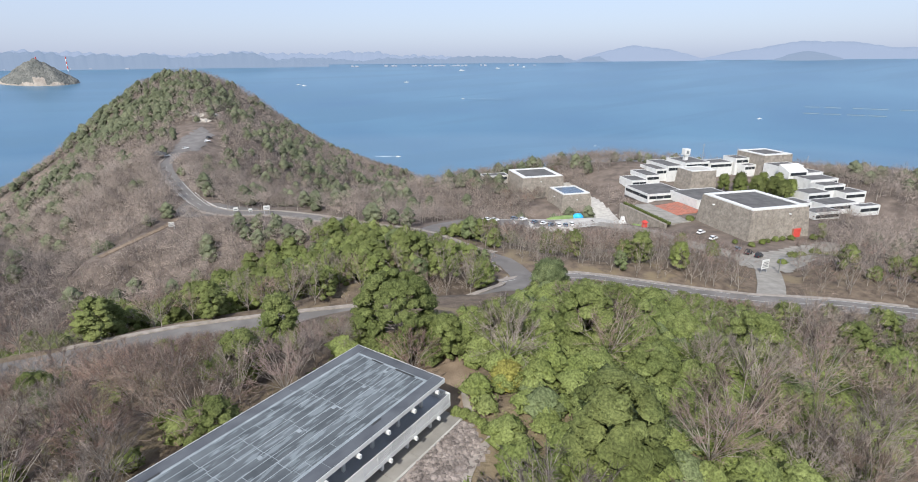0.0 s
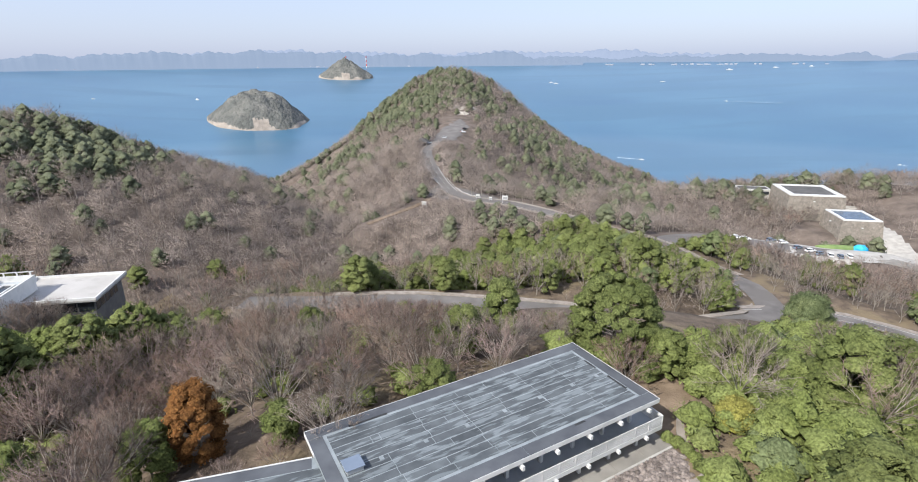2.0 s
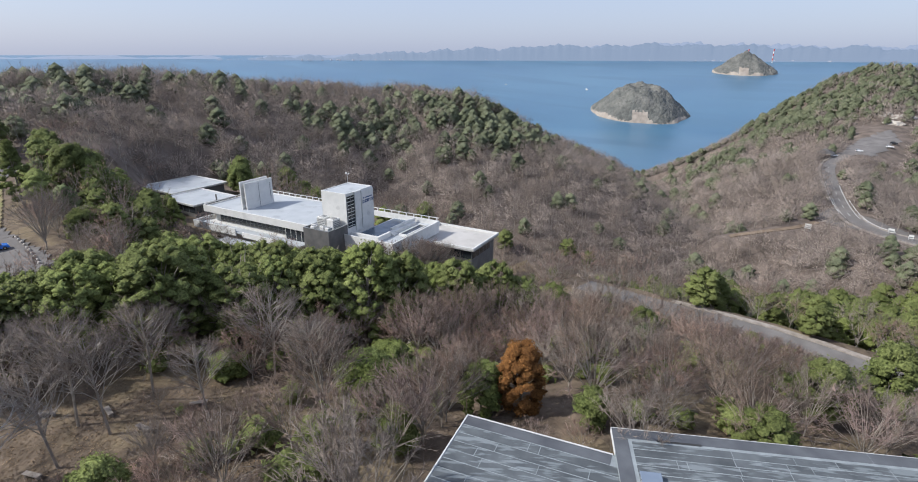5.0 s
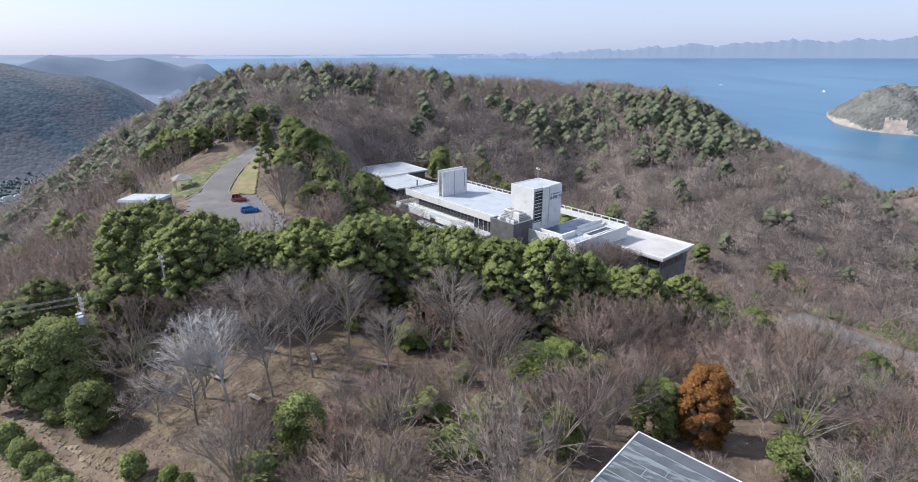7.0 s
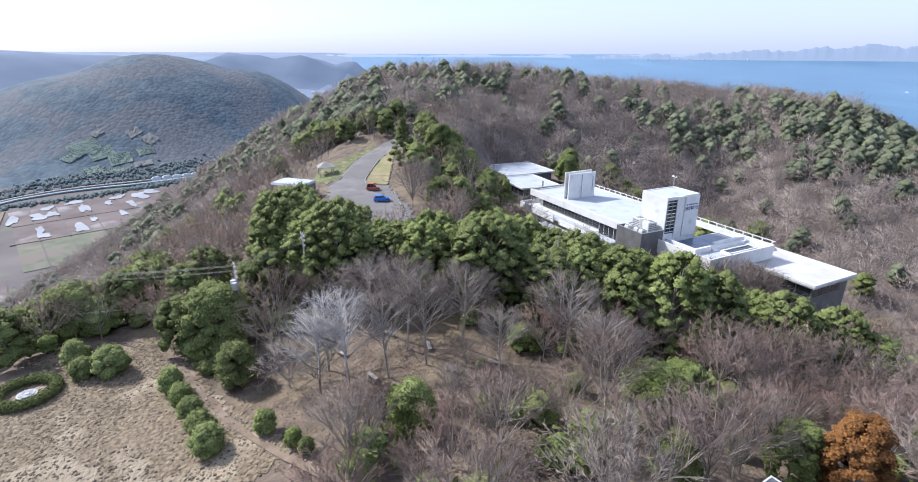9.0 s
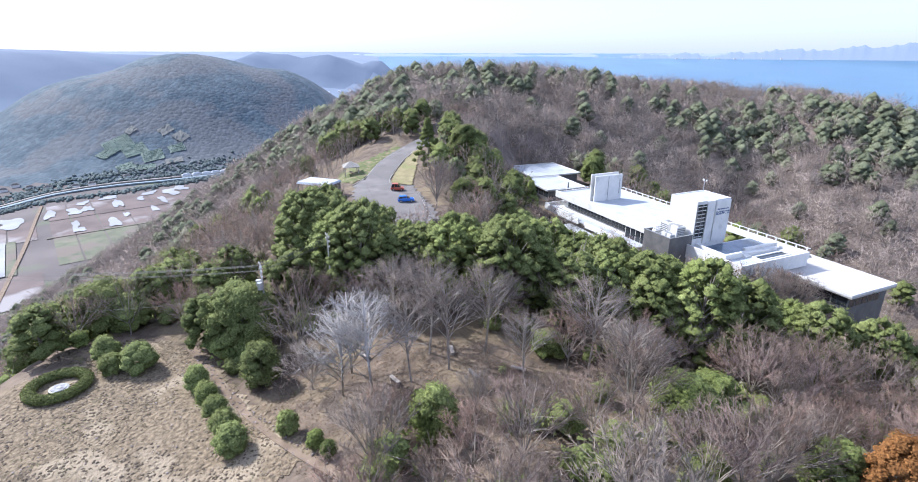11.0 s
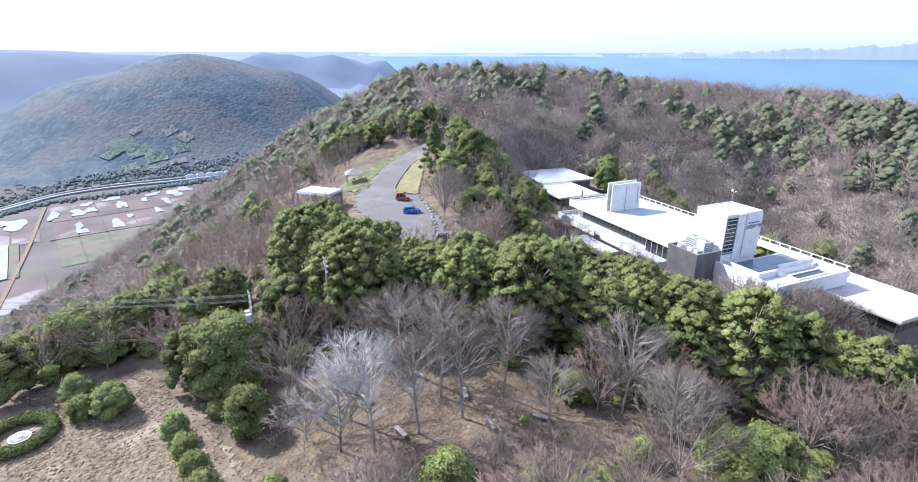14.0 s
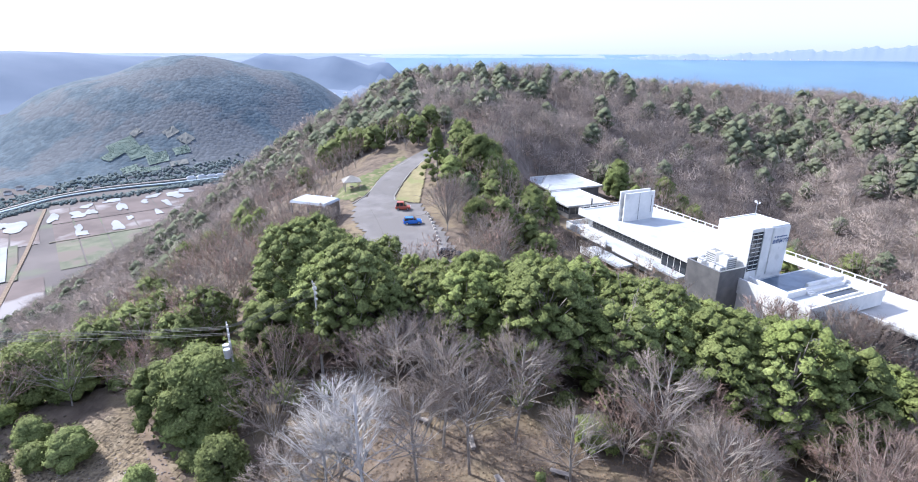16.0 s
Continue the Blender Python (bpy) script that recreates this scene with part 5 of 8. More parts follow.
def long_house():
    L, W, top = 28.7, 11.5, 5.25
    h = thing("long_house", "long low house with a dark felt roof and white balcony", "house", pose(-1.5, 43.92, 215.75, 0, 0, 55.3))
    roof = part("roof", boxes((-L, 0, top - 0.45, 0, W, top - 0.02)), FELT_SEAM, h, "flat roof slab with pale seams")
    part("roof_edge", boxes((-L - 0.04, -0.04, top - 0.42, 0.04, 0.0, top + 0.012), (0.0, -0.04, top - 0.42, 0.04, W + 0.04, top + 0.012), (-L - 0.04, W, top - 0.42, 0.04, W + 0.04, top + 0.012), (-L - 0.04, 8.6, top - 0.42, -L, W + 0.04, top + 0.012)), WHITE, h, "thin white metal roof edge")
    border = 1.15
    pieces("felt_sheet", [(-L + 0.02, 0.02, top - 0.02, -L / 2 - 0.02, border, top), (-L / 2 + 0.02, 0.02, top - 0.02, -0.02, border, top),
                          (-L + 0.02, W - border, top - 0.02, -L / 3 - 0.02, W - 0.02, top), (-L / 3 + 0.02, W - border, top - 0.02, -0.02, W - 0.02, top),
                          (-border, border + 0.05, top - 0.02, -0.02, W - border - 0.05, top), (-L + 0.02, border + 0.05, top - 0.02, -L + border, W - border - 0.05, top)], FELT_EDGE, roof)
    lanes, run = 10, L - 2 * border - 0.5
    step = (W - 2 * border - 0.5) / lanes
    dice = random.Random(5)
    sheets = []
    for k in range(lanes):
        y0 = border + 0.25 + k * step
        cuts = sorted([0, run] + [run * q / 7 + dice.uniform(-0.12, 0.12) for q in range(1, 7) if dice.random() < 0.8] + ([dice.uniform(2, run - 2)] if dice.random() < 0.5 else []))
        for a, b in zip(cuts, cuts[1:]):
            if b - a > 0.4:
                sheets.append((-L + border + 0.25 + a + 0.03, y0 + 0.05, top - 0.02, -L + border + 0.25 + b - 0.03, y0 + step - 0.05, top - 0.004))
    pieces("felt_sheet", sheets, FELT, roof)
    pieces("vent_patch", [(-L + x, y, top - 0.004, -L + x + 0.34, y + 0.34, top + 0.05) for x in (4.2, 8.0, 11.8, 15.6, 19.4, 23.2, 26.2) for y in (5.3,)], FELT_SEAM, roof)
    pieces("bitumen_patch", [(-L + 3.4, W - 1.25, top, -L + 6.8, W - 1.02, top + 0.012), (-1.5, 2.6, top, -1.26, 5.0, top + 0.012), (-1.5, 6.6, top, -1.3, 8.2, top + 0.012), (-9.0, 0.9, top, -7.9, 1.1, top + 0.012)], BLACK_WIRE, roof)
    # roof hatch
    hatch = part("roof_hatch", boxes((-27.2, 5.0, top - 0.01, -25.9, 6.2, top + 0.42), bevel=0.04), GALVANISED, h, "blue-grey metal roof hatch")
    part("hatch_lid", boxes((-27.3, 4.9, top + 0.42, -25.8, 6.3, top + 0.5), bevel=0.02), GREY_CAR, hatch)
    # beams with white ends, columns, balcony
    slab = 2.05
    bays = [-1.35 - k * 3.45 for k in range(8)]
    for x in bays:
        part("roof_beam", boxes((x - 0.11, -0.32, top - 0.85, x + 0.11, 3.0, top - 0.5)), WHITE, h)
        part("floor_beam", boxes((x - 0.11, -0.4, slab - 0.55, x + 0.11, 3.0, slab - 0.22)), WHITE, h)
        part("column", boxes((x - 0.14, 1.75, slab, x + 0.14, 2.05, top - 0.5)), WHITE, h)
        part("stilt", boxes((x - 0.14, 0.75, 0, x + 0.14, 1.05, slab - 0.22)), WHITE, h)
        if x < bays[0]:
            part("roof_beam_end", boxes((x - 0.16, W - 0.1, top - 0.95, x + 0.16, W + 0.35, top - 0.5)), WHITE, h)
    deck = part("balcony", boxes((-L, 0.05, slab - 0.22, 0.75, 2.6, slab)), PALE_ROOF, h, "pale balcony deck")
    part("balcony_edge", boxes((-L, -0.1, slab - 0.34, 0.8, 0.05, slab + 0.08), (0.75, 0.05, slab - 0.34, 0.87, 2.6, slab + 0.08)), WHITE, deck)
    for z in (0.22, 0.4, 0.58, 0.76, 0.94, 1.08):
        part("rail", boxes((-L, -0.06, slab + z - 0.06, 0.8, 0.0, slab + z + 0.05), (0.77, 0.02, slab + z - 0.06, 0.84, 2.6, slab + z + 0.05)), WHITE, deck)
    for x in [0.75 - k * 1.725 for k in range(18)]:
        part("rail_post", boxes((x - 0.05, -0.09, slab - 0.3, x + 0.05, 0.04, slab + 1.12)), WHITE, deck)
    # window wall and the rest of the body
    part("back_wall", boxes((-L + 0.7, 2.6, slab - 0.3, -0.9, 2.75, slab + 0.35), (-L + 0.7, W - 0.9, 0, -0.9, W - 0.7, top - 0.45), (-0.9, 2.6, 0, -0.7, W - 0.7, top - 0.45), (-L + 0.7, 2.6, 0, -L + 0.9, W - 0.7, top - 0.45)), WHITE, h)
    part("floor", boxes((-L + 0.7, 2.6, slab - 0.25, -0.7, W - 0.7, slab)), CONCRETE, h)
    for k in range(24):
        x = -L + 0.95 + k * 1.12
        pane = part("window_pane", boxes((x, 2.64, slab + 0.38, x + 1.02, 2.68, top - 0.55)), GLASS, h)
        part("window_frame", boxes((x - 0.05, 2.6, slab + 0.35, x, 2.72, top - 0.5), (x, 2.6, slab + 1.55, x + 1.02, 2.7, slab + 1.62)), FRAME_GREY, pane)
    part("undercroft_wall", boxes((-L + 1, 3.2, -0.3, -1.0, 3.4, slab - 0.25)), DARK_WALL, h)
    # the bent wing
    wing = part("wing_roof", turned(boxes((-12.2, -14.0, top - 0.7, 2.0, 0, top - 0.27)), pose(-28.87, 8.52, 0, 0, 0, -14.2)), FELT_SEAM, h, "lower felt roof of the bent wing")
    dice = random.Random(9)
    for k in range(11):
        y0 = -1.2 - k * 1.05
        cuts = sorted([-12.1, 1.9 - 0.25 * k * 0] + [dice.uniform(-10, 0) for _ in range(2)])
        for a, b in zip(cuts, cuts[1:]):
            if b - a > 0.4:
                part("felt_sheet", turned(boxes((a + 0.03, y0 - 1.0, top - 0.27, b - 0.03, y0 - 0.04, top - 0.255)), pose(-28.87, 8.52, 0, 0, 0, -14.2)), FELT, wing)
    part("felt_sheet", turned(boxes((-12.1, -1.15, top - 0.27, -0.05, -0.03, top - 0.25)), pose(-28.87, 8.52, 0, 0, 0, -14.2)), FELT_EDGE, wing)
    part("wing_edge", turned(boxes((-12.2, -0.02, top - 0.75, 0, 0.08, top - 0.2), (-12.25, -14, top - 0.75, -12.15, 0.08, top - 0.2)), pose(-28.87, 8.52, 0, 0, 0, -14.2)), WHITE, wing)
    part("wing_wall", turned(boxes((-11.2, -14.0, 0, 1.5, -0.9, top - 0.6)), pose(-28.87, 8.52, 0, 0, 0, -14.2)), WHITE, h)
    for x in (-1.0, -4.6, -8.2, -11.6):
        part("wing_beam_end", turned(boxes((x - 0.14, -0.2, top - 1.1, x + 0.14, 0.35, top - 0.75)), pose(-28.87, 8.52, 0, 0, 0, -14.2)), WHITE, h)
    return h


long_house()


def sheet(name, outline, mat, lift, label, category, cell=1.0, kind="structure", thick=0.0, parent=None):
    """A patch of ground cover that follows the ground inside an outline of (x, y)."""
    o = np.array(outline)
    xs, ys = np.arange(o[:, 0].min(), o[:, 0].max() + cell, cell), np.arange(o[:, 1].min(), o[:, 1].max() + cell, cell)
    gx, gy = np.meshgrid(xs, ys)
    cx, cy = (gx[:-1, :-1] + cell / 2).ravel(), (gy[:-1, :-1] + cell / 2).ravel()
    cx2, cy2 = cx + 0.35 * cell * wobble(cx, cy, 3, 1), cy + 0.35 * cell * wobble(cx, cy, 3, 5)
    inside = np.zeros(len(cx), bool)
    for (ax, ay), (bx, by) in zip(outline, outline[1:] + outline[:1]):
        hit = ((ay > cy2) != (by > cy2)) & (cx2 < (bx - ax) * (cy2 - ay) / (by - ay + 1e-9) + ax)
        inside ^= hit
    z = ground_z(gx, gy) + lift
    i = np.arange(gx.size).reshape(gx.shape)
    faces = np.stack([i[:-1, :-1], i[:-1, 1:], i[1:, 1:], i[1:, :-1]], -1).reshape(-1, 4)[inside]
    ob = new(name, mesh_from(name, np.stack([gx.ravel(), gy.ravel(), z.ravel()], 1), faces, [mat], smooth=True))
    return tagged(ob, label, category, kind=kind)


# terrace, stone bank and path beside the long house
def terrace():
    t = thing("terrace", "grey paved terrace under the balcony", "terrace", pose(-1.5, 43.92, 215.75, 0, 0, 55.3))
    for k in range(9):
        part("paving_slab", boxes((-29 + k * 3.4 + 0.02, -0.9, -0.25, -29 + (k + 1) * 3.4 - 0.02, 3.0, 0.12)), GREY_PAVING, t)
    part("kerb", boxes((-29, -1.1, -0.5, 1.8, -0.9, 0.18)), CONCRETE, t)
    steps_ = thing("stone_steps", "pale stone steps at the terrace corner", "steps", pose(-1.5, 43.92, 215.75, 0, 0, 55.3))
    for k in range(5):
        part("step", boxes((1.65 + k * 0.45, -1.0, -0.6, 2.1 + k * 0.45, 0.6, 0.1 - k * 0.16)), ROCK, steps_)


terrace()


def pebbles(name, places, sizes, mat, label, category="stones", squash=0.6):
    """Many low stones in one mesh."""
    base = bmesh.new()
    bmesh.ops.create_icosphere(base, subdivisions=1, radius=1)
    bv = np.array([v.co[:] for v in base.verts])
    bf = np.array([[v.index for v in f.verts] for f in base.faces])
    base.free()
    n = len(places)
    sc = sizes[:, None] * rng.uniform(0.7, 1.3, (n, 3)) * (1, 1, squash)
    v = bv[None] * sc[:, None] * rng.uniform(0.82, 1.15, (n, len(bv), 1)) + places[:, None]
    f = bf[None] + (np.arange(n) * len(bv))[:, None, None]
    return tagged(new(name, mesh_from(name, v.reshape(-1, 3), f.reshape(-1, 3), [mat])), label, category, kind="stuff")


HOUSE = pose(-1.5, 43.92, 215.75, 0, 0, 55.3)
n = 2200
bu, bv_ = rng.uniform(-30, 1.2, n), rng.uniform(0, 1, n)
# the bank bows out towards its middle
reach = 4.6 - 3.2 * np.clip((bu + 1.2) / 2.4, 0, 1)
bank = np.array([HOUSE @ Vector((u, -1.1 - w * q, 0)) for u, w, q in zip(bu, bv_, reach)])
bank[:, 2] = ground_z(bank[:, 0], bank[:, 1]) + 0.04
pebbles("stone_bank", bank, rng.uniform(0.14, 0.3, n), STONES, "sloping bank of purple-brown rubble stones below the terrace")


sheet("stony_ground", [tuple((HOUSE @ Vector((u, v, 0)))[:2]) for u, v in ((-30, -1.0), (1.2, -1.0), (1.2, -2.5), (-1.2, -5.7), (-30, -5.7))], STONES, 0.03, "purple-brown stony ground under the rubble", "ground", 0.5)
PATH_HOUSE = spline([(0.4, 50.0), (0.6, 47.6), (0.8, 46.2), (1.4, 44.9), (2.5, 43.6), (3.2, 42.6), (2.8, 41.3), (1.6, 39.4), (0.8, 37.4), (0.2, 35.0)], 0.8)
PATH_HOUSE = [(p[0], p[1], float(ground_z(p[0], p[1])) + 0.05) for p in [(q[0], q[1]) for q in PATH_HOUSE]]
ribbon("path", PATH_HOUSE, 0.38, PATH_STONE, 0.06, "narrow worn footpath beside the long house", "path")
sheet("bare_earth", [(-2.8, 47.5), (0.6, 46.4), (1.5, 48.5), (1.6, 53), (0, 57.5), (-4, 57), (-6, 53)], EARTH, 0.06, "bare brown earth beside the long house", "ground", 0.7)


# ---- the white science museum ----
def lettering(text, size, depth, mat, parent, m, label=""):
    cu = bpy.data.curves.new("lettering", "FONT")
    cu.body, cu.size, cu.extrude, cu.offset, cu.align_x = text, size, depth, size * 0.025, "CENTER"
    tmp = bpy.data.objects.new("lettering", cu)
    me = bpy.data.meshes.new_from_object(tmp)
    bpy.data.objects.remove(tmp), bpy.data.curves.remove(cu)
    me.transform(m)
    me.materials.clear()
    me.materials.append(mat)
    ob = new("lettering", me)
    ob.parent = parent
    return tagged(ob, label)


def science_museum():
    g = -8.2
    h = thing("science_museum", "white two-storey museum building with a flat pale roof and stair tower", "museum", pose(-150.75, -2.54, 212.84, 0, 0, 35.1))
    R = -0.55
    part("main_roof", boxes((0.3, 0.3, R - 0.4, 41.0, 18.7, R)), PALE_ROOF, h, "pale flat main roof")
    part("front_fascia", boxes((0, -0.05, -1.75, 40.8, 0.3, 0.0)), WHITE, h)
    part("end_fascia", boxes((0, 0.3, -1.75, 0.3, 19.0, -0.35)), WHITE, h)
    part("back_fascia", boxes((0.3, 18.7, -1.75, 61.3, 19.0, -0.35)), WHITE, h)
    for k in range(9):
        part("rail_post", boxes((0.08, 1.2 + k * 2.2, -0.35, 0.22, 1.34 + k * 2.2, 0.12)), WHITE, h)
    part("end_rail", boxes((0.06, 0.3, 0.06, 0.24, 19.0, 0.18)), WHITE, h)
    part("back_rail", boxes((0.3, 18.76, 0.3, 61.3, 18.94, 0.42)), WHITE, h)
    for k in range(28):
        part("rail_post", boxes((0.6 + k * 2.22, 18.78, -0.35, 0.85 + k * 2.22, 18.92, 0.3)), WHITE, h)
    # upper storey, set back behind a balcony
    body = part("upper_wall", boxes((1.8, 1.9, g + 3.6, 41.5, 17.5, -1.4)), WHITE, h)
    for k in range(22):
        x = 4.0 + k * 1.42
        if x < 36:
            pane = part("window_pane", boxes((x, 1.82, -4.2, x + 1.3, 1.88, -1.9)), GLASS, h)
            part("window_frame", boxes((x - 0.08, 1.76, -4.25, x, 1.9, -1.85), (x, 1.76, -3.4, x + 1.3, 1.86, -3.33)), FRAME_GREY, pane)
    balcony = part("balcony_deck", boxes((-1.4, -2.2, -5.0, 36.5, 1.9, -4.6)), PALE_ROOF, h)
    part("balcony_parapet", boxes((-1.4, -2.4, -5.6, 14.5, -2.15, -3.75), (-1.6, -2.4, -5.6, -1.35, 8.0, -3.75), (17.0, -2.4, -5.6, 30.0, -2.15, -4.3)), WHITE, balcony)
    part("entrance_canopy", boxes((11.0, -6.0, -6.9, 24.0, -2.2, -6.4)), PALE_ROOF, h, "white entrance canopy")
    part("canopy_wall", boxes((10.5, -6.4, -7.6, 16.0, -6.1, -6.0)), WHITE, h)
    part("lower_wall", boxes((1.0, 0.4, g, 60.5, 18.0, g + 3.8)), WHITE, h)
    for k in range(4):
        x = 29.5 + k * 1.7
        pane = part("glass_door", boxes((x, 0.3, -5.0, x + 1.5, 0.36, -2.0)), GLASS, h)
        part("door_frame", boxes((x - 0.1, 0.26, -5.0, x, 0.4, -1.9)), WHITE, pane)
    # screen wall on the roof: two leaves
    for v0, u0, top in ((3.4, 12.6, 6.4), (3.0, 11.4, 6.75)):
        part("screen_wall", boxes((u0, v0, R, u0 + 0.35, v0 + 8.8, top - 0.1)), WHITE, h, "tall free-standing white screen wall")
    for b in ((12.96, 7.6, R, 13.0, 7.72, 6.1), (12.96, 11.3, 1.0, 13.04, 11.42, 5.2)):
        part("screen_rib", boxes(b), FRAME_GREY, h)
    for b in ((11.75, 3.6, 0.2, 12.6, 3.9, 0.5), (11.75, 3.6, 2.4, 12.6, 3.9, 2.7)):
        part("screen_tie", boxes(b), WHITE, h)
    part("vent_pipe", boxes((-4.6, 7.2, -6, -4.3, 7.5, 0.6)), DARK_WALL, h)
    # stair tower
    T = 8.5
    tower = part("tower", boxes((41.0, 1.3, g, 48.1, 10.6, T - 0.25)), WHITE, h, "tall white stair tower")
    part("tower_roof", boxes((41.25, 1.55, T - 0.25, 47.85, 10.35, T - 0.12)), PALE_ROOF, tower)
    part("tower_coping", boxes((41.0, 1.3, T - 0.25, 48.1, 1.55, T), (41.0, 10.35, T - 0.25, 48.1, 10.6, T), (41.0, 1.55, T - 0.25, 41.25, 10.35, T), (47.85, 1.55, T - 0.25, 48.1, 10.35, T)), WHITE, tower)
    win = part("stair_window", boxes((48.1, 1.5, 0.6, 48.14, 4.0, T - 0.7)), GLASS, h, "tall stair window with thin glazing bars")
    for k in range(9):
        part("glazing_bar", boxes((48.14, 1.5, 0.9 + k * 0.8, 48.22, 4.0, 1.02 + k * 0.8)), WHITE, win)
    for v0 in (1.5, 2.7, 3.9):
        part("mullion", boxes((48.22, v0, 0.6, 48.27, v0 + 0.1, T - 0.7)), FRAME_GREY, win)
    part("tower_pier", boxes((48.1, 4.0, R, 48.4, 6.0, T - 0.05)), WHITE, h)
    part("tower_pier", boxes((48.1, 6.4, R, 48.34, 10.55, T - 0.3)), WHITE, h)
    # lettered panel
    panel = part("sign_panel", boxes((48.34, 6.6, 3.4, 48.40, 10.5, T - 0.35)), WHITE, h, "white sign panel with dark blue lettering")
    face = Matrix(((0, 0, 1, 48.42), (1, 0, 0, 8.55), (0, 1, 0, 0), (0, 0, 0, 1)))
    lettering("\u81ea\u7136\u79d1\u5b66\u9928", 0.84, 0.015, SIGN_BLUE, panel, face @ pose(0, 5.3, 0))
    part("small_print", boxes(*[(48.40, 7.35 + k * 0.34, 6.3, 48.42, 7.35 + k * 0.34 + 0.26, 6.55) for k in range(8)]), SIGN_BLUE, panel)
    part("sign_mark", boxes((48.40, 6.85, 6.25, 48.42, 7.15, 6.6)), SIGN_BLUE, panel)
    # wind gauge
    mast = part("wind_mast", boxes((42.0, 9.2, T - 0.1, 42.08, 9.28, T + 2.6), (41.7, 9.2, T + 2.3, 42.5, 9.28, T + 2.38)), GALVANISED, h)
    part("wind_vane", boxes((41.5, 9.15, T + 2.4, 41.95, 9.33, T + 2.75), (42.4, 9.15, T + 2.4, 42.65, 9.33, T + 2.65)), WHITE, mast)
    # dark plant box before the tower
    part("plant_box", boxes((40.8, -4.9, g, 48.1, -4.65, 1.5), (40.8, -4.65, g, 41.05, 1.25, 1.5), (47.85, -4.65, g, 48.1, 1.25, 1.5)), DARK_WALL, h, "dark grey panelled plant enclosure")
    part("plant_coping", boxes((40.75, -4.95, 1.5, 48.15, -4.6, 1.58), (40.75, -4.6, 1.5, 41.1, 1.25, 1.58), (47.8, -4.6, 1.5, 48.15, 1.25, 1.58)), FRAME_GREY, h)
    part("plant_deck", boxes((41.05, -4.65, 0.3, 47.85, 1.25, 0.55)), PALE_ROOF, h)
    for k in range(3):
        part("pipe", boxes((43.6 + k * 0.25, -4.2, 0.55, 43.72 + k * 0.25, -1.2, 0.67), (43.6 + k * 0.25, -1.2, 0.55, 43.72 + k * 0.25, -1.08, 1.5)), GALVANISED, h)
    # lower roof terrace at the east end
    part("terrace_roof", boxes((48.1, 0.3, R - 1.4, 61.0, 18.7, R - 0.9)), PALE_ROOF, h, "pale roof terrace")
    part("terrace_parapet", boxes((47.2, 0.0, -3.2, 61.3, 0.3, -0.35), (47.2, 0.3, -3.2, 47.5, 1.3, -0.35), (61.0, 0.3, -3.2, 61.3, 18.7, -0.35)), WHITE, h)
    part("terrace_body", boxes((47.4, 0.3, g, 60.8, 18.0, R - 1.4)), WHITE, h)
    dark = R - 0.9
    part("sunken_deck", boxes((48.6, 4.4, dark, 55.0, 18.0, dark + 0.06)), BLUE_ROOF, h, "blue-grey sunken roof deck")
    part("deck_wall", boxes((48.4, 2.0, dark, 56.0, 2.5, dark + 1.1), (55.5, 2.5, dark, 56.0, 6.6, dark + 1.1), (54.4, 8.6, dark, 54.9, 18.2, dark + 1.2), (54.9, 8.6, dark, 55.9, 17.0, dark + 0.6)), WHITE, h)
    for k in range(4):
        part("deck_step", boxes((55.2 + k * 0.35, 6.8, dark, 55.55 + k * 0.35, 8.4, dark + 0.9 - k * 0.2)), WHITE, h)
    part("roof_light", boxes((57.4, 7.6, dark, 57.7, 16.2, dark + 0.55), (59.3, 7.6, dark, 59.6, 16.2, dark + 0.55), (57.7, 7.6, dark, 59.3, 7.9, dark + 0.55), (57.7, 15.9, dark, 59.3, 16.2, dark + 0.55)), WHITE, h, "white roof light upstand")
    part("roof_light_glass", boxes((57.7, 7.9, dark + 0.3, 59.3, 15.9, dark + 0.34)), GLASS, h)
    return h


science_museum()
AC = thing("air_conditioner", "white rooftop air conditioning unit in the plant enclosure", "air conditioner", pose(0, 0, -50), "rooftop units")
part("casing", boxes((-0.9, -0.7, 0, 0.9, 0.7, 1.9), bevel=0.04), WHITE, AC)
part("fan_guard", boxes((-0.5, -0.5, 1.9, 0.5, 0.5, 2.0), bevel=0.03), FRAME_GREY, AC)
for k in range(5):
    part("grille", boxes((-0.8, -0.72, 0.25 + k * 0.3, 0.8, -0.7, 0.4 + k * 0.3)), FRAME_GREY, AC)
SM = pose(-150.75, -2.54, 212.84, 0, 0, 35.1)
for u, v, turn_, s in ((42.5, -0.2, 0, 1.3), (45.6, -0.4, 90, 1.3), (42.0, -2.6, 0, 0.7), (43.0, -3.8, 90, 0.7), (45.2, -3.2, 90, 0.75), (46.8, -3.4, 90, 0.75)):
    unit = copy_thing(AC, SM @ pose(u, v, 0.55, 0, 0, turn_) @ Matrix.Scale(s, 4))
for o in (*AC.children_recursive, AC):
    bpy.data.objects.remove(o)


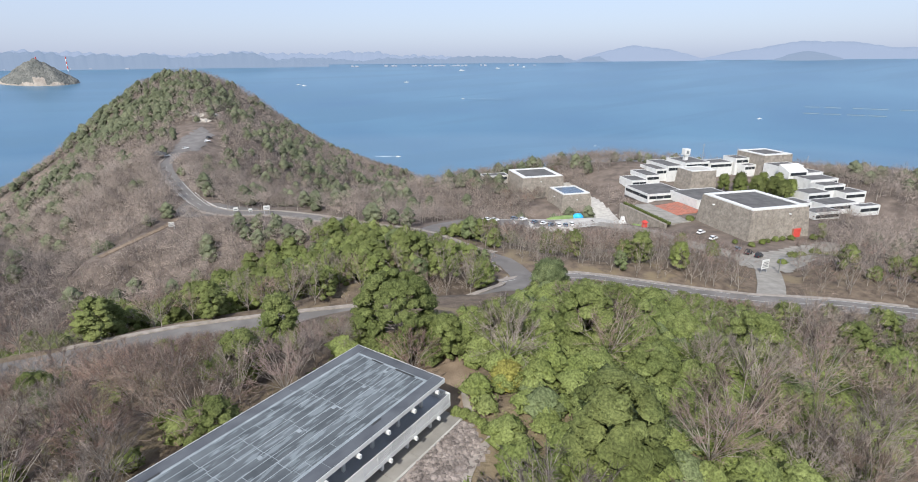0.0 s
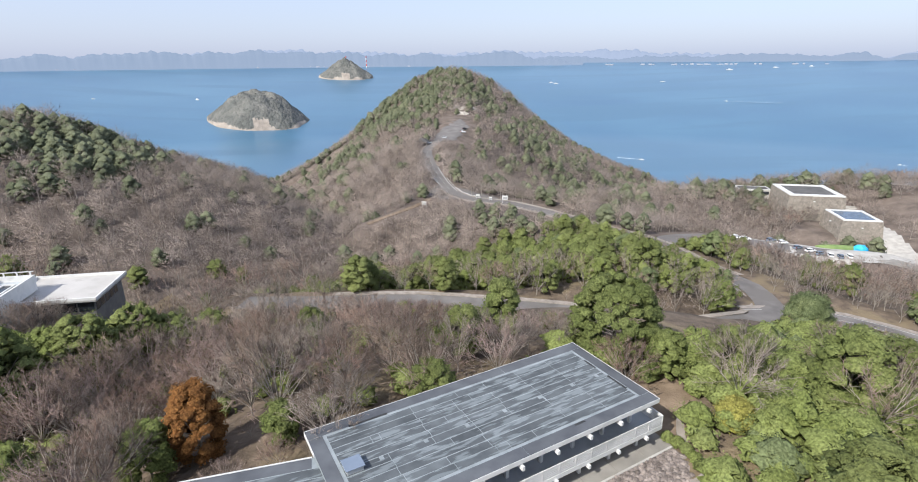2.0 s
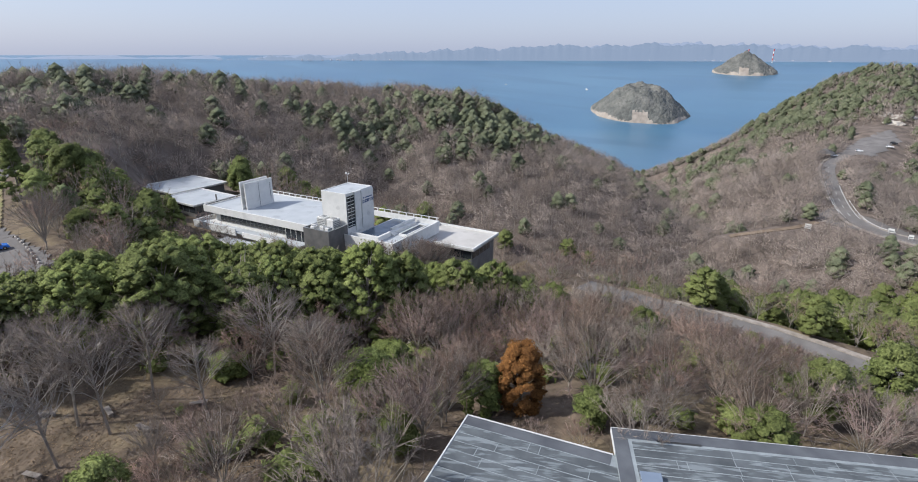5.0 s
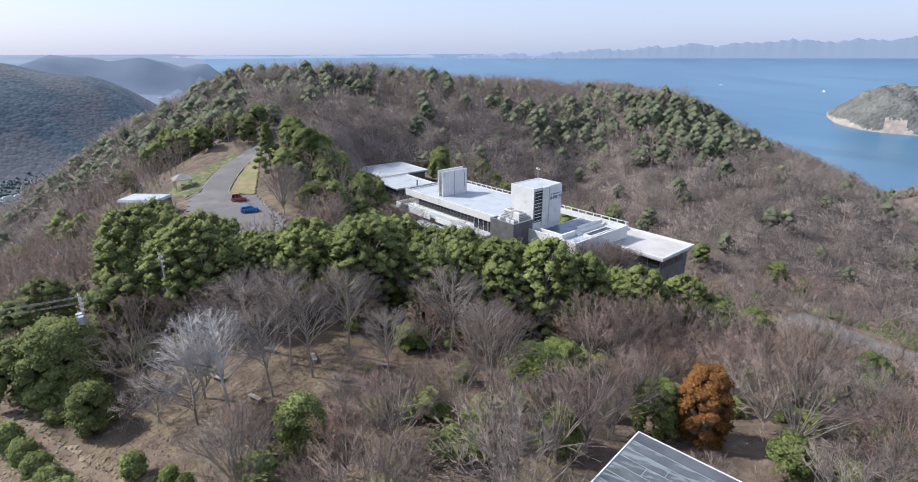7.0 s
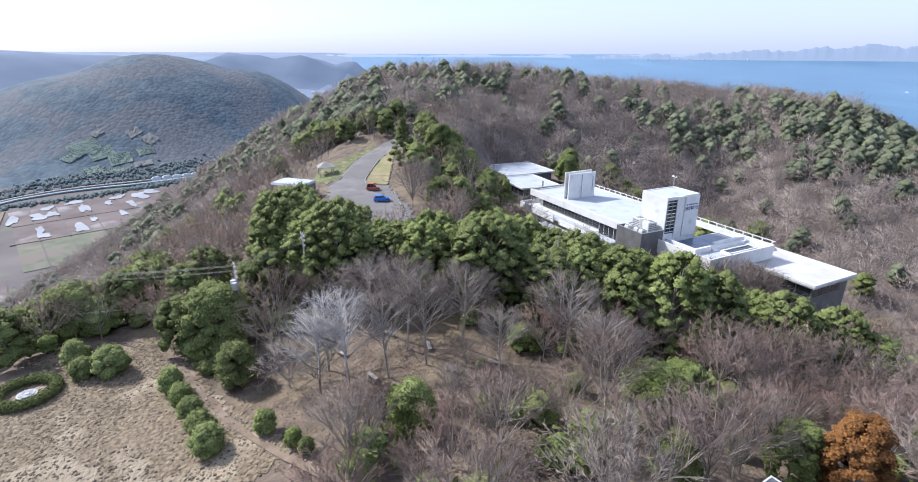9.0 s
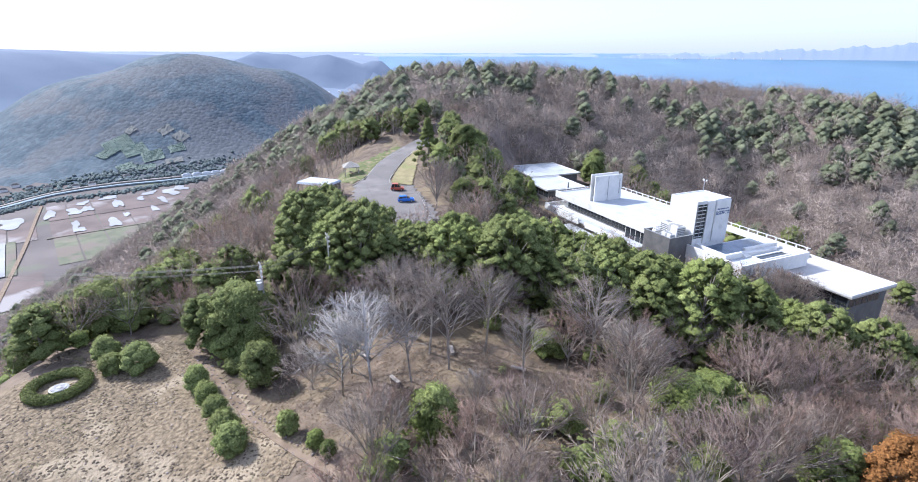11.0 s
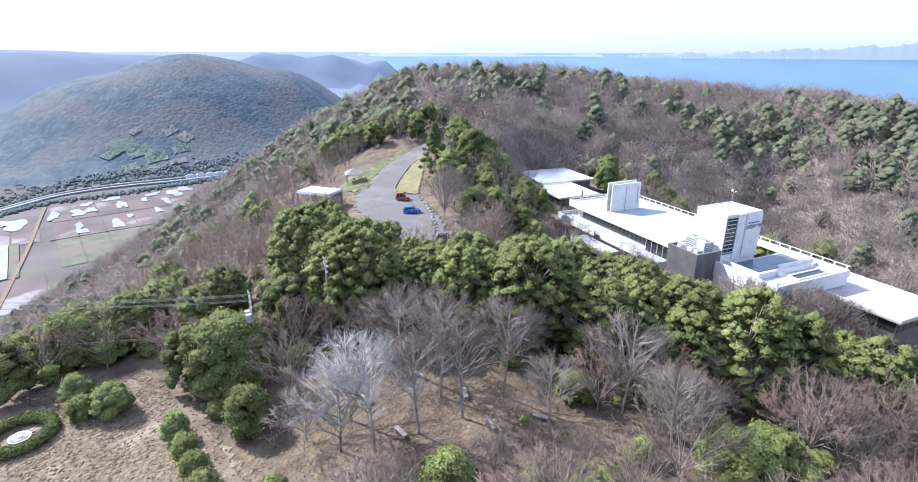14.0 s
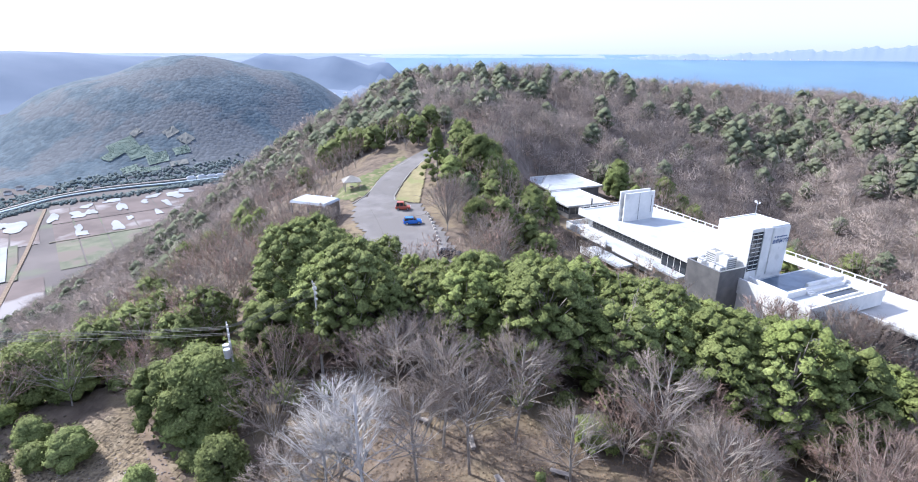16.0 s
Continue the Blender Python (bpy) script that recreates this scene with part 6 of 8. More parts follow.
def flat_house(name, label, m, W, D, H, roof_mat, wall_mat, over=0.6, lights=0, rim=0.15):
    """A small flat-roofed building: walls, roof slab with upstand, windows."""
    h = thing(name, label, "building", m)
    part("wall", boxes((over, over, -3, W - over, D - over, H - 0.4)), wall_mat, h)
    part("roof", boxes((0, 0, H - 0.4, W, D, H - 0.1)), roof_mat, h)
    part("roof_upstand", boxes((0, 0, H - 0.4, W, 0.3, H + rim), (0, D - 0.3, H - 0.4, W, D, H + rim), (0, 0.3, H - 0.4, 0.3, D - 0.3, H + rim), (W - 0.3, 0.3, H - 0.4, W, D - 0.3, H + rim)), WHITE, h)
    for k in range(lights):
        w = (W - 2 * over) / lights
        part("window_pane", boxes((over + k * w + 0.15, over - 0.05, H - 2.6, over + (k + 1) * w - 0.15, over - 0.01, H - 0.9)), GLASS, h)
        part("window_pane", boxes((W - over + 0.01, over + 0.4 + k * 1.8, H - 2.6, W - over + 0.05, over + 1.9 + k * 1.8, H - 0.9)), GLASS, h)
    return h


flat_house("museum_annex", "pale flat-roofed annex with grey walls below the museum", SM @ pose(57.5, 12.4, -8.0), 16.5, 13.1, 4.5, CREAM_ROOF, DARK_WALL, 0.9, 5, 0.4)
for k, (u, v, size) in enumerate(((57, -3.5, 1.05), (61, -1, 1.15), (64.5, 2.5, 1.2), (68, 5, 1.2), (71.5, 7, 1.15), (75, 9.5, 1.1), (77.5, 14, 1.0), (63, 8.5, 0.9), (66.5, 10, 0.95))):
    p = SM @ Vector((u, v, 0))
    plant("bare_tree", NEAR_KINDS[(0, 2, 1)[k % 3]][k % 3], p.x, p.y, float(ground_z(p.x, p.y)), k * 71 % 360, size, "leafless tree standing before the museum annex", "trees round the annex")
flat_house("flat_roofed_hut", "low grey hut with a wide pale flat roof", SM @ pose(-25.5, 4.0, -5.4, 0, 0, -3), 16.5, 13.5, 3.0, PALE_ROOF, DARK_WALL, 0.9, 5)
flat_house("flat_roofed_hut", "low hut with a pale flat roof among the trees", SM @ pose(-44.5, 9.0, -5.2, 0, 0, -3), 18.6, 19.0, 3.0, PALE_ROOF, DARK_WALL, 0.9, 4)


# ---- the folk museum on its terrace ----
FM = pose(106, 186, 184, 0, 0, 14)


def white_block(u0, v0, u1, v1, top, foot=-1.0, panes=3, label="white stepped museum wing with a grey roof", face="front", paint=None):
    """One wing of the museum: white walls, a coping, a grey roof and a band of windows."""
    h = thing("museum_wing", label, "building", FM, "stepped museum wings")
    part("wall", boxes((u0, v0, foot, u1, v1, top - 0.3)), paint or WHITE, h)
    c = 0.35
    part("coping", boxes((u0 - 0.05, v0 - 0.05, top - 0.3, u1 + 0.05, v0 + c, top), (u0 - 0.05, v1 - c, top - 0.3, u1 + 0.05, v1 + 0.05, top), (u0 - 0.05, v0 + c, top - 0.3, u0 + c, v1 - c, top), (u1 - c, v0 + c, top - 0.3, u1 + 0.05, v1 - c, top)), WHITE, h)
    part("roof", boxes((u0 + c, v0 + c, top - 0.3, u1 - c, v1 - c, top - 0.12)), GREY_ROOF, h)
    w = (u1 - u0 - 1.2) / max(1, panes)
    for k in range(panes):
        x = u0 + 0.6 + k * w
        pane = part("window_pane", boxes((x + 0.1, v0 - 0.04, top - 2.6, x + w - 0.1, v0 - 0.01, top - 1.1)), GLASS, h)
        part("window_frame", boxes((x, v0 - 0.08, top - 2.7, x + 0.1, v0 - 0.01, top - 1.0)), FRAME_GREY, pane)
    d = (v1 - v0 - 1.2) / 3
    for k in range(3):
        y = v0 + 0.6 + k * d
        if face == "side":
            part("window_pane", boxes((u0 - 0.04, y + 0.1, top - 2.6, u0 - 0.01, y + d - 0.1, top - 1.1)), GLASS, h)
    return h


def stone_hall(name, label, u0, v0, u1, v1, top, batter, lamps=(), door=None, inset=2.4, roof_mat=None, m=None, foot=-1.5):
    """A battered rubble-stone hall with a white rim and a grey inset roof."""
    h = thing(name, label, "building", m or FM)
    part("stone_wall", add_box(bmesh.new(), u0 - batter, v0 - batter, foot, u1 + batter, v1 + batter, top - 0.35, batter=batter), MASONRY, h, "battered wall of brown rubble stone")
    r = 0.25
    part("white_rim", boxes((u0 + r, v0 + r, top - 0.35, u1 - r, v0 + inset, top + 0.1), (u0 + r, v1 - inset, top - 0.35, u1 - r, v1 - r, top + 0.1), (u0 + r, v0 + inset, top - 0.35, u0 + inset, v1 - inset, top + 0.1), (u1 - inset, v0 + inset, top - 0.35, u1 - r, v1 - inset, top + 0.1)), WHITE, h, "white concrete roof rim")
    part("inset_roof", boxes((u0 + inset, v0 + inset, top - 0.5, u1 - inset, v1 - inset, top - 0.2)), roof_mat or GREY_ROOF, h)
    for x, z, side in lamps:
        if side == "front":
            part("wall_lamp", boxes((x - 0.3, v0 - batter * 0.6 - 0.35, z, x + 0.3, v0 + 0.2, z + 0.4), bevel=0.05), WHITE, h)
        else:
            part("wall_lamp", boxes((u0 - batter * 0.6 - 0.35, x - 0.3, z, u0 + 0.2, x + 0.3, z + 0.4), bevel=0.05), WHITE, h)
    if door:
        leaf = part("door", boxes((door - 1.6, v0 - batter - 0.12, -0.2, door + 1.6, v0 + 0.2, 3.4)), RED_PAINT, h, "bright red steel door")
        part("door_frame", boxes((door - 1.8, v0 - batter - 0.16, -0.2, door - 1.6, v0 + 0.2, 3.6), (door + 1.6, v0 - batter - 0.16, -0.2, door + 1.8, v0 + 0.2, 3.6)), TILE_RED, leaf)
    return h


stone_hall("stone_hall", "large battered stone museum hall with a red door", 5.6, 4.0, 31.6, 32.0, 12.0, 1.3, ((22.5, 9.3, "front"), (24.0, 9.0, "side")), 26.6)
stone_hall("stone_tower", "square stone museum tower with a pale roof", 35.0, 78.0, 49.5, 90.0, 11.0, 1.0, (), None, 1.2, CONCRETE)
stone_hall("stone_hall", "tall stone museum hall behind the white wings", 88.5, 88.5, 107.5, 109.0, 15.0, 0.9, (), None, 2.6)
for u0, v0, u1, v1, top, panes in ((14.5, 46, 38, 66, 5.0, 0), (1.8, 65, 23, 86, 4.0, 5), (9.5, 92.5, 19, 105, 4.5, 2), (19, 94, 27.5, 110, 6.5, 2), (29.5, 101, 39, 117, 8.0, 2), (36, 100, 46, 121, 9.5, 2), (46.5, 99, 62, 117, 11.0, 4),
                                  (63, 99.5, 78, 110, 10.0, 3), (79, 98.5, 88, 109, 12.0, 2), (80.5, 93, 88.2, 98, 9.0, 3), (87.5, 76, 103, 87, 11.0, 2), (92, 66, 106, 75.5, 9.0, 2), (87, 55, 104, 65.5, 8.0, 3), (86, 46.5, 99, 54.5, 7.0, 2), (72.5, 42, 86, 52, 5.0, 3), (66, 26.5, 84.5, 37, 4.0, 3), (92.5, 40, 105, 50, 4.5, 2), (79.5, 21.5, 91, 26, 3.5, 2), (52, 18.5, 65.5, 26, 3.5, 2), (48, 30, 62, 40, 4.5, 2)):
    white_block(u0, v0, u1, v1, top, panes=panes, face="side" if u0 < 5 else "front")
# a skylight box with a sloping top
sky_box = thing("skylight_box", "white skylight box with a sloping glazed top", "building", FM)
bm = bmesh.new()
v = [bm.verts.new(c) for c in ((84, 66, 7), (96, 66, 7), (96, 73, 7), (84, 73, 7), (84, 66, 10.5), (96, 66, 10.5), (96, 73, 13.5), (84, 73, 13.5))]
for q in ((3, 2, 1, 0), (4, 5, 6, 7), (0, 1, 5, 4), (1, 2, 6, 5), (2, 3, 7, 6), (3, 0, 4, 7)):
    bm.faces.new([v[i] for i in q])
part("shell", bm, WHITE, sky_box)
part("glazing", boxes((85, 65.9, 8.4, 95, 65.96, 10.0)), GLASS, sky_box)
sky_box.matrix_world = FM @ pose(0, 0, -0.5)
# the white chimney tower with a lamp box
ch = thing("chimney_tower", "slim white concrete chimney tower on the museum", "tower", FM @ pose(52.5, 108, 0))
part("shaft", boxes((-1.0, -1.0, 0, 1.0, 1.0, 14.2)), WHITE, ch)
part("head", boxes((-1.7, -1.7, 13.6, 1.7, 1.7, 17.4), bevel=0.15), WHITE, ch)
part("slot", boxes((-0.8, -1.76, 14.6, 0.8, -1.7, 16.2)), FRAME_GREY, ch)
for u, v_, tall in ((84, 104, 9), (113, 101, 7), (72, 118, 10), (140, 108, 8)):
    a = thing("antenna_mast", "thin grey antenna mast at the museum", "mast", FM @ pose(u, v_, 8 if u < 120 else 1), "antenna masts")
    part("pole", boxes((-0.12, -0.12, -8, 0.12, 0.12, tall)), GALVANISED, a)
    part("cross_arm", boxes((-0.9, -0.06, tall - 1.4, 0.9, 0.06, tall - 1.25), (-0.6, -0.06, tall - 0.7, 0.6, 0.06, tall - 0.6)), GALVANISED, a)
# red steps and forecourt
fs = thing("brick_steps", "broad red brick steps before the museum entrance", "steps", FM)
for k in range(9):
    part("step", boxes((1.0 + k * 1.4, 41.0, -0.6, 2.4 + k * 1.4, 58.0, 0.3 + k * 0.12)), TILE_RED, fs)
fc = thing("forecourt", "pale paved forecourt of the museum", "paving", FM, kind="structure")
for a in range(4):
    for b in range(6):
        part("paving_slab", boxes((-11.5 + a * 3.1 + 0.03, 31 + b * 5.2 + 0.03, -0.8, -11.5 + (a + 1) * 3.1 - 0.03, 31 + (b + 1) * 5.2 - 0.03, 0.25)), GREY_PAVING, fc)
rw = thing("retaining_wall", "rubble retaining wall with a clipped hedge on top", "wall", FM)
part("stone_face", boxes((-12.6, 30, -7, -11.6, 66, 0.3)), MASONRY, rw)
rh = thing("clipped_hedge", "clipped green hedge along the retaining wall", "hedge", FM @ pose(-11.2, 30, 0.2))


def hedge_mesh(u, v, z, size=0.2, dense=26):
    """Leaf sprays over a box-shaped hedge of that size."""
    n = int(dense * (u * v + 2 * z * (u + v)))
    at = rng.uniform(0, 1, (n, 3)) * (u, v, z)
    side = rng.integers(0, 5, n)
    at[:, 0] = np.where(side == 0, 0, np.where(side == 1, u, at[:, 0]))
    at[:, 1] = np.where(side == 2, 0, np.where(side == 3, v, at[:, 1]))
    at[:, 2] = np.where(side == 4, z, at[:, 2])
    out = np.zeros((n, 3))
    out[side == 0, 0], out[side == 1, 0], out[side == 2, 1], out[side == 3, 1], out[side == 4, 2] = -1, 1, -1, 1, 1
    return leaves(at, out, np.full(n, size))


ob = new("foliage", mesh_from("foliage", *hedge_mesh(1.2, 35, 0.9, 0.4, 8), [LEAF_LIGHT]))
ob.parent = rh
part("core", boxes((0.1, 0.1, -0.3, 1.1, 34.9, 0.85)), LEAF_DARK, rh)
sheet("paving", [tuple((FM @ Vector((u, v, 0)))[:2]) for u, v in ((-24, 58), (-12.8, 58), (-12.8, 66), (-9, 78), (-8, 96), (-10, 112), (-16, 112), (-17, 94), (-19, 78), (-26, 68))], CONCRETE, 0.16, "pale paved walk between the theatre and the museum", "paving", 1.2)
# forecourt paving near the red door, low planting beds
sheet("paving", [(94, 170), (104, 176), (120, 182), (140, 190), (146, 183), (132, 172), (116, 160), (104, 154), (92, 160)], GREY_PAVING, 0.12, "pale concrete yard before the stone hall", "paving", 1.5)
sheet("planting_bed", [(112, 166), (128, 178), (138, 178), (136, 168), (122, 160)], GRASS, 0.24, "dry grass planting bed in the yard", "lawn", 1.2)

# ---- the theatre and the low hall by the car park ----
stone_hall("stone_theatre", "wide stone theatre building with a white roof rim", -46.5, 108.5, -23, 132.5, 6.0, 1.0, ((-36, 3.2, "front"),), None, 2.6, GREY_ROOF, None, -8)
stone_hall("stone_hall", "low stone hall with a blue-grey glazed roof", -34.5, 83.0, -19.5, 100.5, 2.0, 1.0, ((-27, -1.2, "front"), (92, -1.2, "side")), None, 1.4, BLUE_ROOF, None, -8)
white_block(-61.5, 132, -46.5, 139.5, 3.0, -6, 2, "low grey wing beside the stone theatre", paint=CONCRETE)
am = thing("amphitheatre", "curved stone seating steps beside the theatre", "steps", FM @ pose(-12, 112, -6))
for k in range(7):
    bm = bmesh.new()
    r0, r1 = 9 + k * 1.3, 10.35 + k * 1.3
    ring = []
    for a in np.linspace(radians(-25), radians(115), 18):
        ring.append([bm.verts.new((math.cos(a) * q, math.sin(a) * q, z)) for q, z in ((r0, -2), (r0, k * 0.45), (r1, k * 0.45), (r1, -2))])
    for a, b in zip(ring, ring[1:]):
        for j in range(4):
            bm.faces.new((a[j], b[j], b[(j + 1) % 4], a[(j + 1) % 4]))
    part("seat_row", bm, CONCRETE, am)
sheet("car_park", [(3, 246), (10, 254), (26, 258), (44, 252), (70, 250), (86, 240), (84, 226), (62, 226), (40, 224), (24, 230), (8, 236)], CONCRETE, 0.2, "pale concrete museum car park", "car park", 1.6)


def hull(name, label, m, length, wide, tall, mat, cover=None):
    """A covered boat: an upturned hull shape with ribs of its cover."""
    h = thing(name, label, "boat", m)
    bm = bmesh.new()
    rows = []
    for k in range(13):
        q = -1 + k / 6
        w = wide / 2 * (1 - abs(q) ** 2.6) + 0.08
        z = tall * (0.75 + 0.25 * (1 - q * q))
        rows.append([bm.verts.new((q * length / 2, math.cos(a) * w, max(0.0, math.sin(a)) * z)) for a in np.linspace(0, math.pi, 9)])
    for a, b in zip(rows, rows[1:]):
        for j in range(8):
            bm.faces.new((a[j], b[j], b[j + 1], a[j + 1]))
    bm.faces.new(rows[0]), bm.faces.new(rows[-1][::-1])
    part("cover", bm, mat, h)
    part("cradle", boxes((-length * 0.3, -wide * 0.4, 0, -length * 0.26, wide * 0.4, 0.25), (length * 0.26, -wide * 0.4, 0, length * 0.3, wide * 0.4, 0.25)), WOOD_GREY, h)
    return h


def on_ground(u, v, lift=0.2, turn=0.0):
    """A pose on the ground at a place of the museum's plan."""
    p = FM @ Vector((u, v, 0))
    return pose(p.x, p.y, float(ground_z(p.x, p.y)) + lift, 0, 0, 14 + turn)


hull("covered_boat", "long wooden boat under an olive green cover", on_ground(-41, 69, 0.25, 2), 16, 3.2, 2.6, GREEN_SHEET)
hull("covered_boat", "small boat under a dark green cover", on_ground(-12.3, 46.5, 0.3, -62), 9.5, 2.6, 1.2, GREEN_SHEET)
tarp = thing("blue_tarpaulin", "bright blue tarpaulin draped over stored gear", "tarpaulin", on_ground(-33, 68.5, 0.2))
bm = bmesh.new()
bmesh.ops.create_icosphere(bm, subdivisions=3, radius=1)
for v in bm.verts:
    k = 1 + 0.16 * noise.noise(v.co * 2.3)
    v.co = Vector((v.co.x * 2.6 * k, v.co.y * 1.9 * k, max(-0.02, v.co.z * 2.0 + 1.7) * k))
part("sheet", bm, BLUE_SHEET, tarp)
hut = thing("red_shrine_box", "small red painted monument beside the boats", "monument", on_ground(-18, 36.3, 0.2))
part("body", add_box(bmesh.new(), -0.9, -0.9, 0, 0.9, 0.9, 2.0, batter=0.25), RED_PAINT, hut)
part("cap", add_box(bmesh.new(), -1.1, -1.1, 2.0, 1.1, 1.1, 2.9, batter=0.7), RED_PAINT, hut)
mo = thing("white_monument", "pointed white stone monument by the car park", "monument", on_ground(-21.6, 48, 0.2))
part("stone", add_box(bmesh.new(), -1.4, -0.9, 0, 1.4, 0.9, 3.2, batter=0.7), WHITE, mo)
part("foot", boxes((-1.8, -1.3, -0.2, 1.8, 1.3, 0.2)), CONCRETE, mo)


# ---- vehicles ----
def car(label, paint, m, kind="car", group="parked cars", L=4.0, W=1.7, H=1.5):
    """A parked car: lofted body, glass house, roof, wheels and lamps."""
    c = thing("car", label, kind, m, group)
    prof = [(-L / 2, 0.35, 0.62), (-L / 2 + 0.1, 0.32, 0.95), (-L * 0.1, 0.3, 1.0), (L * 0.18, 0.3, 0.98), (L / 2 - 0.15, 0.3, 0.82), (L / 2, 0.38, 0.6)]
    bm = bmesh.new()
    rows = []
    for x, z0, z1 in prof:
        w = W / 2 * (0.9 if abs(x) > L * 0.45 else 1.0)
        rows.append([bm.verts.new(p) for p in ((x, -w, z0), (x, -w, z1 - 0.12), (x, -w * 0.9, z1), (x, w * 0.9, z1), (x, w, z1 - 0.12), (x, w, z0))])
    for a, b in zip(rows, rows[1:]):
        for j in range(6):
            bm.faces.new((a[j], b[j], b[(j + 1) % 6], a[(j + 1) % 6]))
    bm.faces.new(rows[0]), bm.faces.new(rows[-1][::-1])
    body = part("body", bm, paint, c)
    bm = bmesh.new()
    low = [(-L * 0.46, 0.94), (L * 0.24, 0.97)]
    top = [(-L * 0.38, H - 0.06), (L * 0.04, H - 0.06)]
    ws, wt = W * 0.45, W * 0.38
    v = [bm.verts.new(p) for p in ((low[0][0], -ws, low[0][1]), (low[1][0], -ws, low[1][1]), (low[1][0], ws, low[1][1]), (low[0][0], ws, low[0][1]), (top[0][0], -wt, top[0][1]), (top[1][0], -wt, top[1][1]), (top[1][0], wt, top[1][1]), (top[0][0], wt, top[0][1]))]
    for q in ((3, 2, 1, 0), (4, 5, 6, 7), (0, 1, 5, 4), (1, 2, 6, 5), (2, 3, 7, 6), (3, 0, 4, 7)):
        bm.faces.new([v[i] for i in q])
    part("windows", bm, GLASS, c)
    part("roof", boxes((top[0][0] - 0.04, -wt - 0.03, H - 0.08, top[1][0] + 0.04, wt + 0.03, H), bevel=0.03), paint, c)
    for x in (-L * 0.2, L * 0.03):
        for s in (-1, 1):
            bm = bmesh.new()
            v = [bm.verts.new(p) for p in ((x - 0.05, s * (ws + 0.01), 0.95), (x + 0.05, s * (ws + 0.01), 0.95), (x + 0.05, s * (wt + 0.02), H - 0.06), (x - 0.05, s * (wt + 0.02), H - 0.06))]
            bm.faces.new(v)
            part("pillar", bm, paint, c)
    for x in (-L * 0.31, L * 0.31):
        for s in (-1, 1):
            bm = bmesh.new()
            bmesh.ops.create_cone(bm, cap_ends=True, segments=14, radius1=0.31, radius2=0.31, depth=0.2, matrix=pose(x, s * (W / 2 - 0.08), 0.31, 90))
            wheel = part("wheel", bm, TYRE, c)
            bm = bmesh.new()
            bmesh.ops.create_cone(bm, cap_ends=True, segments=10, radius1=0.18, radius2=0.18, depth=0.03, matrix=pose(x, s * (W / 2 + 0.03), 0.31, 90))
            part("rim", bm, GALVANISED, wheel)
    for s in (-1, 1):
        part("headlight", boxes((L / 2 - 0.1, s * W * 0.34 - 0.17, 0.6, L / 2 + 0.01, s * W * 0.34 + 0.17, 0.74), bevel=0.02), LAMP_CLEAR, c)
        part("tail_light", boxes((-L / 2 - 0.01, s * W * 0.4 - 0.1, 0.62, -L / 2 + 0.1, s * W * 0.4 + 0.1, 0.86), bevel=0.02), LAMP_RED, c)
    return c


PAINT = {"w": (WHITE_CAR, "white hatchback"), "g": (GREY_CAR, "silver-blue hatchback"), "d": (DARK_CAR, "black minivan"), "b": (BLUE_CAR, "bright blue hatchback")}
for u, v, turn_, key in ((-63.8, 73, 20, "g"), (-60.6, 70, 10, "w"), (-57.1, 64.2, 35, "g"), (-53.6, 61.4, 20, "w"), (-51.4, 58.2, 35, "g"), (-48.6, 56.6, 80, "w"), (-45.7, 55.4, 80, "g"), (-42.7, 55.6, 80, "w"), (-78.4, 68.2, 0, "w"), (-75.2, 68, 5, "w")):
    paint, words = PAINT[key]
    car(words + " parked in the museum car park", paint, on_ground(u, v, 0.22, turn_))
for u, v, turn_, key in ((-6.0, -9.3, 25, "d"), (-5.6, -13.6, 25, "d"), (-6.2, -4.1, 25, "g"), (-4.8, 10, 20, "w"), (-4.6, 17.5, 20, "w")):
    paint, words = PAINT[key]
    car(words + " parked beside the stone hall", paint, on_ground(u, v, 0.22, turn_), H=1.8 if key == "d" else 1.5)


def sign_board(name, label, m, wide, tall, foot, bars):
    """A board on two posts with unreadable lines as plain bars."""
    s = thing(name, label, "sign", m)
    board = part("board", boxes((-wide / 2, -0.06, foot, wide / 2, 0.06, foot + tall)), WHITE, s)
    for x in (-wide * 0.4, wide * 0.4):
        part("post", boxes((x - 0.07, -0.2, -0.5, x + 0.07, -0.07, foot + tall)), GALVANISED, s)
    for k in range(bars):
        part("text_bar", boxes((-wide * 0.4, 0.06, foot + tall * (0.15 + 0.7 * k / bars), wide * (0.4 - 0.1 * (k % 2)), 0.075, foot + tall * (0.15 + 0.7 * k / bars + 0.35 / bars))), FRAME_GREY, board)
    return s


sign_board("notice_board", "white notice board with brown lines at the museum entrance", on_ground(-18.5, -29.5, 0, 190), 3.2, 3.0, 1.6, 4)
sign_board("notice_board", "low white sign board at the museum entrance", on_ground(5.5, -36, 0, 200), 3.6, 2.2, 0.5, 3)
lp = thing("street_lamp", "dark street lamp post at the museum entrance", "street lamp", on_ground(-14.0, -30.5, 0))
part("post", boxes((-0.1, -0.1, -0.3, 0.1, 0.1, 5.0)), FRAME_GREY, lp)
part("lamp_head", boxes((-0.8, -0.25, 5.0, 0.8, 0.25, 5.25), bevel=0.05), FRAME_GREY, lp)


